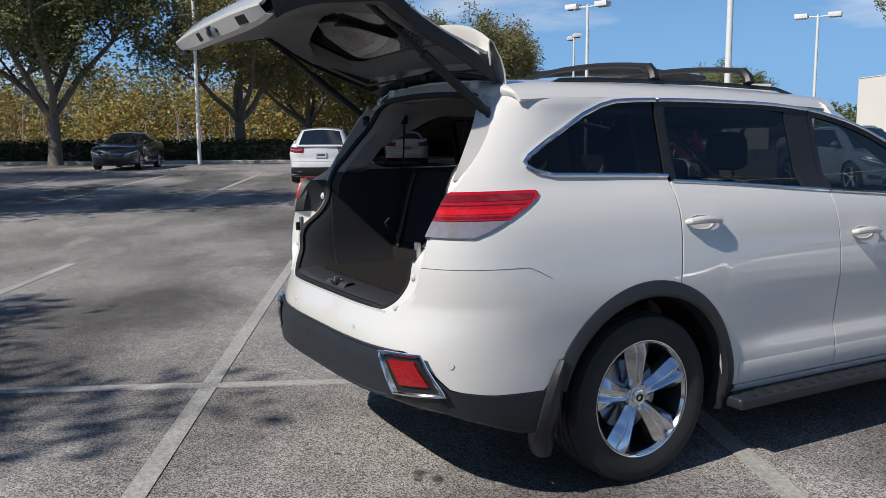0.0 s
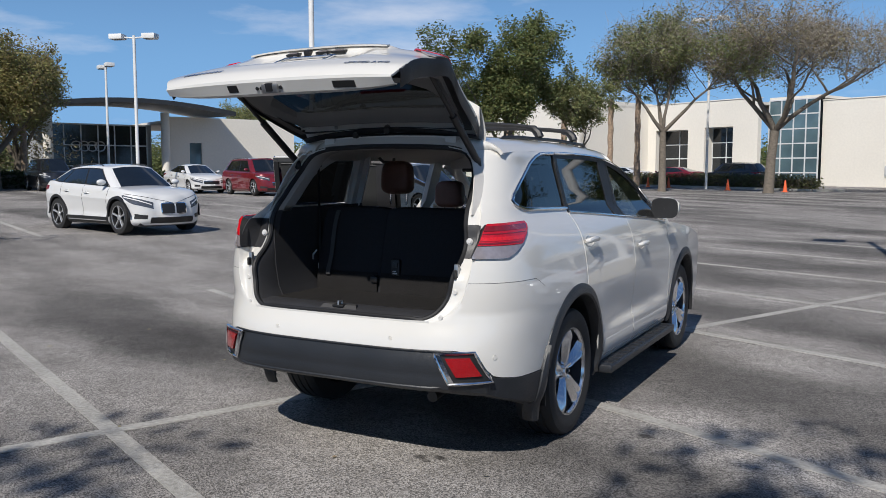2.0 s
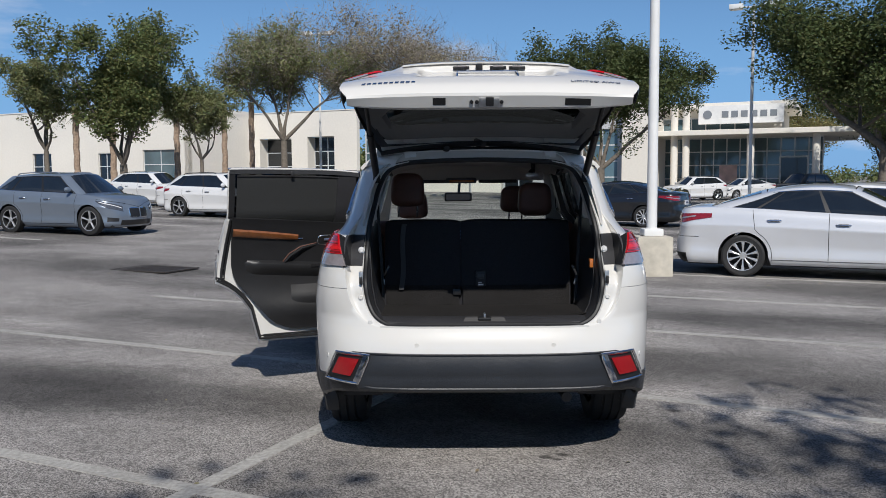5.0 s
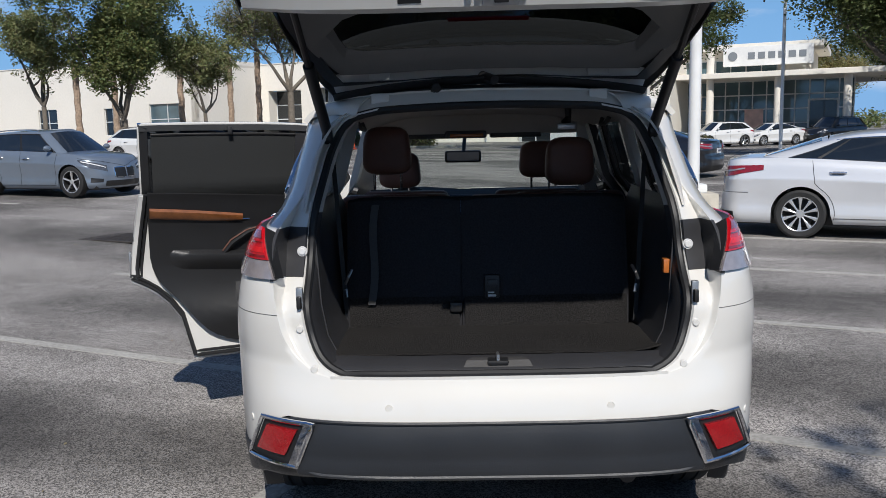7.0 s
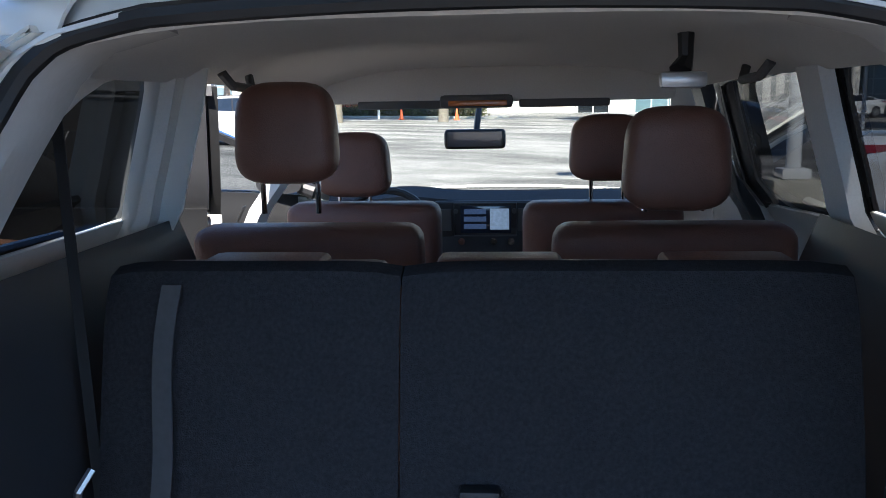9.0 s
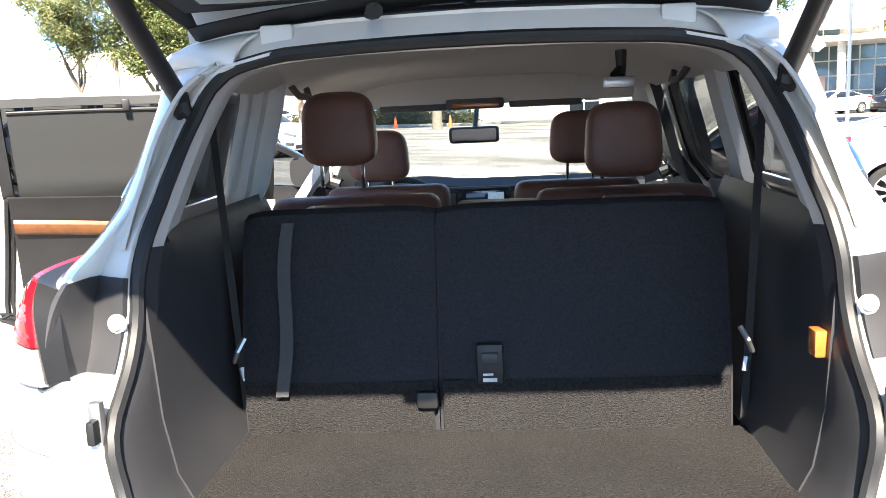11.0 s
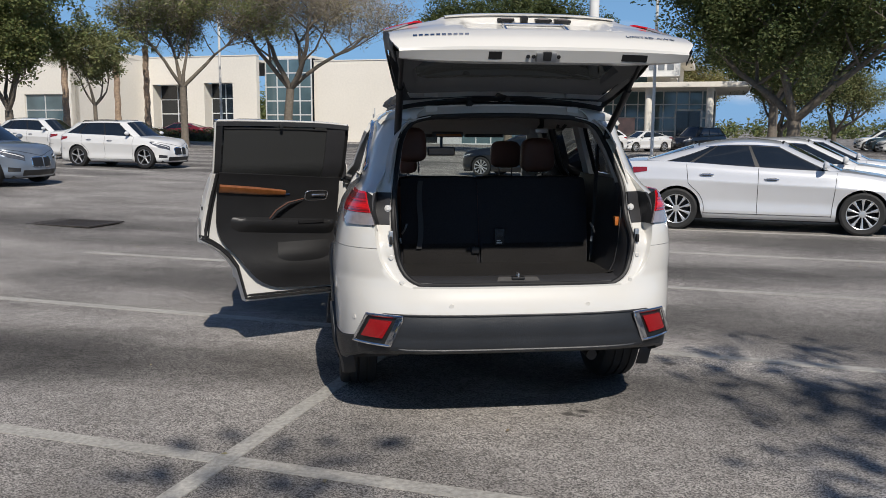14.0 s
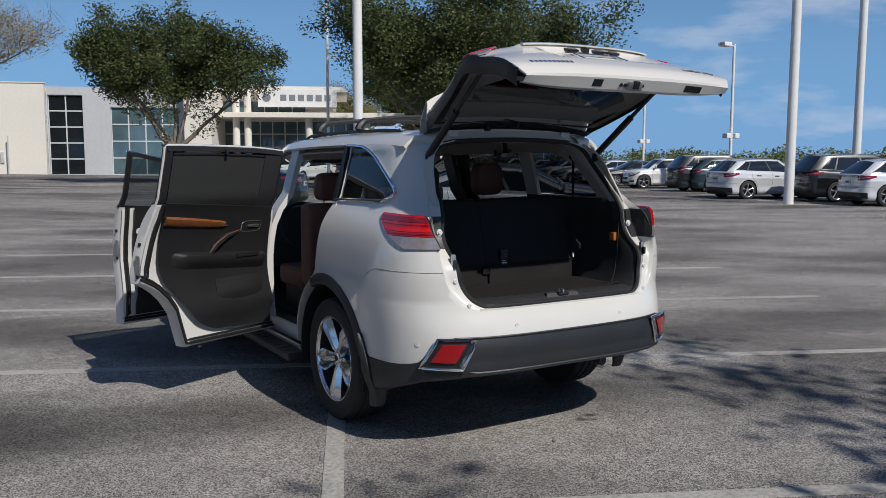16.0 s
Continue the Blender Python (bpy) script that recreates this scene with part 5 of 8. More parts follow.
def gate_skin():
    rows = []
    for z in span(0.81, 1.315, 26):
        w = GATE_X(z)
        row = []
        for t in span(-1, 1, 41):
            x = w * t
            d = 0.0
            inset = min(1.0, max(0.0, (0.34 - abs(x)) / 0.04)) * min(1.0, max(0.0, (z - 0.985) / 0.03)) * min(1.0, max(0.0, (1.20 - z) / 0.012))
            row.append(gate_pt(x, z, 0.024 * inset - 0.012 * math.exp(-((z - 1.235) / 0.02) ** 2) * (abs(x) < 0.46)))
        rows.append(row)
    return tidy(grid(rows))


gate = part("tailgate", gate_skin(), PAINT_WHITE, suv, "raised white tailgate with lamps and badges", thick=0.010)
gate.matrix_local = SWING


def on_gate(name, bm, mat, label="", **kw):
    return part(name, bm, mat, gate, label, **kw)


# bottom return with latch, plugs and a label
rows = [[], [], [], []]
for t in span(-1, 1, 41):
    p = gate_pt(GATE_X(0.81) * t, 0.81)
    for r, (dy, dz) in zip(rows, ((0.0, 0.0), (0.012, -0.006), (0.068, 0.006), (0.085, 0.03))):
        r.append(p + Vector((0, dy * (1 - 0.45 * abs(t) ** 4), dz)))
on_gate("lower_return", tidy(grid(rows)), PAINT_JAMB, "white painted lower edge", thick=0.004)
for sd in (1, -1):
    rows = [[], [], []]
    for z in span(0.84, 1.70, 24):
        p = gate_pt(sd * GATE_X(z), z)
        for r, (dx, dy) in zip(rows, ((0.0, 0.0), (0.004, 0.025), (-0.012, 0.085))):
            r.append(p + Vector((sd * dx, dy, 0)))
    on_gate("side_return", tidy(grid(rows)), PLASTIC_BLACK, thick=0.004)
ret = lambda x, f: gate_pt(x, 0.81) + Vector((0, 0.012 + 0.056 * f, -0.006 + 0.012 * f))


def plate_on_return(x0, x1, f0, f1, lift=0.002, bm=None):
    return tidy(grid([[ret(x, f) + Vector((0, 0, -lift)) for x in span(x0, x1, 6)] for f in (f0, (f0 + f1) / 2, f1)], bm))


on_gate("gate_latch", box(-0.05, -1.05, 0.79, 0.045, -1.005, 0.83, 0.008), STEEL)
on_gate("latch_claw", box(-0.02, -1.055, 0.784, 0.018, -1.015, 0.80, 0.004), PLASTIC_BLACK)
for x in (-0.085, -0.06, 0.055):
    on_gate("bolt", tidy(xform(lathe([(0.0005, 0.008), (0.009, 0.007), (0.010, -0.002)], 8), Matrix.Rotation(radians(90), 4, "Y"))), PLASTIC_BLACK).location = ret(x, 0.55) + Vector((0, 0, -0.002))
on_gate("hole_cover", plate_on_return(-0.265, -0.205, 0.15, 0.8), SEAL, thick=0.003)
on_gate("hole_cover", plate_on_return(0.35, 0.47, 0.2, 0.8), SEAL, thick=0.003)
lab = on_gate("label", plate_on_return(0.12, 0.32, 0.12, 0.85), LABEL_WHITE, "white warning label with small print", thick=0.001)
for k in range(4):
    part("print_bar", plate_on_return(0.128 + 0.002 * k, 0.215, 0.2 + 0.16 * k, 0.27 + 0.16 * k, 0.0036), INK, lab)
    part("print_bar", plate_on_return(0.225, 0.305 - 0.01 * (k % 2), 0.2 + 0.16 * k, 0.27 + 0.16 * k, 0.0036), INK, lab)

# glass, spoiler, high brake lamp, wiper
gw = lambda z: GATE_X(z) - 0.015
on_gate("gate_glass", gate_patch(1.322, 1.672, lambda z: -gw(z), gw, 12, 25, 0.004), GATE_GLASS, "dark rear glass")


def spoiler():
    rows = []
    for k, (y, z) in enumerate(((-0.505, 1.757), (-0.56, 1.768), (-0.66, 1.768), (-0.735, 1.752), (-0.75, 1.738), (-0.735, 1.728), (-0.66, 1.722), (-0.60, 1.705))):
        rows.append([(0.61 * t, y + 0.055 * t * t + (0.05 * abs(t) ** 6 if 1 < k < 6 else 0), z - 0.035 * abs(t) ** 2.5) for t in span(-1, 1, 25)])
    return tidy(grid(rows))


on_gate("spoiler", spoiler(), PAINT_WHITE, "white roof spoiler", thick=0.004)
for sd in (1, -1):
    on_gate("spoiler_wing", tidy(grid([[gate_pt(sd * (GATE_X(z) + 0.004 - w * max(0.0, (z - 1.36) / 0.34) ** 0.6), z, -0.006 - 0.04 * max(0.0, (z - 1.5) / 0.2)) for z in span(1.36, 1.71, 12)] for w in (0.0, 0.04, 0.075)])), PAINT_WHITE, thick=0.012)
    on_gate("glass_edge", tidy(grid([[gate_pt(sd * (gw(z) - w), z, 0.0005) for z in span(1.325, 1.69, 10)] for w in (0.0, 0.05)])), PLASTIC_BLACK, thick=0.003)
on_gate("brake_lamp", box(-0.15, -0.752, 1.732, 0.15, -0.735, 1.752, 0.005), RED_DEEP, "high brake lamp strip")
on_gate("wiper", tube([gate_pt(0.03, 1.36, -0.02), gate_pt(-0.12, 1.385, -0.028), gate_pt(-0.36, 1.40, -0.02)], [0.014, 0.010, 0.006], 8), PLASTIC_BLACK)

# black upper return between the hinges
rows = [[], [], []]
for t in span(-1, 1, 25):
    x = 0.585 * t
    for r, (y, z) in zip(rows, ((-0.545, 1.690), (-0.512, 1.722), (-0.500, 1.750))):
        r.append((x, y + 0.045 * t * t, z - 0.030 * abs(t) ** 2.5))
on_gate("upper_return", tidy(grid(rows)), SEAL, thick=0.004)

# lamps on the gate
for sd in (1, -1):
    za = lambda z: sd * (0.50 + 0.17 * (1.298 - z) / 0.15)
    zb = lambda z: sd * (GATE_X(z) + 0.002)
    gl = on_gate("gate_lamp", gate_patch(1.15, 1.300, za, zb, 8, 10, -0.004), PLASTIC_BLACK, "red and clear lamp on the gate", thick=0.012)
    part("red_lens", gate_patch(1.215, 1.298, za, zb, 6, 10, -0.014), RED_LENS, gl, thick=0.008)
    part("clear_lens", gate_patch(1.154, 1.211, za, zb, 5, 10, -0.011), CLEAR_LENS, gl, thick=0.008)

# plate recess: trim bar, plate lamps, camera, plate frame
bar = on_gate("trim_bar", gate_patch(1.205, 1.235, lambda z: -0.42, lambda z: 0.42, 4, 21, -0.018), PAINT_WHITE, thick=0.008)
for x0, x1 in ((-0.165, -0.085), (0.02, 0.10), (0.115, 0.195)):
    part("plate_lamp", gate_patch(1.172, 1.200, lambda z: x0, lambda z: x1, 3, 5, 0.002), PLASTIC_BLACK, bar, thick=0.012)
    part("lamp_lens", gate_patch(1.178, 1.194, lambda z: x0 + 0.014, lambda z: x1 - 0.014, 3, 4, -0.0015), CLEAR_LENS, bar, thick=0.003)
part("rear_camera", box(-0.052, -1.118, 1.168, -0.018, -1.075, 1.206, 0.008), PLASTIC_BLACK, bar)
pf = on_gate("plate_frame", bmesh.new(), CHROME, "chrome plate frame holding no plate")
fb = bmesh.new()
for x0, z0, x1, z1 in ((-0.155, 1.135, 0.155, 1.150), (-0.155, 0.995, 0.155, 1.012), (-0.155, 1.012, -0.142, 1.135), (0.142, 1.012, 0.155, 1.135)):
    box(x0, -1.096, z0, x1, -1.084, z1, 0.003, bm=fb, segs=1)
fb.to_mesh(pf.data)
fb.free()
part("plate_screw", box(-0.10, -1.1, 1.14, -0.085, -1.09, 1.155, 0.003), STEEL, pf)
part("plate_screw", box(0.085, -1.1, 1.14, 0.10, -1.09, 1.155, 0.003), STEEL, pf)
for rr, cx, cz, a, b in ((0.006, 0, 1.272, 0.072, 0.046), (0.005, 0, 1.286, 0.046, 0.018), (0.005, 0, 1.272, 0.018, 0.044)):
    on_gate("emblem_ring", tube([gate_pt(cx + a * math.cos(k), cz + b * math.sin(k), -0.012) for k in span(0, math.tau * 23 / 24, 24)], rr, 6, closed=True), CHROME)
# name plate as plain bars, trim name in letters
for k in range(10):
    x = -0.60 + k * 0.026
    on_gate("name_bar", gate_patch(0.876, 0.898, lambda z: x + 0.1 * (z - 0.876), lambda z: x + 0.018 + 0.1 * (z - 0.876), 2, 2, -0.004), CHROME, thick=0.004)
cu = bpy.data.curves.new("lettering", "FONT")
cu.body, cu.size, cu.extrude, cu.align_x = "LIMITED AWD", 0.030, 0.0015, "CENTER"
tmp_ob = new("lettering_source", cu)
letters_me = bpy.data.meshes.new_from_object(tmp_ob.evaluated_get(bpy.context.evaluated_depsgraph_get()))
bpy.data.objects.remove(tmp_ob)
for v in letters_me.vertices:
    q = gate_pt(0.50 + v.co.x * 1.25, 0.878 + v.co.y, -0.0035 - v.co.z)
    v.co = q
letters_me.materials.append(CHROME)
lt = new("lettering", letters_me)
lt.parent = gate
lt["label"] = "chrome letters reading LIMITED AWD"


# inner trim ring round the rear glass
def gate_loop(kind, n=64):
    pts = []
    for k in range(n):
        a = k * math.tau / n
        c, s = math.cos(a), math.sin(a)
        if kind == "out":
            lo, hi, w = 0.865, 1.695, lambda z: GATE_X(z) - 0.055
        else:
            lo, hi, w = 1.365, 1.635, lambda z: GATE_X(z) - 0.115
        best = None
        for r in np.linspace(0.02, 1.1, 260):
            x, z = r * s, 1.47 + r * c
            if z > hi - 0.06 * (abs(x) / 0.55) ** 4 or z < lo + (0.05 if kind == "out" else 0.03) * (abs(x) / 0.6) ** 4 or abs(x) > w(min(max(z, 0.82), 1.69)):
                break
            best = (x, z)
        pts.append(best)
    return pts


GATE_TRIM = material("grey_gate_trim", (0.165, 0.165, 0.165), 0.55, vary=0.05, scale=8, bump=0.1, bump_scale=700)
lo_out, lo_in = gate_loop("out"), gate_loop("in")
ring_rows = [[], [], [], [], []]
for (xo, zo), (xi, zi) in zip(lo_out, lo_in):
    for r, (f, d) in zip(ring_rows, ((0.0, 0.075), (0.05, 0.105), (0.55, 0.100), (0.92, 0.080), (1.0, 0.018))):
        x, z = xo + (xi - xo) * f, zo + (zi - zo) * f
        r.append(gate_pt(x, z, d * (1 - 0.55 * min(1.0, max(0.0, (z - 1.40) / 0.2)))))
on_gate("inner_trim", tidy(grid(ring_rows, closed=True)), GATE_TRIM, "grey moulded inner trim", thick=0.004)
on_gate("edge_band", tidy(grid([[gate_pt(x * 1.055, 1.3 + (z - 1.3) * 1.03 if z > 0.9 else z - 0.006, 0.070) for x, z in lo_out], [gate_pt(x * 0.985, z, 0.078) for x, z in lo_out]], closed=True)), PLASTIC_BLACK, thick=0.004)
on_gate("trim_hook", tube([gate_pt(-0.20, 1.672, 0.115), gate_pt(-0.20, 1.668, 0.14), gate_pt(-0.195, 1.655, 0.145)], [0.012, 0.02, 0.018], 8), SEAL)
on_gate("pull_grip", box(-0.12, -1.005, 0.905, 0.12, -0.99, 0.965, 0.008), PLASTIC_BLACK)
on_gate("cable_boot", tube([gate_pt(0.02, 1.665, 0.115), (-0.02, -0.53, 1.74), (0.0, -0.50, 1.735)], [0.018, 0.02, 0.02], 10), SEAL)
for sd in (1, -1):
    hg = on_gate("gate_hinge", box(sd * 0.41 - 0.04, -0.565, 1.715, sd * 0.41 + 0.04, -0.53, 1.752, 0.008), PAINT_JAMB, "painted hinge bracket")
    part("hinge_bolt", tidy(xform(lathe([(0.0005, 0.008), (0.010, 0.007), (0.011, -0.004)], 8), Matrix.Rotation(radians(90), 4, "Z"))), STEEL, hg).location = (sd * 0.41, -0.53, 1.733)
    base = part("hinge_base", box(sd * 0.41 - 0.035, -0.545, 1.705, sd * 0.41 + 0.035, -0.46, 1.755, 0.008), PAINT_JAMB, suv)
    part("hinge_pin", tube([(sd * 0.41 - 0.045, -0.50, 1.752), (sd * 0.41 + 0.045, -0.50, 1.752)], 0.010, 8), STEEL, base)
    top = SWING @ (gate_pt(sd * 0.62, 1.22) + Vector((0, 0.10, 0)))
    low = Vector((sd * 0.606, -0.60, 1.612))
    st = part("gate_strut", tube([low, low.lerp(top, 0.55)], 0.020, 12), PLASTIC_BLACK, suv, "black power gate strut")
    part("strut_rod", tube([low.lerp(top, 0.5), top], 0.012, 10), PLASTIC_BLACK, st)
    part("strut_ball", tube([low + Vector((-sd * 0.01, 0.03, -0.05)), low + Vector((0, 0.0, -0.02)), low + Vector((0, 0, 0.02))], [0.018, 0.022, 0.016], 10), PLASTIC_BLACK, st)

# rubber seal round the opening
loop_pts = []
for z in RIM_Z + span(0.945, 1.63, 26) + [1.646, 1.66, 1.67, 1.678, 1.684, 1.688]:
    p = lip(z)
    loop_pts.append(p + Vector((-0.018, 0.016, 0)))
bottom = [Vector((x, skin(s_at_x(abs(x), 0.80), 0.80).y + 0.016, 0.8135)) for x in span(-0.45, 0.45, 15)]
topl = [Vector((x, -0.560 - 0.035 * (1 - (x / 0.72) ** 2), 1.702 - 0.011 * (x / 0.38) ** 2)) for x in span(0.38, -0.38, 13)]
ring = loop_pts[2:] + topl + [Vector((-p.x, p.y, p.z)) for p in loop_pts[:1:-1]] + bottom
part("tail_seal", tube(ring, 0.0145, 8, closed=True), SEAL, suv, "black rubber seal round the tail opening")
STRAP = material("dark_grey_webbing", (0.055, 0.055, 0.057), 0.8, vary=0.1, scale=90)

# ---- SUV: load space and cabin ----
FLOOR_Z = 0.825


def side_trim():
    rows = []
    for y in span(-0.80, 0.20, 14):
        w = 0.60
        lo = FLOOR_Z
        if y < -0.6:
            top = 1.32 + 0.0 * y
        else:
            top = 1.335
        rows.append([(w - 0.02, y, lo), (w + 0.01, y, lo + 0.06), (w + 0.03, y, 1.0), (w + 0.04, y, 1.2), (0.655 if y < -0.6 else 0.70, y + 0.02, top)])
    return tidy(grid(rows))


both("load_side_trim", side_trim, TRIM_DARK, suv, "charcoal plastic load side trim", thick=0.01)


def side_corner(zs):
    rows = []
    for z in zs:
        p = lip(z) + Vector((-0.020, 0.030, 0))
        q = Vector((min(p.x + 0.015, 0.66), p.y + 0.16, z)) if z > 1.345 else Vector((lerp_table([(0.80, 0.565), (0.825, 0.58), (0.885, 0.61), (1.0, 0.63), (1.2, 0.64), (1.34, 0.655)], z), max(p.y + 0.05, -0.80), z))
        rows.append([p, p + Vector((-0.012, 0.035, 0)), q])
    return tidy(grid(rows))


both("tail_pillar_trim", lambda: side_corner(RIM_Z[3:] + span(0.945, 1.33, 14)), TRIM_DARK, suv, thick=0.006)
both("upper_tail_trim", lambda: side_corner(span(1.332, 1.69, 16)), PILLAR_CLOTH, suv, "pale grey moulded pillar trim", thick=0.006)


def upper_trim():
    """Pale cloth-grained trim of the rear pillars above the belt."""
    rows = []
    for z in span(1.335, 1.66, 12):
        a = max(-0.80 + (z - 1.335) * 0.55, -0.80)
        b = WIN_REAR(min(z + 0.005, 1.67)) - 0.01
        xo = W_Z(z) - 0.055
        rows.append([Vector((min(xo, OPEN_X(z) + 0.02 + 0.10 * t), a + (b - a) * t, z)) for t in span(0, 1, 8)])
    return tidy(grid(rows))


both("rear_pillar_trim", upper_trim, HEADLINER, suv, "pale grey pillar trim", thick=0.008)
part("load_sill", tidy(grid([[(x, y0 + skin(s_at_x(min(abs(x), 0.53), 0.80), 0.80).y + 1.04, z) for x in span(-0.595, 0.595, 25)] for y0, z in ((-1.022, 0.803), (-1.014, 0.826), (-0.995, 0.838), (-0.89, 0.842), (-0.872, FLOOR_Z + 0.002))])), TRIM_DARK, suv, "black plastic load sill", thick=0.008)
LATCH_GREY = material("dark_grey_latch_plastic", (0.055, 0.053, 0.052), 0.5, vary=0.06, scale=20, bump=0.1, bump_scale=700)
lc = part("latch_cover", tidy(grid([[(0.115 * t * (1 - 0.09 * k), -1.052 + 0.020 * k, (0.832, 0.850, 0.852, 0.850, 0.842)[k]) for t in span(-1, 1, 9)] for k in range(5)])), LATCH_GREY, suv, "dark grey latch cover", thick=0.006)
part("striker_pocket", box(-0.035, -1.055, 0.838, 0.035, -1.005, 0.8535, 0.006), SEAL, lc)
part("striker", tube([(0.0, -1.046, 0.848), (0.0, -1.046, 0.868), (0.0, -1.012, 0.868), (0.0, -1.012, 0.848)], 0.006, 8), STEEL, lc)
part("load_floor", box(-0.585, -0.885, FLOOR_Z - 0.03, 0.585, -0.44, FLOOR_Z, 0.006), CARPET, suv, "charcoal carpeted load floor")
part("cabin_floor", box(-0.72, -0.44, 0.40, 0.72, 2.5, 0.46, 0.01), CARPET, suv)
part("floor_flap", tidy(grid([[(x, y, FLOOR_Z + 0.003 + 0.022 * max(0, (x - 0.40) / 0.18) ** 3 * max(0, (-0.78 - y) / 0.1)) for x in span(-0.58, 0.585, 24)] for y in span(-0.875, -0.46, 12)])), CARPET, suv, "carpet mat with a curled corner", thick=0.006)


# third row backs, split, carpeted on the load side
def row_back(x0, x1):
    rows = []
    for z, y in ((0.83, -0.47), (0.95, -0.465), (1.10, -0.435), (1.25, -0.395), (1.305, -0.378), (1.335, -0.358), (1.345, -0.325)):
        c = 0.018 if z > 1.35 else 0.0
        rows.append([(x0 + c + (x1 - x0 - 2 * c) * t, y + 0.018 * (abs(2 * t - 1) ** 8), z - (0.012 * abs(2 * t - 1) ** 8 if z > 1.3 else 0)) for t in span(0, 1, 13)])
    rows.append([(p[0], p[1] + 0.12, p[2] - 0.03) for p in rows[-1]])
    return tidy(grid(rows))


for x0, x1 in ((-0.575, -0.1165), (-0.1145, 0.548)):
    sb = part("third_row_seat", row_back(x0, x1), SEATBACK, suv, "black carpeted seat back standing upright", thick=0.03)
    part("seat_top", box(x0 + 0.03, -0.335, 1.24, x1 - 0.03, -0.20, 1.328, 0.03, segs=3), LEATHER, sb, "brown leather")
    part("seat_foot", tidy(grid([[(x0 + 0.01 + (x1 - x0 - 0.02) * t, y, z) for t in span(0, 1, 7)] for y, z in ((-0.472, FLOOR_Z + 0.002), (-0.474, 0.90), (-0.468, 0.955))])), CARPET, sb, thick=0.006)
    hx = [x0 + (x1 - x0) * 0.5] if x0 < -0.2 else [x0 + (x1 - x0) * 0.22, x0 + (x1 - x0) * 0.75]
    for h in hx:
        part("folded_headrest", box(h - 0.10, -0.31, 1.30, h + 0.10, -0.22, 1.342, 0.018, segs=3), LEATHER, sb)
part("seat_strap", tidy(grid([[(-0.475 + 0.02 * f + dx + 0.008 * math.sin(6 * f), -0.482 + 0.11 * max(0, f - 0.1) - 0.006, 0.93 + 0.39 * f) for dx in (-0.015, 0.015)] for f in span(0, 1, 12)])), STRAP, suv, "grey webbing pull strap", thick=0.003)
rel = part("seat_release", box(-0.025, -0.475, 0.945, 0.035, -0.445, 1.04, 0.008), PLASTIC_BLACK, suv, "black seat release lever with a printed label")
part("lever", box(-0.014, -0.484, 0.995, 0.024, -0.47, 1.022, 0.005), TRIM_DARK, rel)
part("print", box(-0.012, -0.4775, 0.953, 0.020, -0.4745, 0.962, 0.0008), LABEL_WHITE, rel)
part("print", box(-0.012, -0.4775, 0.968, 0.012, -0.4745, 0.973, 0.0008), LABEL_WHITE, rel)
part("split_hinge", box(-0.165, -0.49, 0.895, -0.115, -0.465, 0.935, 0.01), PLASTIC_BLACK, suv)
cl = part("cargo_lamp", box(0.605, -0.785, 1.09, 0.633, -0.745, 1.14, 0.004), AMBER, suv, "amber-lit cargo lamp lens")
for sd in (1, -1):
    part("cargo_hook", tube([(sd * 0.575, -0.50, 1.02), (sd * 0.56, -0.52, 1.05), (sd * 0.548, -0.50, 1.075)], 0.006, 6), STEEL, suv)
    belt = part("third_row_belt", tidy(grid([[(sd * (0.63 - 0.05 * f) + dx, -0.36 - 0.06 * f, 1.60 - 0.80 * f) for dx in (-0.009, 0.009)] for f in span(0, 1, 10)])), PLASTIC_BLACK, suv, "black seat belt webbing", thick=0.002)
    part("belt_guide", box(sd * 0.632 - 0.03, -0.385, 1.585, sd * 0.632 + 0.02, -0.345, 1.635, 0.008), PLASTIC_BLACK, belt)
    part("buckle_tongue", tube([(sd * 0.583, -0.43, 0.985), (sd * 0.575, -0.44, 0.955)], 0.008, 6), STEEL, belt)

# headliner
def headliner():
    rows = []
    for y in [-0.545, -0.50, -0.3, 0.0, 0.4, 0.8, 1.2, 1.48]:
        dz = -0.03 * (max(0.0, y - 0.3) / 1.25) ** 2 - 0.03 * (y < -0.52)
        rows.append([(0.66 * t, y, 1.722 - 0.085 * abs(t) ** 4 + dz) for t in span(-1, 1, 17)])
    return tidy(grid(rows))


part("headliner", headliner(), HEADLINER, suv, "pale grey cloth headliner", thick=0.006)
part("windscreen_header", box(-0.60, 1.36, 1.575, 0.60, 1.47, 1.70, 0.02), HEADLINER, suv, "pale grey cloth header")
oc = part("overhead_console", box(-0.20, 1.325, 1.555, 0.05, 1.46, 1.60, 0.015), TRIM_GREY, suv)
part("map_lamp", box(-0.17, 1.319, 1.562, 0.03, 1.328, 1.582, 0.003), AMBER, oc)
for sd in (1, -1):
    part("sun_visor", box(sd * 0.28 - 0.21, 1.36, 1.555, sd * 0.28 + 0.10, 1.44, 1.585, 0.01), TRIM_GREY, suv)
    part("grab_handle", tube([(sd * 0.60, 0.30, 1.655), (sd * 0.585, 0.33, 1.625), (sd * 0.585, 0.47, 1.62), (sd * 0.60, 0.50, 1.65)], 0.011, 8), TRIM_GREY, suv)
    b_rows = lambda sd=sd: tidy(grid([[(sd * (W_Z(z) - 0.05), y, z) for z in span(0.45, 1.68, 12)] for y in (1.17, 1.21, 1.27, 1.31)]))
    part("b_pillar", b_rows(), TRIM_DARK if sd > 0 else PAINT_JAMB, suv, thick=0.04)
    part("c_pillar", tidy(grid([[(sd * (W_Z(z) - 0.055), y, z) for z in span(1.30, 1.67, 8)] for y in (0.13, 0.17, 0.26)])), HEADLINER, suv, thick=0.03)
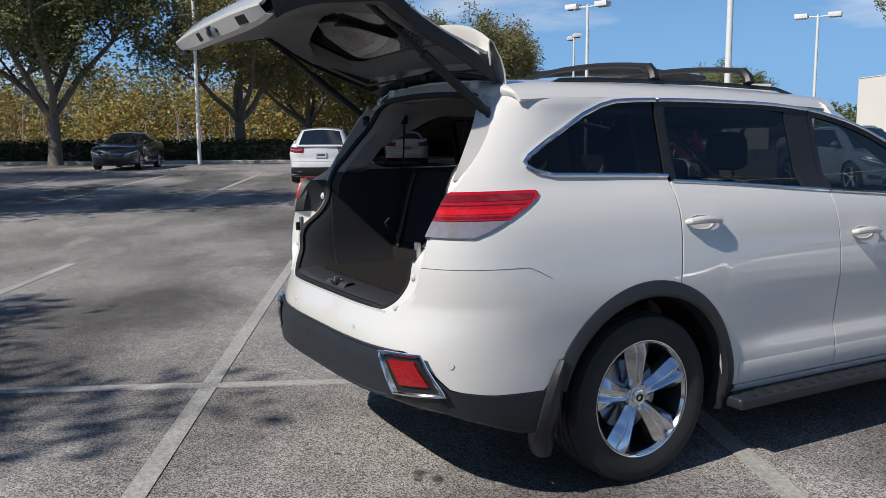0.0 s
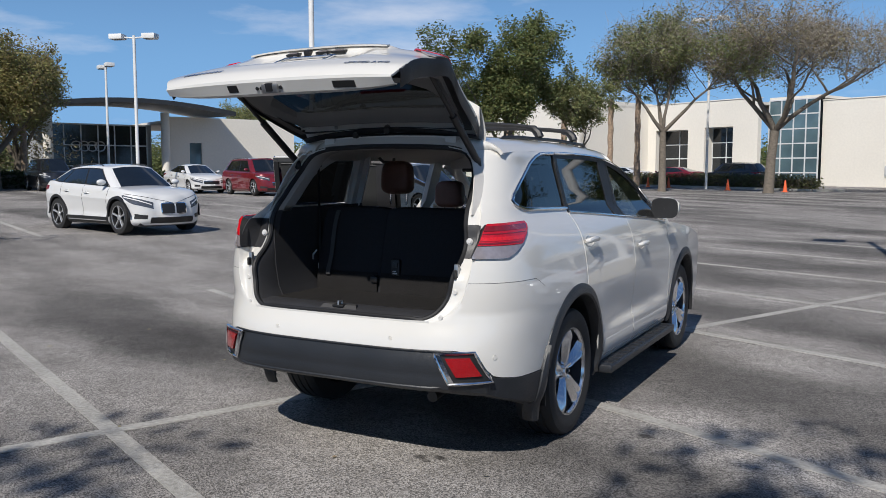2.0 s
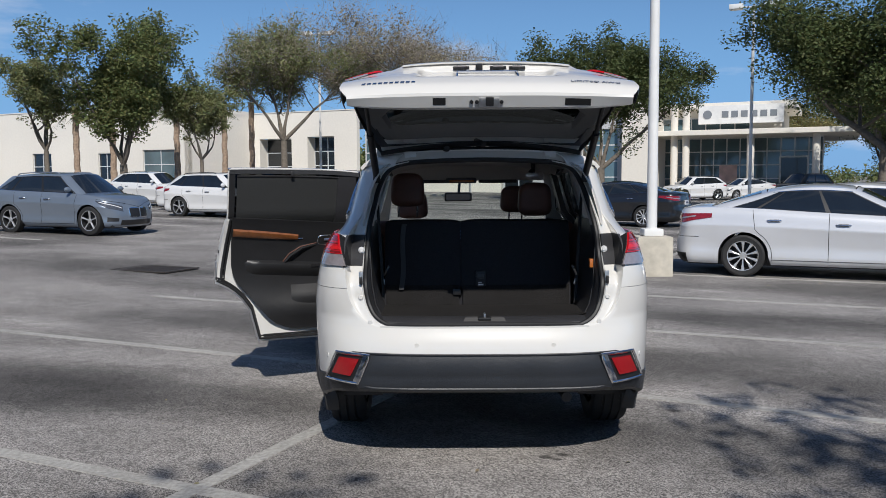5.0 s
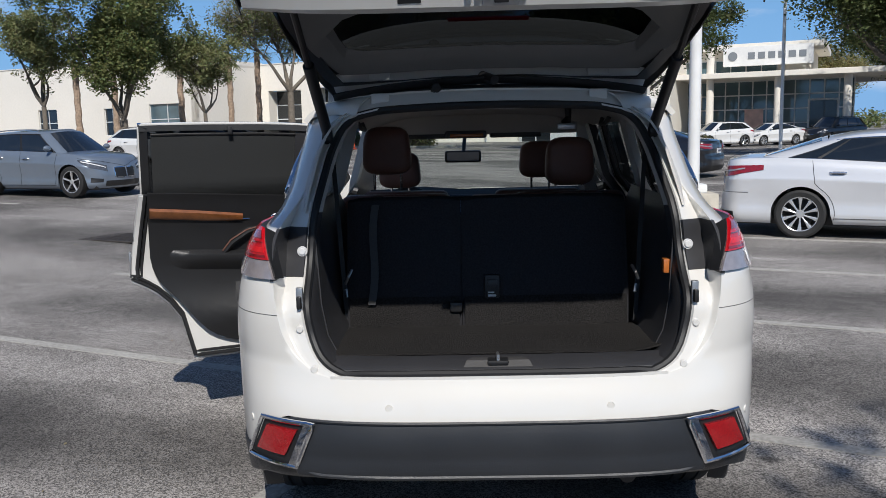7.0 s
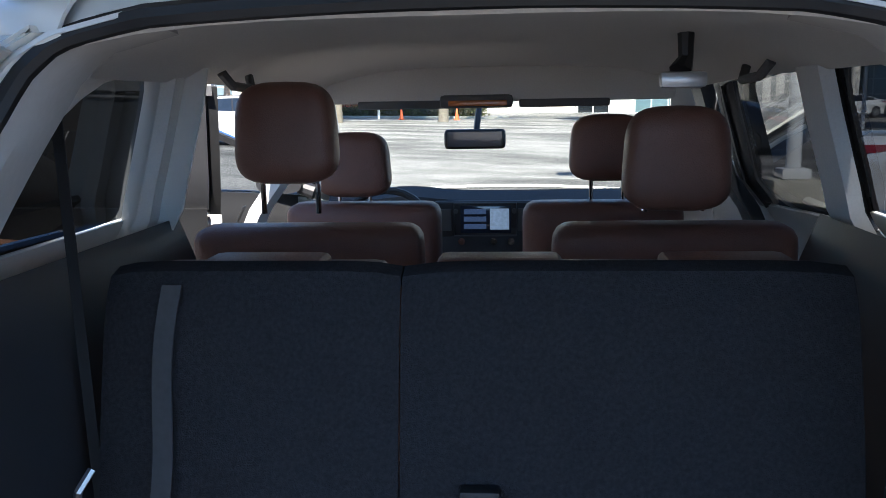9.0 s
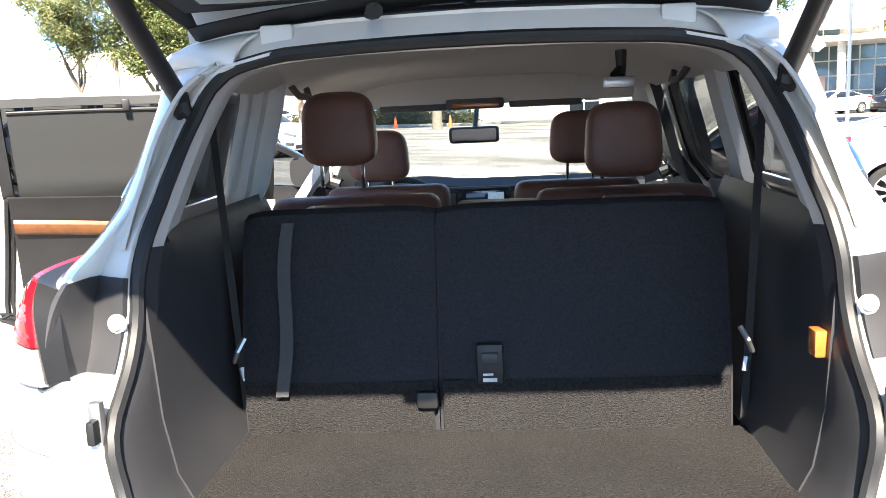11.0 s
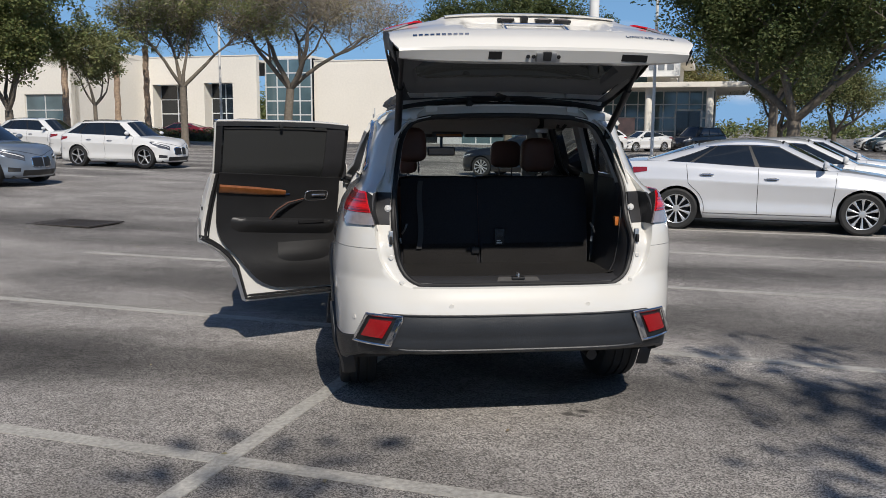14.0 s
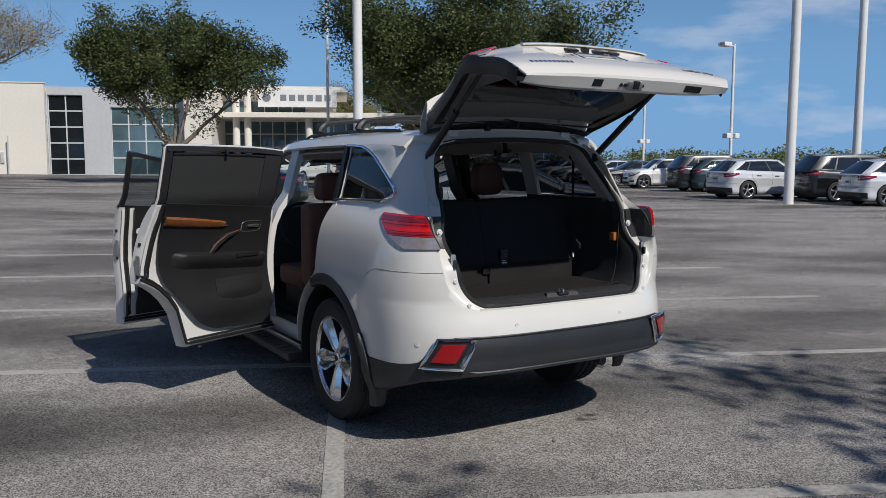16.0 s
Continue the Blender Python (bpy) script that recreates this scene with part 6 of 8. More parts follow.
ret_b = part("belt_retractor", tube([(0.372, 0.05, 1.70), (0.372, 0.045, 1.655), (0.36, 0.03, 1.63)], [0.016, 0.014, 0.022], 8), PLASTIC_BLACK, suv, "ceiling belt anchor with steel buckle")
part("buckle", box(0.32, 0.0, 1.60, 0.405, 0.03, 1.63, 0.01), STEEL, ret_b)

# seats
def headrest(x, y, z, w=0.145, h=0.095, d=0.055):
    rows = []
    for k in range(19):
        f = math.sin((k / 18 - 0.5) * math.pi)
        c = max(0.03, (1 - min(1.0, abs(f)) ** 4.5) ** (1 / 3.2))
        ring = []
        for a in span(0, math.tau * 23 / 24, 24):
            ca, sa = math.cos(a), math.sin(a)
            ring.append((x + w * (0.88 + 0.12 * (1 - f) / 2) * c * math.copysign(abs(ca) ** 0.36, ca), y + d * c * math.copysign(abs(sa) ** 0.55, sa), z + h * f))
        rows.append(ring)
    bm = grid(rows, closed=True)
    bmesh.ops.holes_fill(bm, edges=[e for e in bm.edges if e.is_boundary])
    return tidy(bm)


def seat(name, x, y, w, top, hr_z, label):
    s = part(name, box(x - w, y - 0.07, 0.66, x + w, y + 0.07, top, 0.055, segs=4), LEATHER, suv, label)
    part("cushion", box(x - w, y + 0.02, 0.62, x + w, y + 0.52, 0.78, 0.05, segs=3), LEATHER, s)
    part("seat_base", box(x - w + 0.04, y + 0.05, 0.46, x + w - 0.04, y + 0.48, 0.63, 0.02), PLASTIC_BLACK, s)
    return s


SEAT_Y2, SEAT_Y1 = 0.34, 1.10
for x, xs, hz in ((-0.425, (-0.465,), 1.517), (0.41, (0.413,), 1.449)):
    s = seat("second_row_seat", x, SEAT_Y2, 0.27, 1.305, 1.50, "saddle brown leather second row seat")
    for h in xs:
        hr = part("headrest", headrest(h, SEAT_Y2 - 0.01, hz, 0.122, 0.116, 0.06), LEATHER, s)
        for dx in (-0.065, 0.065):
            part("post", tube([(h + dx, SEAT_Y2, 1.33), (h + dx, SEAT_Y2, hz - 0.08)], 0.0065, 8), CHROME, s)
for x, hx, hz in ((-0.43, -0.46, 1.385), (0.33, 0.345, 1.43)):
    s = seat("front_seat", x, SEAT_Y1, 0.25, 1.265, 1.43, "saddle brown leather front seat")
    part("headrest", headrest(hx, SEAT_Y1, hz, 0.125, 0.104, 0.055), LEATHER, s)
    for dx in (-0.05, 0.05):
        part("post", tube([(hx + dx, SEAT_Y1, 1.25), (hx + dx, SEAT_Y1, hz - 0.07)], 0.0065, 8), CHROME, s)

# dashboard
dash_rows = []
for y, z in ((1.86, 0.72), (1.84, 0.90), (1.85, 1.08), (1.87, 1.165), (1.93, 1.195), (2.1, 1.17), (2.4, 1.12)):
    dash_rows.append([(0.72 * t, y - 0.03 * math.cos(t * 2.4) , z + 0.018 * math.exp(-((t + 0.52) / 0.2) ** 2) * (z > 1.05)) for t in span(-1, 1, 25)])
dash = part("dashboard", tidy(grid(dash_rows)), TRIM_DARK, suv, "black dashboard with a centre screen", thick=0.02)
part("screen_surround", box(-0.275, 1.800, 1.03, 0.136, 1.85, 1.18, 0.018, segs=3), PLASTIC_BLACK, dash)
scr = part("screen", box(-0.165, 1.793, 1.05, 0.04, 1.803, 1.162, 0.004), SCREEN, dash, "centre touch screen")
part("screen_page", box(-0.045, 1.7915, 1.065, 0.032, 1.7928, 1.150, 0.0), SCREEN_PAGE, scr, "pale lit page on the screen")
for k in range(3):
    part("screen_tile", box(-0.150, 1.7915, 1.068 + 0.03 * k, -0.06, 1.7928, 1.088 + 0.03 * k, 0.0), SCREEN_TILE, scr)
part("screen_rim", tube([(-0.19, 1.797, 1.040), (-0.19, 1.797, 1.172), (0.062, 1.797, 1.172), (0.062, 1.797, 1.040)], 0.004, 6, closed=True), TRIM_GREY, dash)
for kx in (-0.15, -0.02, 0.05):
    part("control_knob", tube([(kx - 0.01, 1.782, 1.018), (kx - 0.01, 1.805, 1.018)], 0.014, 14), CHROME, dash)
for sd in (1, -1):
    part("air_vent", box(sd * 0.165 - 0.10, 1.792, 1.06, sd * 0.165 - 0.036, 1.803, 1.15, 0.006), TRIM_GREY, dash)
    part("knob", tube([(sd * 0.118 - 0.065, 1.785, 1.14), (sd * 0.118 - 0.065, 1.80, 1.14)], 0.010, 12), TRIM_GREY, dash)
part("steering_wheel", tube([(-0.45 + 0.185 * math.cos(a), 1.66 + 0.06 * math.sin(a), 1.06 + 0.175 * math.sin(a)) for a in span(0, math.tau * 31 / 32, 32)], 0.015, 8, closed=True), PLASTIC_BLACK, suv, "black steering wheel")
rm = part("rear_view_mirror", box(-0.21, 1.60, 1.40, 0.022, 1.64, 1.475, 0.02, segs=3), PLASTIC_BLACK, suv)
part("mirror_glass", box(-0.195, 1.597, 1.41, 0.008, 1.6005, 1.465, 0.0), SCREEN, rm)
part("mirror_stem", tube([(-0.09, 1.64, 1.46), (-0.08, 1.72, 1.56)], 0.012, 8), PLASTIC_BLACK, rm)
part("firewall", box(-0.85, 2.45, 0.30, 0.85, 2.50, 1.08, 0.01), PLASTIC_BLACK, suv)
for sd in (1, -1):
    part("sill_inner", box(sd * 0.80 - 0.06, 0.64, 0.33, sd * 0.80 + 0.06, 2.30, 0.44, 0.02), PAINT_JAMB, suv)
    part("scuff_plate", box(sd * 0.80 - 0.05, 0.68, 0.4385, sd * 0.80 + 0.045, 2.2, 0.446, 0.003), PLASTIC_BLACK, suv)
# door opening frame on the open side
part("rear_jamb", tidy(grid([[(-(W_Z(z) - o), y + max(0.0, arch_y) , z) for z, arch_y in [(zz, math.sqrt(max(0.0, (ARCH_OUT - 0.005) ** 2 - (zz - HUB) ** 2)) - 0.16 if zz < 0.88 else 0.0) for zz in span(0.40, 1.66, 18)]] for o, y in ((0.0, 0.160), (0.03, 0.172), (0.10, 0.18), (0.14, 0.16))])), PAINT_JAMB, suv, thick=0.005)

# ---- parked cars ----
PLATE = material("number_plate_blank", (0.55, 0.56, 0.58), 0.5, vary=0.05, scale=30)
BAR_PLAIN = material("plate_bar", (0.08, 0.09, 0.14), 0.5, vary=0.05, scale=30)


WHEEL_SILVER = material("silver_wheel_paint", (0.60, 0.61, 0.62), 0.25, 0.6, vary=0.03, scale=20, coat=0.6)


HEAD_LENS = material("dark_headlamp_lens", (0.10, 0.105, 0.115), 0.08, 0.3, vary=0.3, scale=25, coat=1.0)


def wheel_spokes(r, twin):
    """Silver spokes: ten broad ones, or five pairs of thin ones over a dark barrel."""
    bm = bmesh.new()
    turns = [(k * math.tau / 5 + o, t) for k in range(5) for o, t in ((-0.17, 1), (0.17, -1))] if twin else [(k * math.tau / 10, 0) for k in range(10)]
    for a, lean in turns:
        rows = []
        for q, w, x in ((0.045, 0.012, 0.072), (r * 0.32, 0.013, 0.080), (r * 0.52, 0.014 if twin else 0.022, 0.086), (r * 0.67, 0.017 if twin else 0.034, 0.088)):
            o = -lean * 0.05 * (q / (r * 0.67))
            rows.append([(x - 0.035, o - w, q), (x, o - w * 0.8, q), (x + 0.007, o, q), (x, o + w * 0.8, q), (x - 0.035, o + w, q)])
        b = xform(tidy(grid(rows)), Matrix.Rotation(a, 4, "X"))
        me = bpy.data.meshes.new("t")
        b.to_mesh(me)
        b.free()
        bm.from_mesh(me)
        bpy.data.meshes.remove(me)
    lathe([(0.0005, 0.086), (0.05, 0.084), (0.062, 0.066)], 18, bm)
    return finish(bm, "spokes")


def car_wheel_meshes(r, twin):
    tyre = finish(tidy(lathe([(r * 0.68, -0.09), (r * 0.9, -0.105), (r * 0.985, -0.09), (r, -0.05), (r, 0.05), (r * 0.985, 0.09), (r * 0.9, 0.105), (r * 0.70, 0.095)], 40)), "tyre")
    rim = finish(tidy(lathe([(r * 0.715, 0.088), (r * 0.70, 0.098), (r * 0.67, 0.088), (r * 0.63, 0.02), (r * 0.60, -0.05), (r * 0.10, -0.03)], 36)), "rim")
    lip_m = finish(tidy(lathe([(r * 0.72, 0.090), (r * 0.705, 0.100), (r * 0.675, 0.094)], 36)), "rim_lip")
    spokes = wheel_spokes(r, twin)
    for me, mt in ((tyre, RUBBER), (rim, PLASTIC_BLACK), (lip_m, WHEEL_SILVER), (spokes, WHEEL_SILVER)):
        me.materials.append(mt)
    return tyre, rim, lip_m, spokes


CAR_SHAPES = {
    # length, width, wheelbase, front overhang, wheel radius, roof height, line of hood, belt and deck, glasshouse (belt front, roof front, roof rear, belt rear), roof half width
    "sedan": dict(L=4.86, W=1.83, wb=2.775, fo=0.95, r=0.335, roof=1.47, top=[(-2.43, 0.95), (-2.36, 1.035), (-2.2, 1.075), (-1.7, 1.10), (-1.2, 1.09), (-0.4, 1.045), (0.6, 0.995), (1.15, 0.97), (1.6, 0.915), (2.0, 0.85), (2.25, 0.78), (2.43, 0.70)], house=(1.28, 0.30, -0.98, -1.98), tops=0.57),
    "suv": dict(L=4.46, W=1.83, wb=2.67, fo=0.84, r=0.362, roof=1.59, top=[(-2.23, 0.98), (-2.15, 1.06), (-1.9, 1.12), (-1.2, 1.11), (0.4, 1.06), (1.0, 1.03), (1.4, 0.995), (1.8, 0.93), (2.05, 0.86), (2.23, 0.78)], house=(1.14, 0.40, -1.52, -2.13), tops=0.59),
    "tall_suv": dict(L=4.85, W=1.94, wb=2.87, fo=0.90, r=0.375, roof=1.76, top=[(-2.425, 1.05), (-2.36, 1.13), (-2.1, 1.17), (-1.4, 1.15), (0.5, 1.10), (1.15, 1.09), (1.7, 1.06), (2.1, 1.0), (2.3, 0.93), (2.425, 0.85)], house=(1.27, 0.55, -1.85, -2.34), tops=0.64),
    "coupe_suv": dict(L=4.36, W=1.82, wb=2.67, fo=0.83, r=0.362, roof=1.53, top=[(-2.18, 0.98), (-2.1, 1.06), (-1.9, 1.12), (-1.3, 1.10), (0.4, 1.035), (1.0, 1.005), (1.4, 0.97), (1.8, 0.90), (2.0, 0.83), (2.18, 0.75)], house=(1.12, 0.42, -1.38, -2.03), tops=0.57),
}
WHEELS = {k: car_wheel_meshes(c["r"], k != "sedan") for k, c in CAR_SHAPES.items()}
SIDE_IN = smooth_table([(0.0, 0.085), (0.05, 0.045), (0.12, 0.020), (0.20, 0.024), (0.30, 0.040), (0.45, 0.028), (0.64, 0.007), (0.69, 0.0), (0.73, 0.010), (0.85, 0.034), (0.94, 0.062), (1.0, 0.105)])
NOSE_IN = smooth_table([(0.18, 0.12), (0.28, 0.03), (0.42, 0.0), (0.55, 0.008), (0.68, 0.04), (0.80, 0.10), (0.95, 0.17)])
TAIL_IN = smooth_table([(0.18, 0.13), (0.30, 0.03), (0.45, 0.0), (0.58, 0.004), (0.66, 0.045), (0.85, 0.055), (1.0, 0.075), (1.15, 0.12)])


CAR_DONE = {}


def parked_car(shape, paint, u, v, heading, label, cladding=False, kidney=False, at_xy=None, group="parked cars"):
    c = CAR_SHAPES[shape]
    x, y = at_xy or lot(u, v)
    place, key = pose(x, y, rise(x, y), 0, 0, heading - 90), (shape, paint.name, cladding, kidney)
    if key in CAR_DONE:
        return tagged(copy_thing(CAR_DONE[key], place), label)
    base = CAR_DONE[key] = thing("parked_car", place, label, "car", group)
    L, W, r, hw, zlow = c["L"], c["W"], c["r"], c["W"] / 2, 0.20
    top = smooth_table(c["top"])
    ax = (L / 2 - c["fo"], L / 2 - c["fo"] - c["wb"])
    ra = r + 0.045
    low = lambda yy: max(zlow, *[r + math.sqrt(max(0.0, ra * ra - (yy - a) ** 2)) if abs(yy - a) < ra else 0 for a in ax])
    side_w = lambda yy: hw - 0.030 * (abs(yy) / (L / 2)) ** 3

    # plan outline of one half: tail, rear corner, flank, front corner, nose
    yr0, yf0 = -L / 2, L / 2
    rear_y, front_y = yr0 + 0.05 + 0.30, yf0 - 0.10 - 0.50
    out = [(t * (hw - 0.42), yr0 + 0.05 * t * t) for t in span(0, 1, 6)[:-1]]
    out += [(hw - 0.42 + (side_w(rear_y) - hw + 0.42) * math.sin(a), yr0 + 0.05 + 0.30 * (1 - math.cos(a))) for a in span(0, math.pi / 2, 10)]
    ys = span(rear_y, front_y, 40)[1:-1]
    for a in ax:
        ys += [a + ra * math.cos(k) for k in span(0.0, math.pi, 15)]
    out += [(side_w(q), q) for q in sorted(set(round(q, 3) for q in ys)) if rear_y + 0.01 < q < front_y - 0.01]
    out += [(hw - 0.52 + (side_w(front_y) - hw + 0.52) * math.cos(a), front_y + 0.50 * math.sin(a)) for a in span(0, math.pi / 2, 12)]
    out += [(t * (hw - 0.52), yf0 - 0.10 * t * t) for t in span(1, 0, 6)[1:]]

    def at(px, py, z, lift=0.0):
        """A point of the skin above the plan point (px, py), pushed out by lift."""
        g = min(1.0, max(0.0, (z - zlow) / (top(py) - zlow)))
        flare_w = 0.016 * sum(math.exp(-((py - a) / 0.46) ** 6) for a in ax) * math.exp(-((z - 0.62) / 0.17) ** 4)
        k = (hw - SIDE_IN(g) + flare_w + lift) / hw
        wf, wr2 = min(1.0, max(0.0, (py - yf0 + 0.9) / 0.9)) ** 2, min(1.0, max(0.0, (yr0 + 0.6 - py) / 0.6)) ** 2
        return Vector((px * k, py - wf * (NOSE_IN(z) - lift) + wr2 * (TAIL_IN(z) - lift), z))

    def on_out(f):
        i = min(int(f), len(out) - 2)
        (x0, y0), (x1, y1) = out[i], out[i + 1]
        return x0 + (x1 - x0) * (f - i), y0 + (y1 - y0) * (f - i)

    def find(test):
        return next(i for i, q in enumerate(out) if test(q))

    def patch(name, f0, f1, lo, hi, mat, sgn, lift=0.006, n=12, nz=5, lab="", thick=0.008, parent=base):
        """A piece lying on the skin between two places of the outline; lo and hi give its edges along it."""
        rows = []
        for j in range(nz):
            row = []
            for i in range(n):
                t = i / (n - 1)
                px, py = on_out(f0 + (f1 - f0) * t)
                q = at(px, py, lo(t) + (hi(t) - lo(t)) * j / (nz - 1), lift)
                row.append(Vector((sgn * q.x, q.y, q.z)))
            rows.append(row)
        return part(name, tidy(grid(rows)), mat, base, lab, thick=thick)

    gs = [0, 0.025, 0.06, 0.11, 0.17, 0.24, 0.31, 0.39, 0.47, 0.56, 0.63, 0.67, 0.69, 0.71, 0.75, 0.81, 0.87, 0.92, 0.96, 0.985, 1.0]
    bm = bmesh.new()
    for sgn in (1, -1):
        rows = [[at(px, py, max(zlow + (top(py) - zlow) * g, min(low(py), top(py) - 0.1))) for px, py in out] for g in gs]
        rim = rows[-1]
        for t in (0.93, 0.8, 0.55, 0.28, 0.0):
            row = []
            for (px, py), q in zip(out, rim):
                yy = q.y * t + min(max(py, yr0 + 0.45), yf0 - 0.6) * (1 - t)
                row.append(Vector((q.x * t, yy, top(min(max(yy, yr0), yf0)) + 0.045 * (1 - t * t))))
            rows.append(row)
        grid([[(sgn * q.x, q.y, q.z) for q in row] for row in rows], bm)
    part("body", tidy(bm, 0.002), paint, base, angle=40)

    # glasshouse
    yf, rf, rr, yr = c["house"]
    belt = lambda yy: top(min(max(yy, yr), yf)) - 0.035
    wr, roof_z = c["tops"], c["roof"]

    def house(t, f, lift=0.0):
        """t 0 front to 1 rear along the side, f 0 belt to 1 roof."""
        ya, yb = yf + (yr - yf) * t, rf + (rr - rf) * t
        zb, zt = belt(ya), roof_z - 0.05 - (0.24 if shape in ("sedan", "coupe_suv") else 0.15) * (t - 0.40) ** 2
        w0 = side_w(ya) - 0.115 - 0.09 * max(0.0, (t - 0.8) / 0.2) ** 2 - 0.10 * max(0.0, 1 - t / 0.12) ** 2
        w = w0 + (wr - 0.05 * max(0.0, 1 - t / 0.15) ** 2 - 0.05 * max(0.0, (t - 0.8) / 0.2) ** 2 - w0) * f ** 1.2
        return Vector((w + lift, ya + (yb - ya) * f, zb + (zt - zb) * f))

    bm = bmesh.new()
    for sgn in (1, -1):
        rows = [[Vector((sgn * q.x, q.y, q.z)) for q in [house(t, f) for t in span(0, 1, 26)]] for f in span(0, 1, 8)]
        edge = rows[-1]
        for k in (0.93, 0.8, 0.45, 0.0):
            rows.append([Vector((q.x * k, q.y, q.z + 0.055 * (1 - k * k))) for q in edge])
        grid(rows, bm)
    for t in (0.0, 1.0):
        rows = []
        for f in span(0, 1, 8):
            q = house(t, f)
            rows.append([(q.x * s, q.y + (0.11 if t == 0 else -0.06) * (1 - s * s) * (1 - 0.5 * f), q.z + 0.055 * (1 - s * s) * f) for s in span(-1, 1, 13)])
        grid(rows, bm)
    part("roof", tidy(bm, 0.003), paint, base, angle=42)

    tb = 0.41 if shape == "sedan" else 0.40
    cuts = [(0.075, tb - 0.012, 0.05, 0.0), (tb + 0.012, 0.735, 0.0, -0.01), (0.755, 0.86 if shape == "sedan" else 0.90, -0.01, -0.07)]
    f_lo, f_hi = 0.10, 0.86
    tilt = lambda t: 0.05 * max(0.0, t - 0.5) * 2
    for sgn in (1, -1):
        def strip(t0, t1, lift, s0=0.0, s1=0.0, fa=f_lo, fb=f_hi, n=10):
            return tidy(grid([[Vector((sgn * q.x, q.y, q.z)) for q in [house(t0 + s0 * f + (t1 + s1 * f - t0 - s0 * f) * i / (n - 1), fa + tilt(t0 + (t1 - t0) * i / (n - 1)) + (fb - fa - tilt(t0 + (t1 - t0) * i / (n - 1))) * f, lift) for i in range(n)]] for f in span(0, 1, 6)]))

        part("window_surround", strip(0.062, 0.878 if shape == "sedan" else 0.918, 0.003, 0.045, -0.075, f_lo - 0.025, f_hi + 0.02, 18), PLASTIC_BLACK, base, thick=0.002)
        for a, b, s0, s1 in cuts:
            part("side_window", strip(a, b, 0.006, s0, s1), CAR_PANE, base, thick=0.004)
        sill_line = [house(t, f_lo - 0.035 + tilt(t), 0.008) for t in span(0.06, 0.90, 16)]
        part("belt_trim", tube([(sgn * q.x, q.y, q.z) for q in sill_line], 0.008, 6), CHROME if not cladding else PLASTIC_BLACK, base)
        part("rain_strip", tube([(sgn * q.x, q.y, q.z) for q in [house(t, f_hi + 0.035, 0.005) for t in span(0.10, 0.86, 14)]], 0.007, 6), PLASTIC_BLACK if shape != "sedan" else CHROME, base)
        # shut lines of the doors
        yb_p = house(tb, 0.0).y
        for y0, bend in ((ax[0] - ra - 0.07, 0.06), (yb_p, 0.0), (ax[1] + ra * 0.62, 0.0)):
            pts = []
            for g in span(0.0, 1.0, 14):
                z = 0.27 + (top(y0) - 0.02 - 0.27) * g
                yy = y0 + bend * g
                if y0 < 0 and y0 != yb_p:
                    yy = max(y0 - 0.10 * g, ax[1] + math.sqrt(max(0.0, (ra + 0.05) ** 2 - (z - r) ** 2)) if abs(z - r) < ra + 0.05 else y0 - 0.10 * g)
                q = at(side_w(yy), yy, z, 0.0)
                pts.append((sgn * q.x, q.y, q.z))
            part("shut_line", tube(pts, 0.0045, 5), SEAL, base)
        pts = [at(side_w(yy), yy, 0.285, 0.002) for yy in span(ax[1] + ra + 0.04, ax[0] - ra - 0.06, 12)]
        part("sill_line", tube([(sgn * q.x, q.y, q.z) for q in pts], 0.004, 5), SEAL, base)
        for hy in (yb_p + 0.20, ax[1] + ra * 0.62 + 0.22):
            q = at(side_w(hy), hy, top(hy) - 0.17, 0.010)
            part("door_handle", tube([(sgn * (q.x + o), q.y + d, q.z) for d, o in ((-0.10, -0.006), (-0.08, 0.014), (0.0, 0.018), (0.08, 0.014), (0.10, -0.006))], 0.013, 8), CHROME if not cladding else paint, base)
            # Thin grey patch on the skin paints the shade of a handle hollow.
            part("handle_recess", tidy(grid([[(sgn * at(side_w(hy + 0.07 * k), hy + 0.07 * k, z, 0.003).x, hy + 0.07 * k, z) for k in span(-1, 1, 5)] for z in (q.z - 0.022, q.z + 0.018)])), TRIM_GREY, base, thick=0.002)
        q = house(0.11, 0.10)
        shell = []
        for k in range(8):
            f = k / 7
            w = math.sin(math.pi * (0.08 + 0.86 * f)) ** 0.5
            shell.append([(sgn * (q.x + 0.05 + 0.19 * f), q.y + 0.05 + 0.075 * w * math.cos(a) * (1 if math.cos(a) > 0 else 0.4), q.z + 0.085 + 0.068 * w * math.sin(a)) for a in span(0, math.tau * 15 / 16, 16)])
        bm = grid(shell, closed=True)
        bmesh.ops.holes_fill(bm, edges=[e for e in bm.edges if e.is_boundary])
        mir = part("mirror", tidy(bm), paint, base)
        part("mirror_foot", tube([(sgn * (q.x - 0.01), q.y + 0.05, q.z + 0.03), (sgn * (q.x + 0.09), q.y + 0.06, q.z + 0.055)], 0.022, 8), PLASTIC_BLACK, mir)
        # lamps
        zt = top(yr0 + 0.12) - 0.06
        i0, i1 = find(lambda q: q[0] > 0.44), find(lambda q: q[1] > yr0 + (0.62 if shape == "sedan" else 0.45))
        patch("tail_light", i0, i1, lambda t: zt - 0.17 + 0.11 * t ** 2, lambda t: zt - 0.015 + 0.02 * t, LAMP_RED, sgn, 0.010, 16, 5, "red tail lamp")
        patch("lamp_strip", i0 + 0.5, i1 - 2.5, lambda t: zt - 0.10 + 0.05 * t ** 2, lambda t: zt - 0.075 + 0.045 * t ** 2, CLEAR_LENS, sgn, 0.016, 12, 3, "", 0.004)
        i0, i1 = find(lambda q: q[1] > yf0 - 0.66), find(lambda q: q[1] > yf0 - 0.3 and q[0] < 0.47)
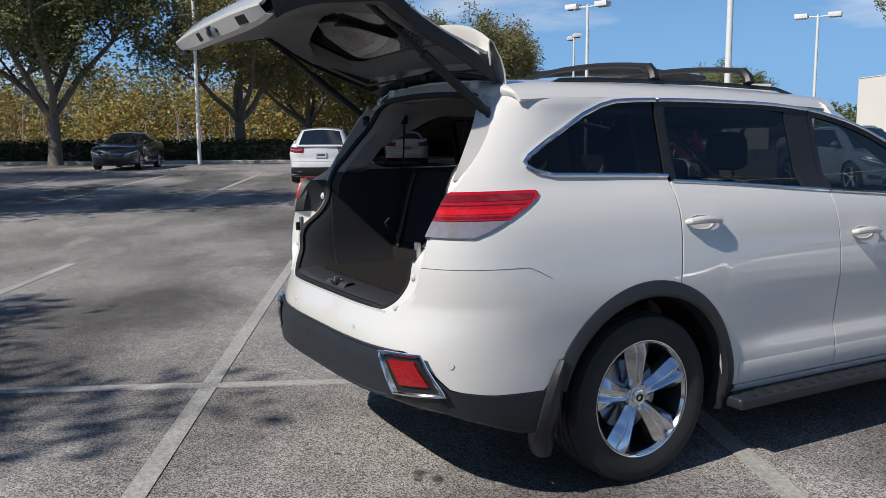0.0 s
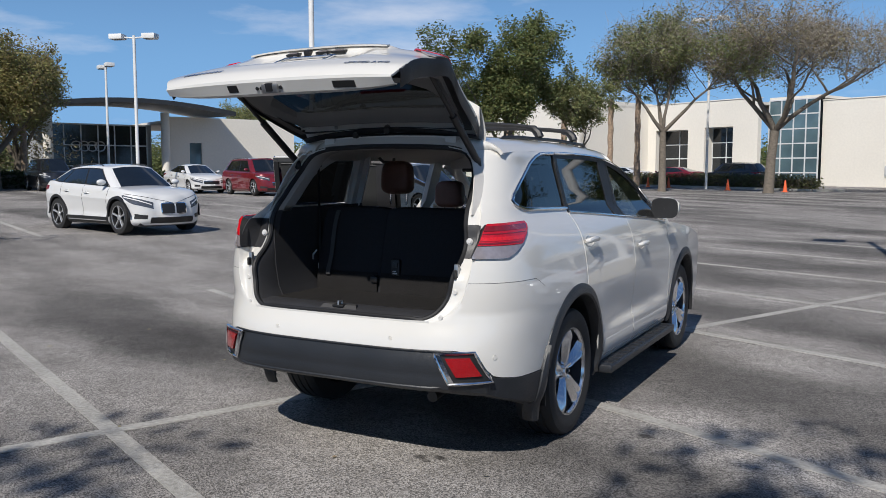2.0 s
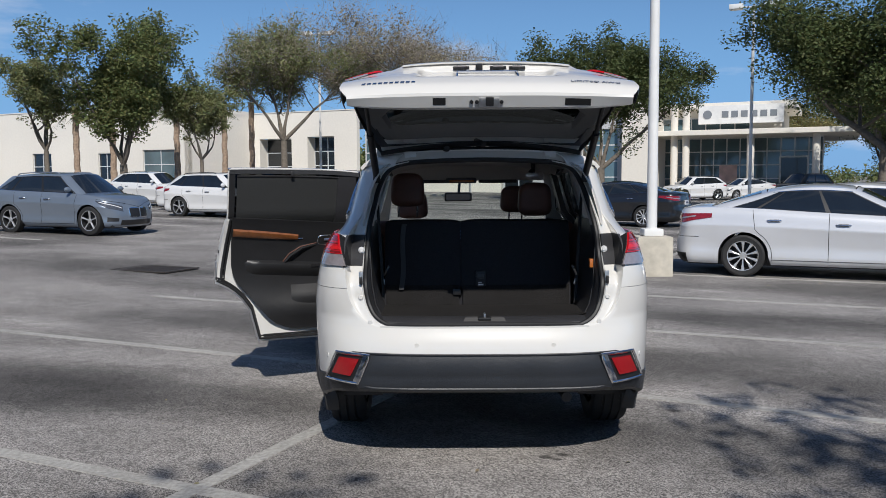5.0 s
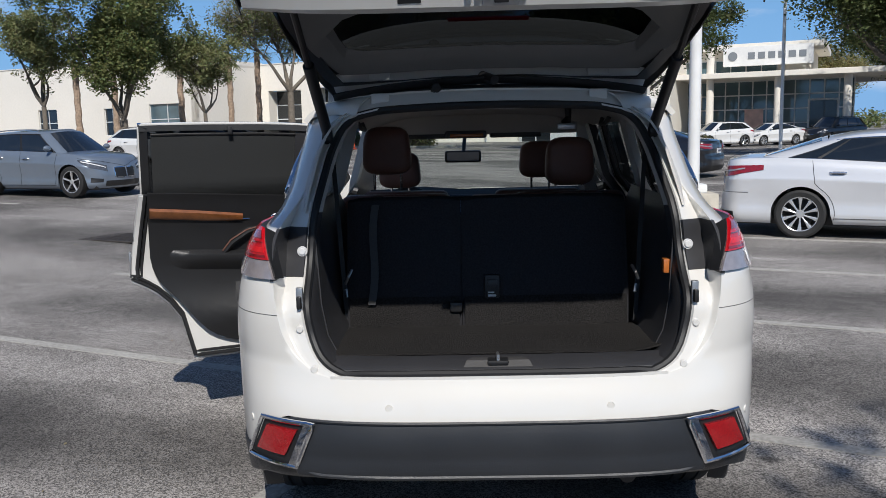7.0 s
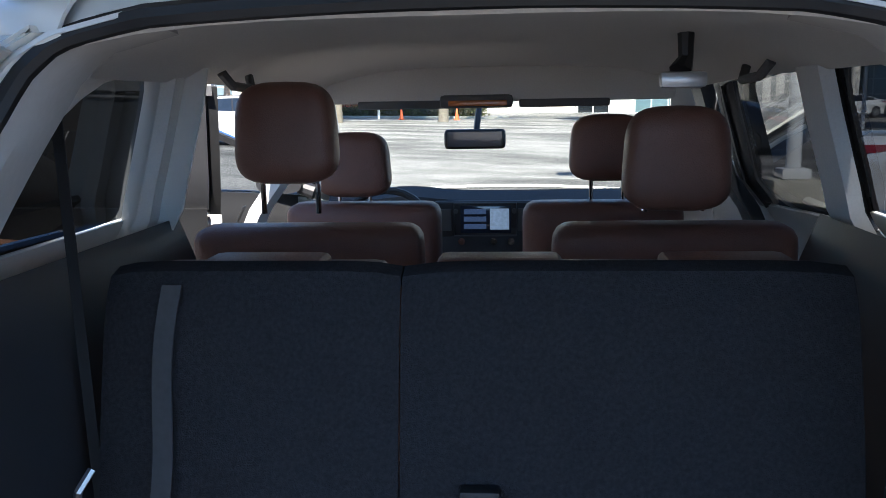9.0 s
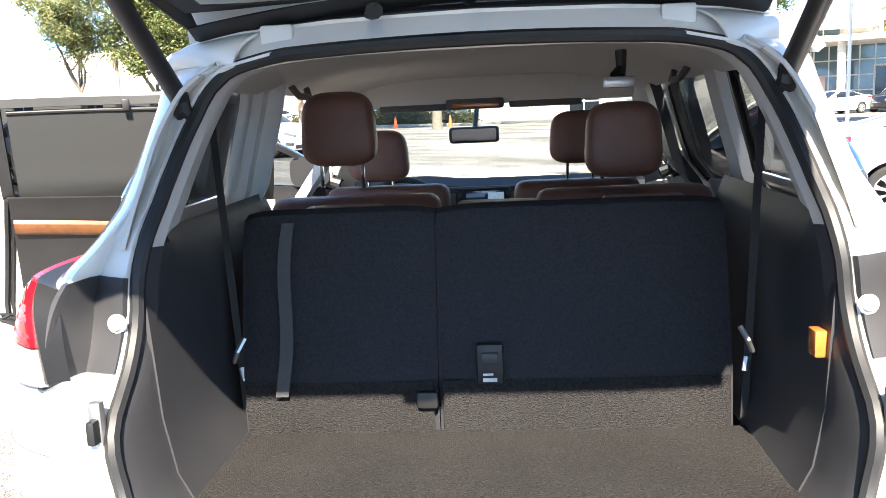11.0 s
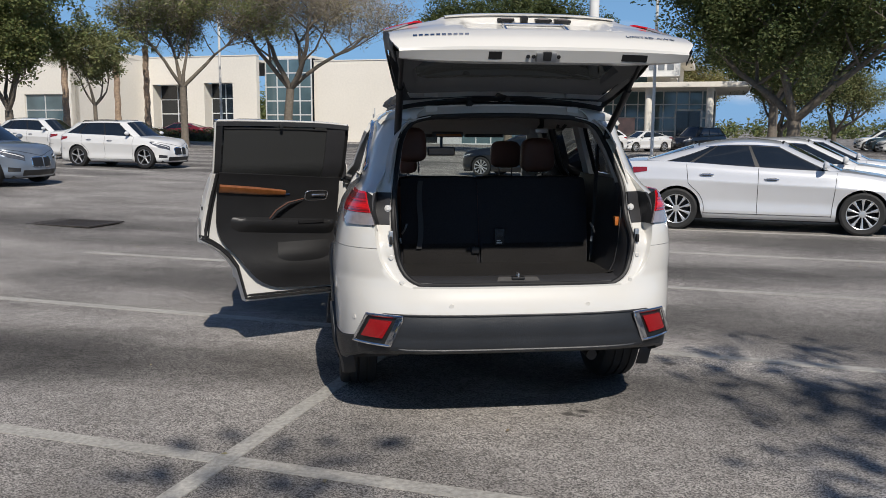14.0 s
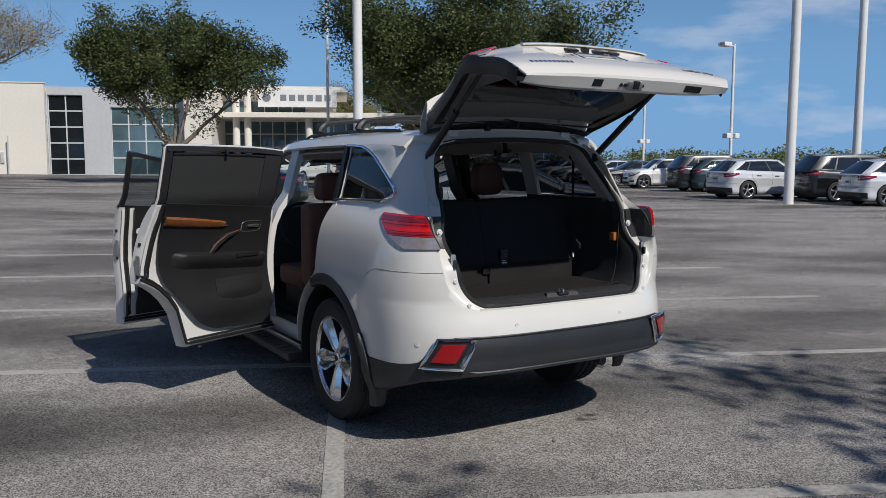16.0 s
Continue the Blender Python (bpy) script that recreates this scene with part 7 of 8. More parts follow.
        hz = lambda t: top(yf0 - 0.66 + 0.5 * t) - 0.10 - 0.03 * t
        patch("headlight", i0, i1, lambda t: hz(t) - 0.03 - 0.11 * min(1.0, t * 2.2), lambda t: hz(t), HEAD_LENS, sgn, 0.006, 16, 5, "clear headlamp")
        patch("lamp_brow", i0 + 1.5, i1 - 0.5, lambda t: hz(t) - 0.055, lambda t: hz(t) - 0.035, LABEL_WHITE, sgn, 0.013, 10, 3, "", 0.004)
        patch("fog_recess", find(lambda q: q[1] > yf0 - 0.36), find(lambda q: q[1] > yf0 - 0.3 and q[0] < 0.62), lambda t: 0.34, lambda t: 0.45 - 0.03 * t, PLASTIC_BLACK, sgn, 0.005, 8, 4)
        if cladding:
            for a in ax:
                rows = []
                for rad, o in ((ra - 0.006, -0.06), (ra - 0.006, 0.012), (ra + 0.055, 0.012), (ra + 0.06, -0.004)):
                    row = []
                    for k in span(0.0, math.pi, 22):
                        yy, z = a + rad * math.cos(k), r + rad * math.sin(k)
                        q = at(side_w(yy), min(max(yy, rear_y), front_y), z, o)
                        row.append((sgn * q.x, yy, z))
                    rows.append(row)
                part("arch_trim", tidy(grid(rows)), PLASTIC_BLACK, base, thick=0.004)
            ja, jb = find(lambda q: q[1] > ax[1] + ra + 0.02), find(lambda q: q[1] > ax[0] - ra - 0.04)
            patch("sill_cladding", ja, jb, lambda t: 0.205, lambda t: 0.36, PLASTIC_BLACK, sgn, 0.010, 20, 5)
            patch("sill_strip", ja + 1, jb - 1, lambda t: 0.265, lambda t: 0.285, WHEEL_SILVER, sgn, 0.020, 16, 3, "", 0.005)
    for t, nm in ((0.0, "windscreen"), (1.0, "rear_window")):
        rows = []
        for f in span(0.10, 0.93, 7):
            q = house(t, f)
            o = 0.008 if t == 0 else -0.008
            rows.append([(q.x * 0.91 * s, q.y + o + (0.11 if t == 0 else -0.06) * (1 - (0.91 * s) ** 2) * (1 - 0.5 * f), q.z + 0.004 + 0.055 * (1 - (0.91 * s) ** 2) * f) for s in span(-1, 1, 11)])
        part(nm, tidy(grid(rows)), CAR_PANE, base, thick=0.004)
    if shape != "sedan":
        for sgn in (1, -1):
            pts = [house(t, 1.0) for t in (0.12, 0.16, 0.3, 0.5, 0.7, 0.84, 0.88)]
            part("roof_rail", tube([(sgn * (q.x - 0.035), q.y, q.z + (0.035 if 0 < i < 6 else 0.0) + 0.014) for i, q in enumerate(pts)], 0.014, 6), STEEL if paint is P_BLUEGREY else PLASTIC_BLACK, base)
    # bumpers, grille and plate, mirrored across the middle
    tail_end, nose_end = find(lambda q: q[1] > yr0 + 0.22), find(lambda q: q[1] > yf0 - 0.3 and q[0] < 0.60)
    last = len(out) - 1
    for sgn in (1, -1):
        patch("rear_valance", 0, tail_end, lambda t: 0.205, lambda t: 0.36 if shape == "sedan" else 0.46, PLASTIC_BLACK, sgn, 0.006, 12, 4)
        patch("bumper_line", 0, tail_end + 3, lambda t: 0.625, lambda t: 0.633, SEAL, sgn, 0.0035, 14, 2, "", 0.002)
        patch("lower_intake", nose_end, last, lambda t: 0.24, lambda t: 0.37, PLASTIC_BLACK, sgn, 0.006, 10, 4)
        patch("hood_line", find(lambda q: q[1] > yf0 - 0.62), last, lambda t: top(yf0 - 0.62 + 0.6 * t) - 0.075 - 0.02 * t, lambda t: top(yf0 - 0.62 + 0.6 * t) - 0.067 - 0.02 * t, SEAL, sgn, 0.004, 14, 2, "", 0.002)
        if not kidney:
            patch("grille", find(lambda q: q[1] > yf0 - 0.3 and q[0] < 0.40), last, lambda t: 0.47, lambda t: 0.60, PLASTIC_BLACK, sgn, 0.010, 8, 4)
            patch("grille_bar", find(lambda q: q[1] > yf0 - 0.3 and q[0] < 0.42), last, lambda t: 0.605, lambda t: 0.63, CHROME, sgn, 0.014, 8, 3)
        else:
            kd = patch("kidney_grille", find(lambda q: q[1] > yf0 - 0.3 and q[0] < 0.38), last - 0.25, lambda t: 0.43 + 0.03 * abs(1 - 2 * t) ** 3, lambda t: 0.69 - 0.03 * abs(1 - 2 * t) ** 3, CHROME, sgn, 0.016, 10, 6, "chrome framed grille", 0.02)
            rows = []
            for j in range(5):
                row = []
                for i in range(10):
                    px, py = on_out(find(lambda q: q[1] > yf0 - 0.3 and q[0] < 0.38) + 0.28 + (last - 0.55 - find(lambda q: q[1] > yf0 - 0.3 and q[0] < 0.38)) * i / 9)
                    q = at(px, py, 0.452 + 0.212 * j / 4, 0.020)
                    row.append((sgn * q.x, q.y, q.z))
                rows.append(row)
            part("grille_insert", tidy(grid(rows)), PLASTIC_BLACK, kd, thick=0.004)
    zp = 0.78 if shape == "sedan" else 0.80
    yp = at(0, yr0, zp).y
    pl = part("number_plate", box(-0.155, yp - 0.022, zp - 0.075, 0.155, yp + 0.01, zp + 0.075, 0.004, segs=1), PLATE, base)
    part("plate_bar", box(-0.11, yp - 0.025, zp - 0.025, 0.11, yp - 0.0215, zp + 0.03, 0.0), BAR_PLAIN, pl)
    part("underside", box(-hw + 0.20, -L / 2 + 0.25, 0.17, hw - 0.20, L / 2 - 0.25, 0.55, 0.03), PLASTIC_BLACK, base)
    for a in ax:
        for sgn in (1, -1):
            part("arch_liner", tidy(grid([[(sgn * xx, a + (ra - 0.004) * math.cos(k), r + (ra - 0.004) * math.sin(k)) for k in span(-0.25, math.pi + 0.25, 18)] for xx in (hw - 0.075, hw - 0.28)])), PLASTIC_BLACK, base, thick=0.004)
            wheel_o, *rest = (new(nm, me) for nm, me in zip(("wheel", "rim", "rim_lip", "spokes"), WHEELS[shape]))
            wheel_o.parent = base
            wheel_o.matrix_local = pose(sgn * (hw - 0.125), a, r, 0, 0, 0 if sgn > 0 else 180)
            for o in rest:
                o.parent = wheel_o
    return base


P_WHITE = material("white_car_paint", (0.66, 0.66, 0.65), 0.35, vary=0.02, scale=2, coat=1.0)
P_BLACK = material("black_car_paint", (0.008, 0.009, 0.012), 0.3, vary=0.1, scale=2, coat=1.0)
P_BLUEGREY = material("blue_grey_car_paint", (0.17, 0.205, 0.255), 0.32, 0.3, vary=0.05, scale=2, coat=1.0)
P_SILVER = material("silver_car_paint", (0.66, 0.67, 0.69), 0.28, 0.25, vary=0.03, scale=2, coat=1.0)
P_RED = material("dark_red_car_paint", (0.17, 0.010, 0.016), 0.32, 0.2, vary=0.05, scale=2, coat=1.0)
P_TEAL = material("dark_teal_car_paint", (0.03, 0.055, 0.07), 0.32, 0.3, vary=0.05, scale=2, coat=1.0)

FACE_D, FACE_BACK = -24.8, 155.2   # headings: along the stalls to the right, or away to the left
parked_car("suv", P_WHITE, -21.0, -0.5, FACE_BACK, "white compact SUV parked with its tail toward the lane")
parked_car("sedan", P_WHITE, -31.9, 2.3, FACE_BACK, "white sedan parked nose-in by the hedge")
parked_car("tall_suv", P_BLACK, -45.0, 9.3, FACE_D, "black SUV parked nose-out before the trees")
parked_car("coupe_suv", P_WHITE, -16.9, 5.1, -11.0, "white crossover with black lower cladding", kidney=True, cladding=True, at_xy=(-13.4, 9.15))
parked_car("tall_suv", P_RED, -33.1, 16.1, FACE_D, "dark red SUV parked nose-out")
parked_car("sedan", P_WHITE, -37.5, 14.6, FACE_D, "white sedan parked behind the red SUV")
parked_car("suv", P_BLUEGREY, -15.0, 12.8, -21.5, "blue-grey compact SUV with roof rails", kidney=True, cladding=False, at_xy=(-10.1, 17.0))
parked_car("sedan", P_WHITE, -32.4, 21.2, FACE_D, "white sedan parked on the far row", kidney=True)
parked_car("tall_suv", P_BLACK, -41.5, 26.0, FACE_D, "black SUV parked on the far row")
parked_car("sedan", P_TEAL, -27.5, 22.8, FACE_D, "dark teal sedan parked on the far row")
parked_car("suv", P_WHITE, -26.0, 27.0, FACE_D, "white SUV parked behind the dark sedan")
parked_car("suv", P_WHITE, -17.2, 21.2, FACE_D, "white compact SUV parked in the outer row", kidney=True)
parked_car("sedan", P_WHITE, -20.6, 24.6, FACE_D, "white car with its black roof folded")
parked_car("sedan", P_BLACK, -2.7, 22.1, 146.0, "glossy black sedan parked across the stalls", at_xy=(5.5, 22.6))
parked_car("sedan", P_SILVER, 3.2, 11.6, -24.8, "silver sedan parked by the lamp post", at_xy=(6.08, 8.12))
parked_car("sedan", P_WHITE, 3.6, 14.6, FACE_D, "white sedan parked beyond the silver one")
parked_car("sedan", P_SILVER, 4.2, 17.3, FACE_D, "pale silver sedan in the next stall")
parked_car("suv", P_WHITE, -5.6, 55.0, 200, "white SUV outside the showroom")
parked_car("sedan", P_WHITE, -2.8, 58.5, 205, "white sedan outside the showroom")
parked_car("tall_suv", P_BLACK, 0.9, 61.0, 210, "dark SUV by the showroom entrance")
parked_car("tall_suv", P_BLACK, -30.2, 50.6, 158, "black SUV parked along the building")
parked_car("sedan", P_RED, -36.0, 51.4, 158, "dark red sedan parked along the building")
parked_car("sedan", P_SILVER, -41.4, 51.8, 158, "grey sedan parked along the building")
parked_car("suv", P_SILVER, 18.2, 32.0, -14.0, "silver SUV parked at the far edge", at_xy=(25.8, 18.0))
parked_car("tall_suv", P_BLACK, 18.0, 36.0, FACE_D, "black SUV parked at the far edge")
parked_car("suv", P_TEAL, 18.0, 34.2, FACE_D, "dark grey SUV parked at the far edge", at_xy=(30.1, 23.2))
parked_car("tall_suv", P_BLACK, 19.2, 26.4, FACE_D, "black SUV at the near end of the row")
parked_car("suv", P_SILVER, 19.2, 23.5, FACE_D, "grey SUV at the near end of the row")
for k, (pt, sh, lb) in enumerate(((P_WHITE, "suv", "white SUV in the long far row"), (P_BLACK, "sedan", "black sedan in the long far row"), (P_WHITE, "sedan", "white sedan in the long far row"), (P_SILVER, "sedan", "silver sedan in the long far row"), (P_WHITE, "suv", "white SUV in the long far row"), (P_TEAL, "sedan", "dark sedan in the long far row"), (P_WHITE, "sedan", "white sedan in the long far row"), (P_TEAL, "suv", "dark SUV in the long far row"), (P_WHITE, "suv", "white SUV in the long far row"))):
    parked_car(sh, pt, 17.0 - 0.3 * k, 40.5 + 3.6 * k, FACE_BACK, lb)
parked_car("sedan", P_BLACK, -30.5, -8.0, FACE_D, "black sedan parked under the oaks", at_xy=(-32.9, 3.3))

# ---- lamp posts ----
LENS_OFF = material("lamp_glass_off", (0.45, 0.45, 0.43), 0.3, vary=0.1, scale=20, coat=0.5)


def lamp_post(x, y, height, radius=0.085, block=True, heads=2, turn=0.0, floods=False, label="white steel lamp post on a concrete footing"):
    z = rise(x, y)
    post = thing("lamp_post", pose(x, y, z, 0, 0, turn), label, "lamp post", "lamp posts")
    b = 0.64 if block else 0.0
    if block:
        part("footing", box(-0.285, -0.285, -0.1, 0.285, 0.285, b, 0.03, segs=2), CONCRETE, post, "square concrete footing")
        part("base_cover", box(-0.16, -0.16, b - 0.002, 0.16, 0.16, b + 0.12, 0.03), POLE_WHITE, post)
    part("pole", tube([(0, 0, b), (0, 0, height * 0.5), (0, 0, height)], [radius, radius * 0.92, radius * 0.82], 14), POLE_WHITE, post)
    for k in range(heads):
        s = 1 if k == 0 else -1
        arm = part("arm", tube([(0, 0, height - 0.12), (s * 0.55, 0, height - 0.08)], 0.04, 8), POLE_WHITE, post)
        hd = part("lamp_head", box(min(s * 0.5, s * 1.15), -0.26, height - 0.17, max(s * 0.5, s * 1.15), 0.26, height + 0.07, 0.03), POLE_WHITE, post)
        part("lens", box(min(s * 0.56, s * 1.09), -0.2, height - 0.185, max(s * 0.56, s * 1.09), 0.2, height - 0.165, 0.004, segs=1), LENS_OFF, hd)
    if floods:
        for s in (1, -1):
            part("flood_lamp", box(s * 0.38 - 0.2, -0.2, height * 0.33, s * 0.38 + 0.2, 0.2, height * 0.33 + 0.32, 0.06, segs=3), POLE_WHITE, post)
        part("flood_arm", tube([(-0.4, 0, height * 0.33 + 0.1), (0.4, 0, height * 0.33 + 0.1)], 0.03, 8), POLE_WHITE, post)
    return post


lamp_post(3.17, 8.22, 7.55)
lamp_post(-11.8, 14.4, 7.55, turn=-24.8)
lamp_post(-29.6, 24.2, 7.5, block=False, turn=20)
lamp_post(-43.2, 34.0, 7.9, block=False, turn=-24.8)
lamp_post(-26.7, 37.3, 7.5, block=False, turn=30)
lamp_post(-35.3, 6.7, 7.5, block=False, turn=-24.8)
lamp_post(-8.6, 52.5, 11.0, block=False, turn=-10)
lamp_post(15.1, 36.9, 10.0, block=False, heads=2, turn=-24.8)
lamp_post(22.7, 14.4, 15.0, 0.17, block=False, heads=1, label="tall white steel pole")
lamp_post(31.6, 17.7, 16.0, 0.18, block=False, heads=1, label="tall white steel pole")
lamp_post(40.0, 31.6, 8.6, 0.10, block=False, heads=1, turn=180, floods=True)
lamp_post(50.5, 49.9, 8.8, 0.11, block=False, heads=1, turn=180, floods=True)
lamp_post(52.0, 66.0, 8.6, 0.10, block=False, heads=1, turn=180)


# ---- plants ----
def leaf_mesh(name, centres, radii, count, size, mat, parent, seed, flat=0.85, up_bias=0.35, kind=""):
    """Many small leaf blades scattered in and mostly near the outside of the given clumps."""
    rng = np.random.default_rng(seed)
    centres, radii = np.array(centres, float), np.array(radii, float)
    w = radii**2.2
    idx = rng.choice(len(centres), count, p=w / w.sum())
    d = rng.normal(size=(count, 3))
    d /= np.linalg.norm(d, axis=1)[:, None]
    r = rng.random(count) ** 0.45
    pos = centres[idx] + d * (radii[idx] * r)[:, None] * np.array([1, 1, flat])
    a = rng.normal(size=(count, 3))
    a[:, 2] *= 0.6
    a /= np.linalg.norm(a, axis=1)[:, None]
    nrm = rng.normal(size=(count, 3)) * 0.8 + d * 0.9
    nrm[:, 2] += up_bias * 2
    b = np.cross(a, nrm)
    b /= np.linalg.norm(b, axis=1)[:, None] + 1e-9
    s = size * (0.6 + 0.8 * rng.random(count))
    a, b = a * s[:, None], b * (s * 0.55)[:, None]
    verts = np.empty((count, 4, 3))
    verts[:, 0], verts[:, 1], verts[:, 2], verts[:, 3] = pos - a, pos + b * 0.9, pos + a, pos - b * 0.9
    me = bpy.data.meshes.new(name)
    me.vertices.add(count * 4)
    me.vertices.foreach_set("co", verts.ravel())
    me.loops.add(count * 4)
    me.loops.foreach_set("vertex_index", np.arange(count * 4, dtype=np.int32))
    me.polygons.add(count)
    me.polygons.foreach_set("loop_start", np.arange(count, dtype=np.int32) * 4)
    me.update(calc_edges=True)
    me.materials.append(mat)
    ob = new(name, me)
    if parent is not None:
        ob.parent = parent
    if kind:
        ob["kind"] = kind
    return ob


LEAF_GAIN = 5.6
TWIG = material("grey_winter_twigs", (0.29, 0.255, 0.21), 0.9, vary=0.2, scale=2)


def twig_mesh(points, count, length, parent, seed):
    """Fine bare twigs sprouting from the limb ends."""
    rng = np.random.default_rng(seed)
    p = points[rng.integers(0, len(points), count)] + rng.normal(size=(count, 3)) * length * 0.35
    d = rng.normal(size=(count, 3))
    d[:, 2] = np.abs(d[:, 2]) * 0.9 + 0.1
    d /= np.linalg.norm(d, axis=1)[:, None]
    q = p + d * (length * rng.uniform(0.5, 1.2, count))[:, None]
    w = np.cross(d, rng.normal(size=(count, 3)))
    w *= 0.008 / (np.linalg.norm(w, axis=1)[:, None] + 1e-9)
    v = np.stack([p - w, p + w, q + w * 0.4, q - w * 0.4], 1).reshape(-1, 3)
    faces = np.arange(count * 4).reshape(-1, 4).tolist()
    mesh_from("twig_crown", [tuple(k) for k in v], faces, TWIG, parent)


def tree(x, y, height, spread, leaves, count, label, seed, trunk_r=0.22, fork=0.30, leaf=0.13, shape=1.0, twigs=0, lean=0.0, name="tree", clump=0.22):
    """A forked tree: tapered trunk, three orders of limbs, and leaf clumps at the limb ends."""
    rng = random.Random(seed)
    root = thing(name, pose(x, y, rise(x, y)), label, "tree", "trees of the car park")
    wood, tips, mids = bmesh.new(), [], []

    def limb(p, d, length, r, order):
        pts, rad, q, dirn = [p.copy()], [r], p.copy(), d.normalized()
        steps = 5 if order < 2 else 4
        for i in range(steps):
            dirn = (dirn + Vector((rng.gauss(0, 0.16), rng.gauss(0, 0.16), rng.gauss(0.05, 0.10)))).normalized()
            q = q + dirn * length / steps
            pts.append(q.copy())
            rad.append(max(0.012, r * (1 - 0.62 * (i + 1) / steps)))
        tube(pts, rad, 8 if order < 1 else 6 if order < 2 else 4, wood, caps=False)
        if order >= 2:
            tips.append(pts[-1])
            mids.append(pts[-3])
        elif order == 1 and not twigs:
            mids.extend([pts[-1], pts[-3] + Vector((0, 0, -0.3))])
        if order < 3:
            for j in range(5 if order == 0 else 4 if order == 1 else (3 if twigs else 2)):
                f = rng.uniform(0.35, 1.0)
                k = min(len(pts) - 1, max(1, int(round(f * (len(pts) - 1)))))
                az = rng.uniform(0, math.tau)
                out = Vector((math.cos(az), math.sin(az), rng.uniform(-0.05, 0.75)))
                nd = (dirn * 0.55 + out * 0.85).normalized()
                limb(pts[k], nd, length * rng.uniform(0.45, 0.66), rad[k] * 0.62, order + 1)

    h0 = height * fork
    top = Vector((lean * 0.4, 0, h0))
    tube([(0, 0, -0.2), (0.02, 0.01, 0.25), (lean * 0.15, 0.03, h0 * 0.55), top], [trunk_r * 1.35, trunk_r * 1.08, trunk_r * 0.92, trunk_r * 0.86], 10, wood, caps=False)
    n_main = 5
    for i in range(n_main):
        az = i * math.tau / n_main + rng.uniform(-0.5, 0.5)
        tilt = rng.uniform(0.45, 0.95) * shape
        d = Vector((math.cos(az) * tilt + lean * 0.2, math.sin(az) * tilt, 1.0))
        limb(top, d, (height - h0) * rng.uniform(0.55, 0.72), trunk_r * 0.58, 0)
    tk = part("trunk", wood, BARK, root, smooth=True, angle=80)
    P = np.array([[q.x, q.y, q.z] for q in tips + mids])
    # fit the limb ends to the crown's true size
    zmax = P[:, 2].max()
    rmax = np.percentile(np.hypot(P[:, 0], P[:, 1]), 93)
    kx, kz = spread * 0.86 / rmax, (height * 0.94 - h0) / (zmax - h0)
    co = np.empty(len(tk.data.vertices) * 3)
    tk.data.vertices.foreach_get("co", co)
    co = co.reshape(-1, 3)
    above = co[:, 2] > h0
    f = np.clip((co[:, 2] - h0 * 0.9) / (h0 * 0.5 + 0.5), 0, 1)[:, None]
    co[:, :2] *= 1 + (kx - 1) * f
    co[above, 2] = h0 + (co[above, 2] - h0) * kz
    tk.data.vertices.foreach_set("co", co.ravel())
    tk.data.update()
    up = P[:, 2] > h0
    P[:, :2] *= kx
    P[up, 2] = h0 + (P[up, 2] - h0) * kz
    if not twigs:
        g = np.random.default_rng(seed + 1)
        q = g.normal(size=(40, 3))
        q /= np.linalg.norm(q, axis=1)[:, None]
        q *= g.uniform(0.5, 1.0, 40)[:, None]
        P = np.vstack([P, q * (spread * 0.80, spread * 0.80, (height - h0) * 0.42) + (lean * 0.3, 0, h0 + (height - h0) * 0.50)])
    R = np.random.default_rng(seed).uniform(0.35, 1.2, len(P)) * spread * clump * (0.66 if y > -3 else 1.0)
    leaf_mesh("crown", P, R, int(count * (LEAF_GAIN if y > -3 else 2.7)), leaf * (0.56 if y > -3 else 0.78), leaves, root, seed + 5)
    if twigs:
        twig_mesh(P, 8500, spread * 0.17, root, seed + 9)
    return root


def palm(x, y, trunk_h, seed, r=0.19):
    rng = random.Random(seed)
    z = rise(x, y)
    root = thing("palm_tree", pose(x, y, z, 0, 0, rng.uniform(0, 360)), "cabbage palm with a shaggy brown trunk", "palm tree", "palms along the building")
    bm = bmesh.new()
    n = 26
    tube([(0.02 * math.sin(i), 0.02 * math.cos(i * 1.3), trunk_h * i / n) for i in range(n + 1)], [r * (1.05 if i % 2 else 0.97) * (1.25 - 0.4 * i / n if i < 8 else 1.0) for i in range(n + 1)], 9, bm)
    part("trunk", bm, PALM_BARK, root, angle=20)
    verts, faces = [], []
    for k in range(34):
        az, el = rng.uniform(0, math.tau), rng.uniform(-0.7, 1.2)
        d = Vector((math.cos(az) * math.cos(el), math.sin(az) * math.cos(el), math.sin(el)))
        side = d.cross(Vector((0, 0, 1))).normalized()
        ln = rng.uniform(1.0, 1.5)
        for j in range(11):
            a = -0.9 + 1.8 * j / 10
            tip_d = (d * math.cos(a) + side * math.sin(a)).normalized()
            base = Vector((0, 0, trunk_h)) + d * ln * 0.45
            tip = base + tip_d * ln * 0.62 + Vector((0, 0, -0.22 * ln * (0.4 + abs(a))))
            w = tip_d.cross(Vector((0.2, 0.1, 1))).normalized() * 0.028
            i0 = len(verts)
            verts += [base - w, base + w, tip + w * 0.3, tip - w * 0.3]
            faces.append((i0, i0 + 1, i0 + 2, i0 + 3))
        i0 = len(verts)
        w = side * 0.015
        b0 = Vector((0, 0, trunk_h - 0.1))
        verts += [b0 - w, b0 + w, b0 + d * ln * 0.5 + w, b0 + d * ln * 0.5 - w]
        faces.append((i0, i0 + 1, i0 + 2, i0 + 3))
    mesh_from("fronds", verts, faces, LEAF_PALM, root)
    return root


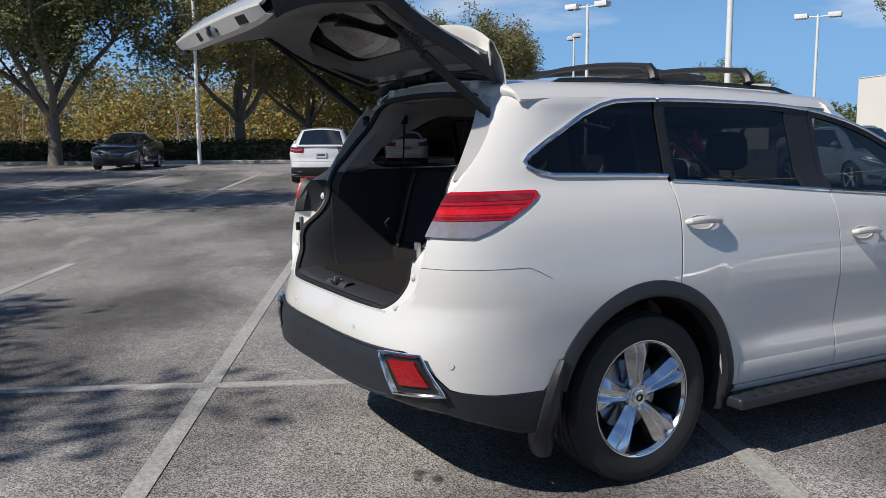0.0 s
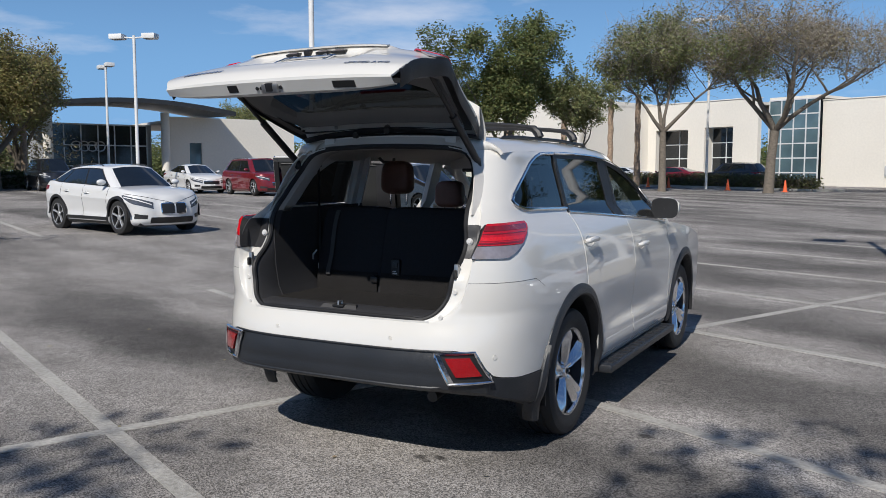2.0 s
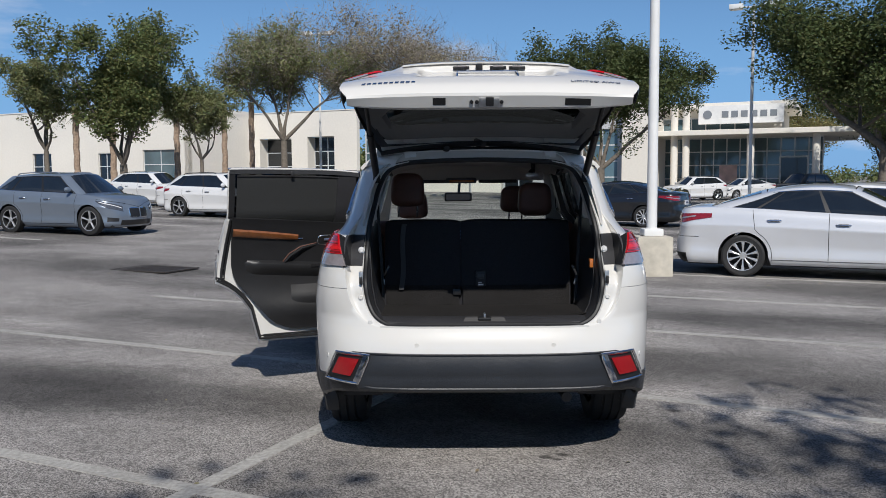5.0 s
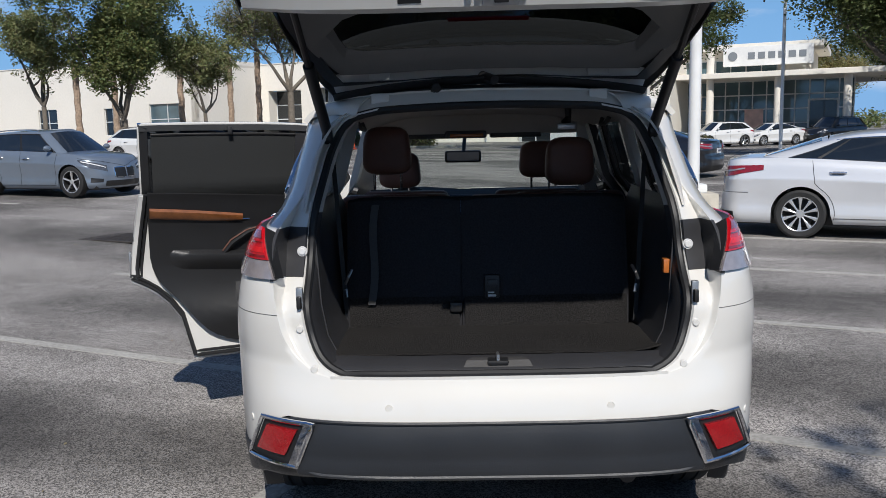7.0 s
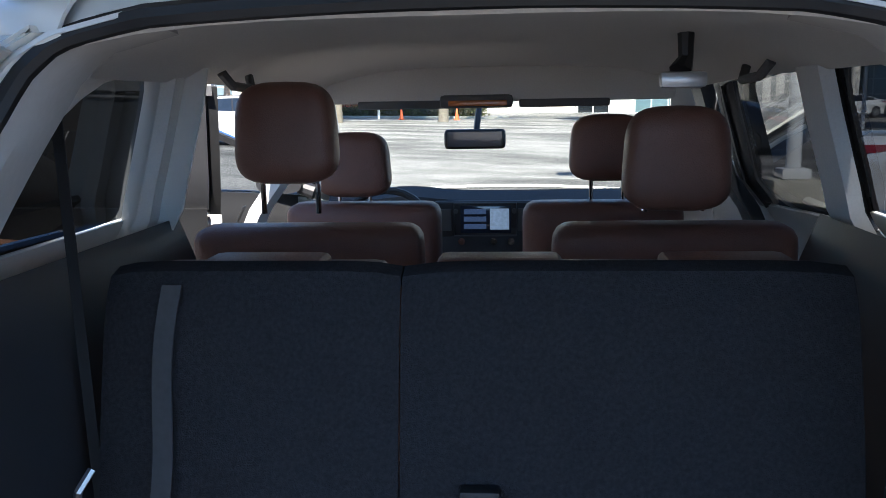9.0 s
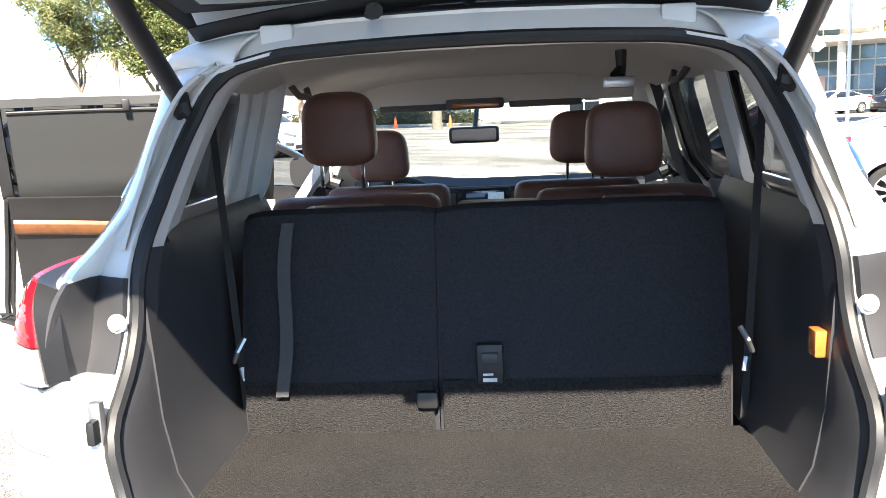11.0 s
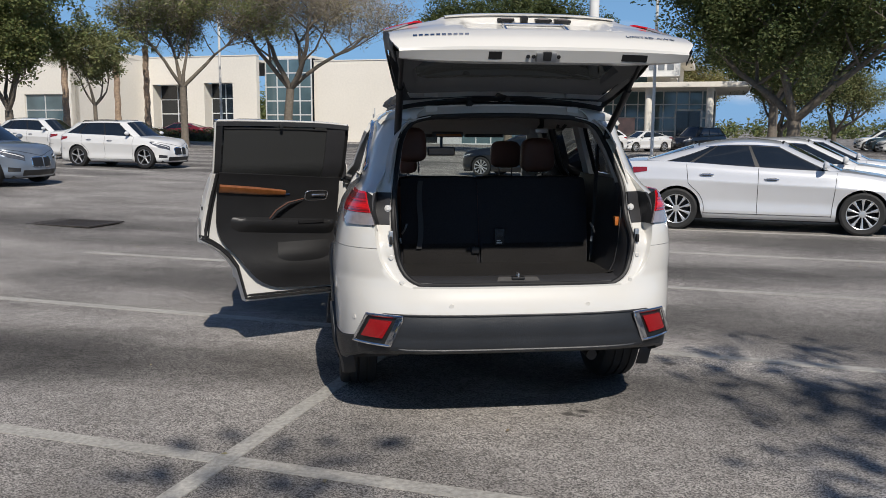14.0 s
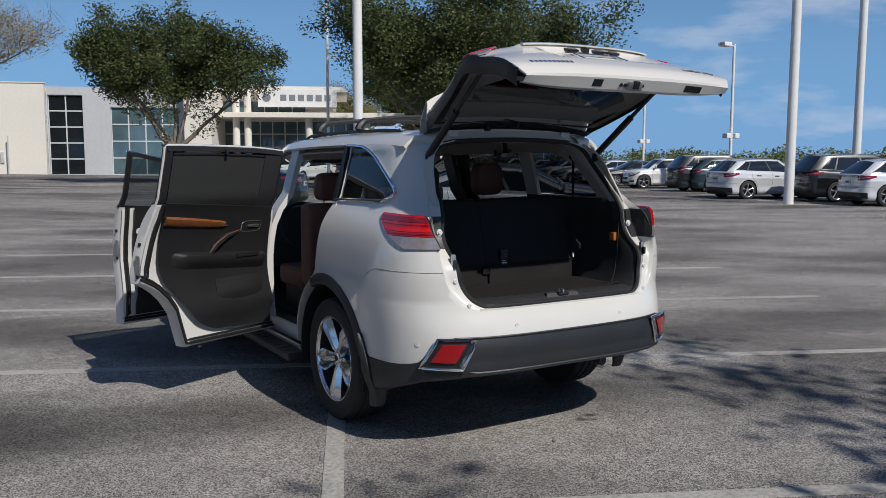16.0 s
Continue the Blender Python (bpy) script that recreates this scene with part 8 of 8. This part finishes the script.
OAK = "broad live oak with a golden green crown"
for i, (x, y, h, s, n) in enumerate(((-38.4, 1.0, 11.0, 6.2, 9000), (-39.9, 9.9, 10.5, 6.0, 9000), (-45.0, 15.5, 10.0, 5.2, 6500), (-43.0, 19.5, 10.4, 5.0, 6500), (-42.5, 25.5, 9.6, 4.6, 6000), (-47.5, 30.5, 9.0, 4.2, 5000), (-41.5, -6.5, 11.0, 6.0, 7000), (-52.0, 22.5, 10.0, 5.0, 5000))):
    tree(x, y, h, s, LEAF_GOLD if i % 3 else LEAF_LIGHT, n, OAK + " by the hedge", 11 + i, trunk_r=0.30, leaf=0.16, fork=0.19, shape=1.15, clump=0.25)
tree(-17.0, 39.0, 10.4, 4.1, LEAF_OAK, 8500, "upright live oak before the white building", 31, leaf=0.15, fork=0.19, clump=0.25)
tree(-21.3, 39.6, 8.4, 2.5, LEAF_LIGHT, 3600, "slim light green tree before the white building", 32, trunk_r=0.14, leaf=0.13, fork=0.32)
tree(-13.6, 41.5, 7.6, 2.4, LEAF_LIGHT, 2800, "small light green tree before the white building", 33, trunk_r=0.12, leaf=0.13)
tree(-9.8, 45.6, 11.6, 5.0, LEAF_LIGHT, 5200, "tall thin-crowned tree with bare twigs", 34, trunk_r=0.22, leaf=0.15, twigs=1, fork=0.30, shape=0.9, clump=0.24)
tree(-4.0, 46.7, 11.8, 6.4, LEAF_DRY, 3200, "nearly bare wide tree with brown winter twigs", 35, trunk_r=0.28, leaf=0.13, twigs=1, fork=0.30, lean=0.6, shape=1.0, clump=0.22)
tree(8.9, 43.7, 10.8, 5.2, LEAF_DARK, 13000, "spreading dark live oak before the showroom", 36, trunk_r=0.26, leaf=0.15, fork=0.18, shape=1.1, clump=0.25)
tree(19.5, 31.0, 11.2, 6.8, LEAF_DARK, 16000, "large dark live oak beyond the silver sedans", 37, trunk_r=0.34, leaf=0.15, fork=0.18, shape=1.1, clump=0.25)
tree(27.5, 48.0, 10.5, 5.6, LEAF_OAK, 7000, "live oak at the edge of the lot", 38, trunk_r=0.28, leaf=0.16)
tree(33.0, 58.0, 11.0, 6.0, LEAF_OAK, 7000, "live oak at the edge of the lot", 39, trunk_r=0.28, leaf=0.17)
tree(36.0, 62.5, 9.0, 5.0, LEAF_LIGHT, 6500, "light green oak beyond the showroom", 51, trunk_r=0.25, leaf=0.16, fork=0.16, clump=0.27)
tree(18.0, 82.0, 10.5, 6.0, LEAF_LIGHT, 6000, "light green oak beyond the showroom", 52, trunk_r=0.25, leaf=0.17, fork=0.16, clump=0.27)
tree(43.0, 66.0, 8.6, 5.0, LEAF_LIGHT, 5000, "light green oak at the lot's far corner", 53, trunk_r=0.25, leaf=0.17, fork=0.14, clump=0.30)
tree(34.0, 77.0, 9.5, 6.0, LEAF_GOLD, 5500, "golden green oak beyond the showroom", 54, trunk_r=0.25, leaf=0.17, fork=0.14, clump=0.30)
tree(-52.5, 60.0, 8.5, 4.0, LEAF_LIGHT, 3500, "light green tree beside the far showroom", 40, leaf=0.16)
tree(2.8, -12.6, 10.0, 4.6, LEAF_OAK, 4600, "thin-crowned oak in the island behind the stalls", 41, trunk_r=0.2, leaf=0.14, clump=0.17)
tree(-4.8, -12.4, 9.0, 3.6, LEAF_OAK, 4600, "thin-crowned oak in the island behind the stalls", 42, trunk_r=0.2, leaf=0.14, clump=0.17)
tree(-1.3, -12.2, 9.3, 2.6, LEAF_OAK, 2800, "slim oak in the island behind the stalls", 46, trunk_r=0.14, leaf=0.14, clump=0.17)
tree(9.5, -12.0, 9.5, 4.6, LEAF_OAK, 2600, "thin-crowned oak in the island behind the stalls", 44, trunk_r=0.2, leaf=0.14, clump=0.17)
tree(-16.0, -8.5, 11.0, 5.6, LEAF_OAK, 7000, "broad oak in the island behind the stalls", 43, trunk_r=0.3, leaf=0.16)
tree(-27.0, -9.5, 11.0, 5.6, LEAF_OAK, 6000, "broad oak in the island behind the stalls", 45, trunk_r=0.3, leaf=0.16)
for i, (x, y, h) in enumerate(((-23.4, 48.2, 5.6), (-21.4, 49.0, 5.9), (-17.7, 50.3, 5.8), (-15.3, 53.1, 6.1), (-13.5, 53.5, 6.4), (-46.3, 30.1, 5.0))):
    palm(x, y, h, 60 + i)


def hedge(u0, v0, u1, v1, height, width, leaves, count, label, seed, leaf=0.09):
    a, b = Vector(lot(u0, v0)), Vector(lot(u1, v1))
    n = max(3, int((b - a).length / 0.55))
    rng = random.Random(seed)
    cs, rs = [], []
    for i in range(n + 1):
        p = a + (b - a) * i / n
        for hh in (0.28, 0.68):
            for sgn in (-0.25, 0.25):
                q = p + Vector((rng.gauss(0, 0.06), rng.gauss(0, 0.06)))
                side = (b - a).normalized()
                q = q + Vector((-side.y, side.x)) * sgn * width
                cs.append((q.x, q.y, rise(q.x, q.y) + height * hh))
                rs.append(max(width, height) * 0.36 * rng.uniform(0.9, 1.12))
    ob = leaf_mesh("hedge", cs, rs, count, leaf, leaves, None, seed, flat=0.9)
    core = box(-(b - a).length / 2, -width * 0.3, 0, (b - a).length / 2, width * 0.3, height * 0.75, 0.05)
    mid = (a + b) / 2
    core = part("hedge_core", core, BARK, ob)
    core.matrix_local = pose(mid.x, mid.y, rise(mid.x, mid.y) - 0.02, 0, 0, math.degrees(math.atan2((b - a).y, (b - a).x)))
    return tagged(ob, label, "hedge", "hedges", "stuff")


hedge(-37.2, -30, -37.2, -0.5, 1.15, 1.1, LEAF_HEDGE, 30000, "dark clipped hedge along the lot's edge", 71, 0.10)
hedge(-40.5, -0.5, -49.5, 4.5, 1.15, 1.1, LEAF_HEDGE, 14000, "dark clipped hedge along the lot's edge", 72, 0.10)
hedge(-50, 5, -50, 17, 1.1, 1.1, LEAF_HEDGE, 14000, "dark clipped hedge along the lot's edge", 73, 0.10)
hedge(-46.5, 48.9, -23.4, 48.9, 0.85, 1.5, LEAF_BUSH, 30000, "low clipped bushes in the kerbed island", 74, 0.08)
hedge(-8.2, 49.5, -5.6, 49.5, 0.7, 1.2, LEAF_BUSH, 5000, "low clipped bushes by the showroom drive", 75, 0.08)
hedge(22.5, 18, 22.5, 60, 1.3, 1.3, LEAF_HEDGE, 12000, "hedge beyond the far row of cars", 76, 0.12)


def kerb(u0, v0, u1, v1, label="pale concrete kerb"):
    a, b = Vector(lot(u0, v0)), Vector(lot(u1, v1))
    mid = (a + b) / 2
    n = max(2, int((b - a).length / 2))
    side = (b - a).normalized()
    s = Vector((-side.y, side.x))
    prof = [(-0.09, -0.1), (-0.09, 0.11), (-0.065, 0.145), (0.065, 0.15), (0.09, 0.13), (0.09, -0.1)]
    rows = []
    for i in range(n + 1):
        p = a + (b - a) * i / n
        z = rise(p.x, p.y)
        rows.append([(p.x + s.x * o, p.y + s.y * o, z + h) for o, h in prof])
    ob = part("kerb", tidy(grid(rows)), CURB_C)
    return tagged(ob, label, "kerb", kind="structure")


kerb(-35.6, -32, -35.6, -0.2)
kerb(-35.6, -0.2, -48.5, 4.0)
kerb(-64, 47.6, -22.6, 47.6)
kerb(-22.6, 47.6, -22.0, 48.4)
kerb(-22.0, 48.4, -22.0, 50.2)
kerb(-9.0, 48.6, -4.8, 48.6)
kerb(21.4, 14, 21.4, 64)

# traffic cones by the kerb
def cone(x, y):
    c = thing("traffic_cone", pose(x, y, rise(x, y)), "small orange traffic cone on the asphalt", "cone", "traffic cones")
    part("cone_body", tidy(grid([[(r * math.cos(a), r * math.sin(a), z) for a in span(0, math.tau * 15 / 16, 16)] for r, z in ((0.15, 0.03), (0.13, 0.05), (0.045, 0.66), (0.035, 0.70), (0.001, 0.70))], closed=True)), CONE_O, c)
    part("cone_base", box(-0.19, -0.19, 0.0, 0.19, 0.19, 0.035, 0.012), CONE_O, c)


for x, y in ((-6.9, 50.6), (-13.2, 55.4), (-11.5, 54.4), (-3.4, 49.4)):
    cone(x, y)

rng_l = random.Random(5)
litter_v, litter_f = [], []
for _ in range(90):
    x, y, a, q = rng_l.uniform(-9, 9), rng_l.uniform(-6, 9), rng_l.uniform(0, 6.28), rng_l.uniform(0.010, 0.028)
    c, d = math.cos(a) * q, math.sin(a) * q
    i0, z = len(litter_v), rise(x, y)
    litter_v += [(x - c, y - d, z + 0.008), (x - d * 0.4, y + c * 0.4, z + 0.014), (x + c, y + d, z + 0.010), (x + d * 0.4, y - c * 0.4, z + 0.007)]
    litter_f.append((i0, i0 + 1, i0 + 2, i0 + 3))
tagged(mesh_from("leaf_litter", litter_v, litter_f, LEAF_DRY), "dry leaves scattered on the asphalt", "leaves", kind="stuff")


# woods beyond the left edge, and the far tree line
def woods(name, us, vs, count, hgt, leaves, label, seed, leaf=0.26):
    rng = random.Random(seed)
    cs, rs = [], []
    for _ in range(150):
        u, v = rng.uniform(*us), rng.uniform(*vs)
        x, y = lot(u, v)
        h = hgt * rng.uniform(0.5, 1.0)
        for k in range(4):
            cs.append((x + rng.gauss(0, 0.8), y + rng.gauss(0, 0.8), 0.5 + h * (k + 0.5) / 4))
            rs.append(rng.uniform(0.8, 1.7))
    ob = leaf_mesh(name, cs, rs, count, leaf, leaves, None, seed)
    return tagged(ob, label, "woods", kind="stuff")


woods("woods", (-62, -46), (-46, 4), 44000, 6.2, LEAF_YELLOW, "yellow-brown winter scrub beyond the hedge", 81, 0.15)
woods("woods", (-72, -54), (-50, 10), 46000, 8.5, LEAF_LIGHT, "dense green woods beyond the hedge", 82, 0.18)
woods("woods", (-66, -53), (-30, 12), 20000, 6.0, LEAF_DRY, "pale dry scrub beyond the hedge", 83, 0.13)
rng_t = random.Random(91)
stems = bmesh.new()
for _ in range(120):
    x, y = lot(rng_t.uniform(-58, -44), rng_t.uniform(-44, 8))
    h = rng_t.uniform(2.5, 5.5)
    tube([(x, y, 0), (x + rng_t.gauss(0, 0.2), y + rng_t.gauss(0, 0.2), h * 0.6), (x + rng_t.gauss(0, 0.5), y + rng_t.gauss(0, 0.5), h)], [0.05, 0.035, 0.012], 5, stems, caps=False)
tagged(part("scrub_stems", stems, PALM_BARK), "thin pale stems of winter scrub", "stems", kind="stuff")
cs, rs = [], []
for k in range(900):
    a = rng_t.uniform(-0.9, 2.75)
    d = rng_t.uniform(150, 210)
    h = rng_t.uniform(4.0, 9.0) * (1.25 if a > 1.35 else 0.45)
    cs.append((d * math.cos(a), d * math.sin(a), h * 0.5))
    rs.append(rng_t.uniform(3.0, 5.5) * (1.0 if a > 1.35 else 0.55))
tagged(leaf_mesh("far_tree_line", cs, rs, 170000, 0.34, LEAF_OAK, None, 92), "far green tree line round the lot", "woods", kind="stuff")


# ---- buildings ----
def frame_of(u0, v0, u1, v1):
    a, b = Vector(lot(u0, v0)), Vector(lot(u1, v1))
    return Matrix.Translation((a.x, a.y, 0)) @ Matrix.Rotation(math.atan2((b - a).y, (b - a).x), 4, "Z"), (b - a).length


def wall(name, parent, m, length, z0, z1, thick, holes, mat):
    """A wall along local x, its face at y = 0 and its back at y = thick, with openings right through it."""
    xs = sorted({0.0, length, *[h[0] for h in holes], *[h[1] for h in holes]})
    bm = bmesh.new()
    for a, b in zip(xs, xs[1:]):
        cut = sorted((h[2], h[3]) for h in holes if h[0] <= a + 1e-6 and h[1] >= b - 1e-6)
        z = z0
        for lo, hi in cut:
            if lo > z + 1e-6:
                box(a, 0, z, b, thick, lo, bm=bm)
            z = hi
        if z < z1 - 1e-6:
            box(a, 0, z, b, thick, z1, bm=bm)
    bmesh.ops.remove_doubles(bm, verts=bm.verts, dist=1e-4)
    ob = part(name, bm, mat, parent, smooth=False)
    ob.matrix_local = m
    return ob


def glazing(parent, m, x0, x1, z0, z1, nx, nz, glass, deep=0.18, bar=0.07, name="window"):
    """A window: one pane a bay, with frame bars between them."""
    w = part(name, box(x0, deep - 0.045, z0 - bar / 2, x1, deep + 0.025, z0 + bar / 2), MULLION, parent, smooth=False)
    w.matrix_local = m
    for i in range(nx + 1):
        x = x0 + (x1 - x0) * i / nx
        part("frame_bar", box(x - bar / 2, deep - 0.05, z0, x + bar / 2, deep + 0.03, z1), MULLION, w, smooth=False)
    for k in range(1, nz + 1):
        z = z0 + (z1 - z0) * k / nz
        part("frame_bar", box(x0, deep - 0.045, z - bar / 2, x1, deep + 0.025, z + bar / 2), MULLION, w, smooth=False)
    for i in range(nx):
        for k in range(nz):
            xa, xb = x0 + (x1 - x0) * i / nx + bar / 2, x0 + (x1 - x0) * (i + 1) / nx - bar / 2
            za, zb = z0 + (z1 - z0) * k / nz + bar / 2, z0 + (z1 - z0) * (k + 1) / nz - bar / 2
            part("pane", box(xa, deep - 0.01, za, xb, deep + 0.01, zb), glass, w, smooth=False)
    return w


main = thing("dealership_building", Matrix(), "long white stucco dealership with glass bays", "building")
# left wing
m, ln = frame_of(-82, 52, -46, 52)
hs = [(7.0, 10.2, 1.6, 4.1), (17.6, 20.0, 1.6, 4.0), (25.8, 27.6, 1.6, 3.9), (31.0, 34.8, 1.6, 4.1)]
wall("wall_wing", main, m, ln, 0, 7.7, 0.4, hs, STUCCO)
for h, g in zip(hs, (STORE_DARK, STORE_DARK, STORE_DARK, STORE_GLASS)):
    glazing(main, m, h[0], h[1], h[2], h[3], 2, 2, g)
part("wing_roof", box(0, 0.4, 7.2, ln, 22, 7.4), STUCCO, main, smooth=False).matrix_local = m
part("parapet_cap", box(-0.05, -0.06, 7.7, ln + 0.05, 0.46, 7.78, 0.02), STUCCO, main, smooth=False).matrix_local = m
m, ln = frame_of(-46, 52, -46, 61)
wall("wall_return", main, m, ln, 0, 7.7, 0.4, [], STUCCO)
# service bay
m, ln = frame_of(-46, 60.5, -34.8, 60.5)
hs = [(0.9, 4.4, 0.2, 5.2), (6.1, 8.9, 0.2, 5.3)]
wall("wall_bay", main, m, ln, 0, 7.5, 0.5, hs, STUCCO)
for h in hs:
    glazing(main, m, h[0], h[1], h[2], h[3], 2, 4, STORE_DARK, 1.2, 0.09)
    part("bay_reveal", box(h[0] - 0.02, 0.5, h[2], h[0] + 0.0, 1.25, h[3]), STUCCO, main, smooth=False).matrix_local = m
part("bay_cap", box(-0.05, -0.06, 7.5, ln + 0.05, 0.56, 7.58, 0.02), STUCCO, main, smooth=False).matrix_local = m
part("bay_roof", box(0, 0.5, 7.0, ln, 18, 7.2), STUCCO, main, smooth=False).matrix_local = m
# glass tower
m, ln = frame_of(-34.8, 62.0, -30.5, 62.0)
glazing(main, m, 0, ln, 0.3, 7.3, 4, 6, STORE_GLASS, 0.1, 0.10, "curtain_wall")
part("tower_roof", box(0, 0.1, 7.35, ln, 12, 7.55), STUCCO, main, smooth=False).matrix_local = m
part("tower_back", box(0, 0.6, 0, ln, 0.8, 7.35), STORE_DARK, main, smooth=False).matrix_local = m
# plain wall and entrance
m, ln = frame_of(-30.5, 62.6, -22.4, 63.0)
wall("wall_plain", main, m, ln, 0, 7.1, 0.4, [], STUCCO)
part("plain_cap", box(-0.05, -0.06, 7.1, ln + 0.05, 0.46, 7.18, 0.02), STUCCO, main, smooth=False).matrix_local = m
part("plain_roof", box(0, 0.4, 6.6, ln + 12, 18, 6.8), STUCCO, main, smooth=False).matrix_local = m
part("wall_box", box(4.9, -0.12, 1.2, 5.15, 0.0, 2.0, 0.02), STUCCO_GREY, main).matrix_local = m
part("wall_sign_post", tube([(5.6, -0.5, 0.3), (5.6, -0.5, 3.2)], 0.05, 8), STUCCO_GREY, main).matrix_local = m
m, ln = frame_of(-22.4, 63.4, -12.2, 63.8)
hs = [(0.1, 2.6, 0.3, 6.3), (4.6, 9.6, 0.3, 5.4)]
wall("wall_entrance", main, m, ln, 0, 6.9, 0.4, hs, STUCCO_GREY)
glazing(main, m, 0.1, 2.6, 0.3, 6.3, 2, 5, STORE_DARK, 0.2, 0.09)
glazing(main, m, 4.6, 9.6, 0.3, 5.4, 4, 4, STORE_GLASS, 0.2, 0.09)
m, ln = frame_of(-12.2, 62.5, -10.2, 62.5)
part("corner_pier", box(0, 0, 0, ln, 9, 7.3, 0.03), STUCCO, main, smooth=False).matrix_local = m
# glazed showroom with a flat canopy
show = thing("showroom", Matrix(), "white flat-roofed glass showroom with round columns", "building")
m, ln = frame_of(-10.4, 70, 2.0, 70)
glazing(show, m, 0, ln, 0.3, 4.7, 12, 4, STORE_GLASS, 0.0, 0.09, "glass_front")
part("show_back", box(0, 3.5, 0, ln, 3.8, 5), STUCCO_GREY, show, smooth=False).matrix_local = m
part("canopy", box(-1.6, -5.6, 4.75, ln + 2.6, 12, 5.15, 0.04), STUCCO, show, "thin white canopy slab", smooth=False).matrix_local = m
part("upper_wall", box(-1.2, -1.0, 5.15, 9.4, 10, 7.0, 0.03), STUCCO, show, smooth=False).matrix_local = m
part("roof_slab", box(-1.8, -2.2, 7.0, 10.4, 10.5, 7.45, 0.04), STUCCO, show, smooth=False).matrix_local = m
glazing(show, m, 0.2, 7.0, 5.3, 6.3, 6, 1, STORE_GLASS, -1.06, 0.08, "clerestory")
for x in (1.7, 2.6, 7.4, 12.0):
    part("column", tube([(x, -4.6, 0), (x, -4.6, 4.8 if x > 3 else 7.1)], 0.28, 16), STUCCO, show).matrix_local = m
sg = part("sign_board", box(3.2, -2.45, 5.75, 9.6, -2.22, 7.2, 0.02), POLE_WHITE, show, "white sign board with plain grey bars", smooth=False)
sg.matrix_local = m
SIGN_INK = material("grey_sign_print", (0.18, 0.20, 0.22), 0.5, vary=0.05, scale=4)
part("logo_disc", tube([(3.9, -2.50, 6.5), (3.9, -2.44, 6.5)], 0.34, 20), SIGN_INK, sg)
for k in range(6):
    part("sign_bar", box(5.0 + 0.72 * k, -2.49, 6.25, 5.5 + 0.72 * k, -2.445, 6.75, 0.01), SIGN_INK, sg, smooth=False)
part("door_frame", box(9.2, -0.12, 0.3, 11.4, 0.12, 3.2, 0.02), MULLION, show, smooth=False).matrix_local = m
part("door_glass", box(9.35, -0.15, 0.35, 11.25, -0.125, 3.05), STORE_DARK, show, smooth=False).matrix_local = m
BANNER = material("faded_poster", (0.62, 0.44, 0.40), 0.6, vary=0.3, scale=1.5)
part("window_poster", box(4.6, -0.09, 0.5, 6.0, -0.055, 2.5), BANNER, show, "faded orange window poster", smooth=False).matrix_local = m
# second dealership with the curved dark canopy
other = thing("far_showroom", Matrix(), "white showroom under a curved dark canopy", "building")
m, ln = frame_of(-67, 13.3, -67, 35.3)
rows = []
for i in range(18):
    f = i / 17
    x = -1.6 + f * 16.0
    z = 5.9 + 1.35 * math.sin(math.pi * (0.15 + 0.70 * f))
    rows.append([(x, -4.5, z), (x, 4.0, z + 0.2)])
cn = part("curved_canopy", tidy(grid(rows)), METAL_ROOF, other, "curved dark metal canopy", thick=0.35)
cn.matrix_local = m
wall("wall_side", other, m @ Matrix.Translation((10.0, 0, 0)), ln - 10.0, 0, 6.2, 0.4, [(2.0, 3.1, 0.3, 4.0)], STUCCO)
part("door_leaf", box(12.0, 0.2, 0.3, 13.1, 0.26, 4.0), STORE_GLASS, other, smooth=False).matrix_local = m
part("side_roof", box(10.0, 0.4, 5.7, ln, 16, 5.9), STUCCO, other, smooth=False).matrix_local = m
glazing(other, m, 0.8, 8.8, 0.3, 5.4, 6, 3, STORE_DARK, 1.5, 0.10, "glass_front")
part("glass_back", box(0.0, 4.0, 0, 10.0, 4.3, 5.6), STUCCO_GREY, other, smooth=False).matrix_local = m
for x in (0.3, 9.4):
    part("column", tube([(x, -1.5, 0), (x, -1.5, 6.4)], 0.36, 14), STUCCO, other).matrix_local = m
for k in range(4):
    part("logo_ring", tube([(3.0 + 0.62 * k + 0.40 * math.cos(a), 1.2, 3.6 + 0.40 * math.sin(a)) for a in span(0, math.tau * 15 / 16, 16)], 0.05, 6, closed=True), STEEL, other).matrix_local = m
# low building at the right horizon
low = thing("low_building", Matrix(), "distant low building with a long green roof", "building")
m, ln = frame_of(70, 60, 70, 20)
part("wall", box(0, 0, 0, ln, 12, 2.6), STUCCO_GREY, low, smooth=False).matrix_local = m
ROOF_G = material("green_metal_roof", (0.10, 0.19, 0.12), 0.5, vary=0.1, scale=1)
part("roof", tidy(grid([[(-1, y, z), (ln + 1, y, z)] for y, z in ((-1, 2.5), (6, 4.2), (13, 2.5))])), ROOF_G, low, smooth=False, thick=0.2).matrix_local = m
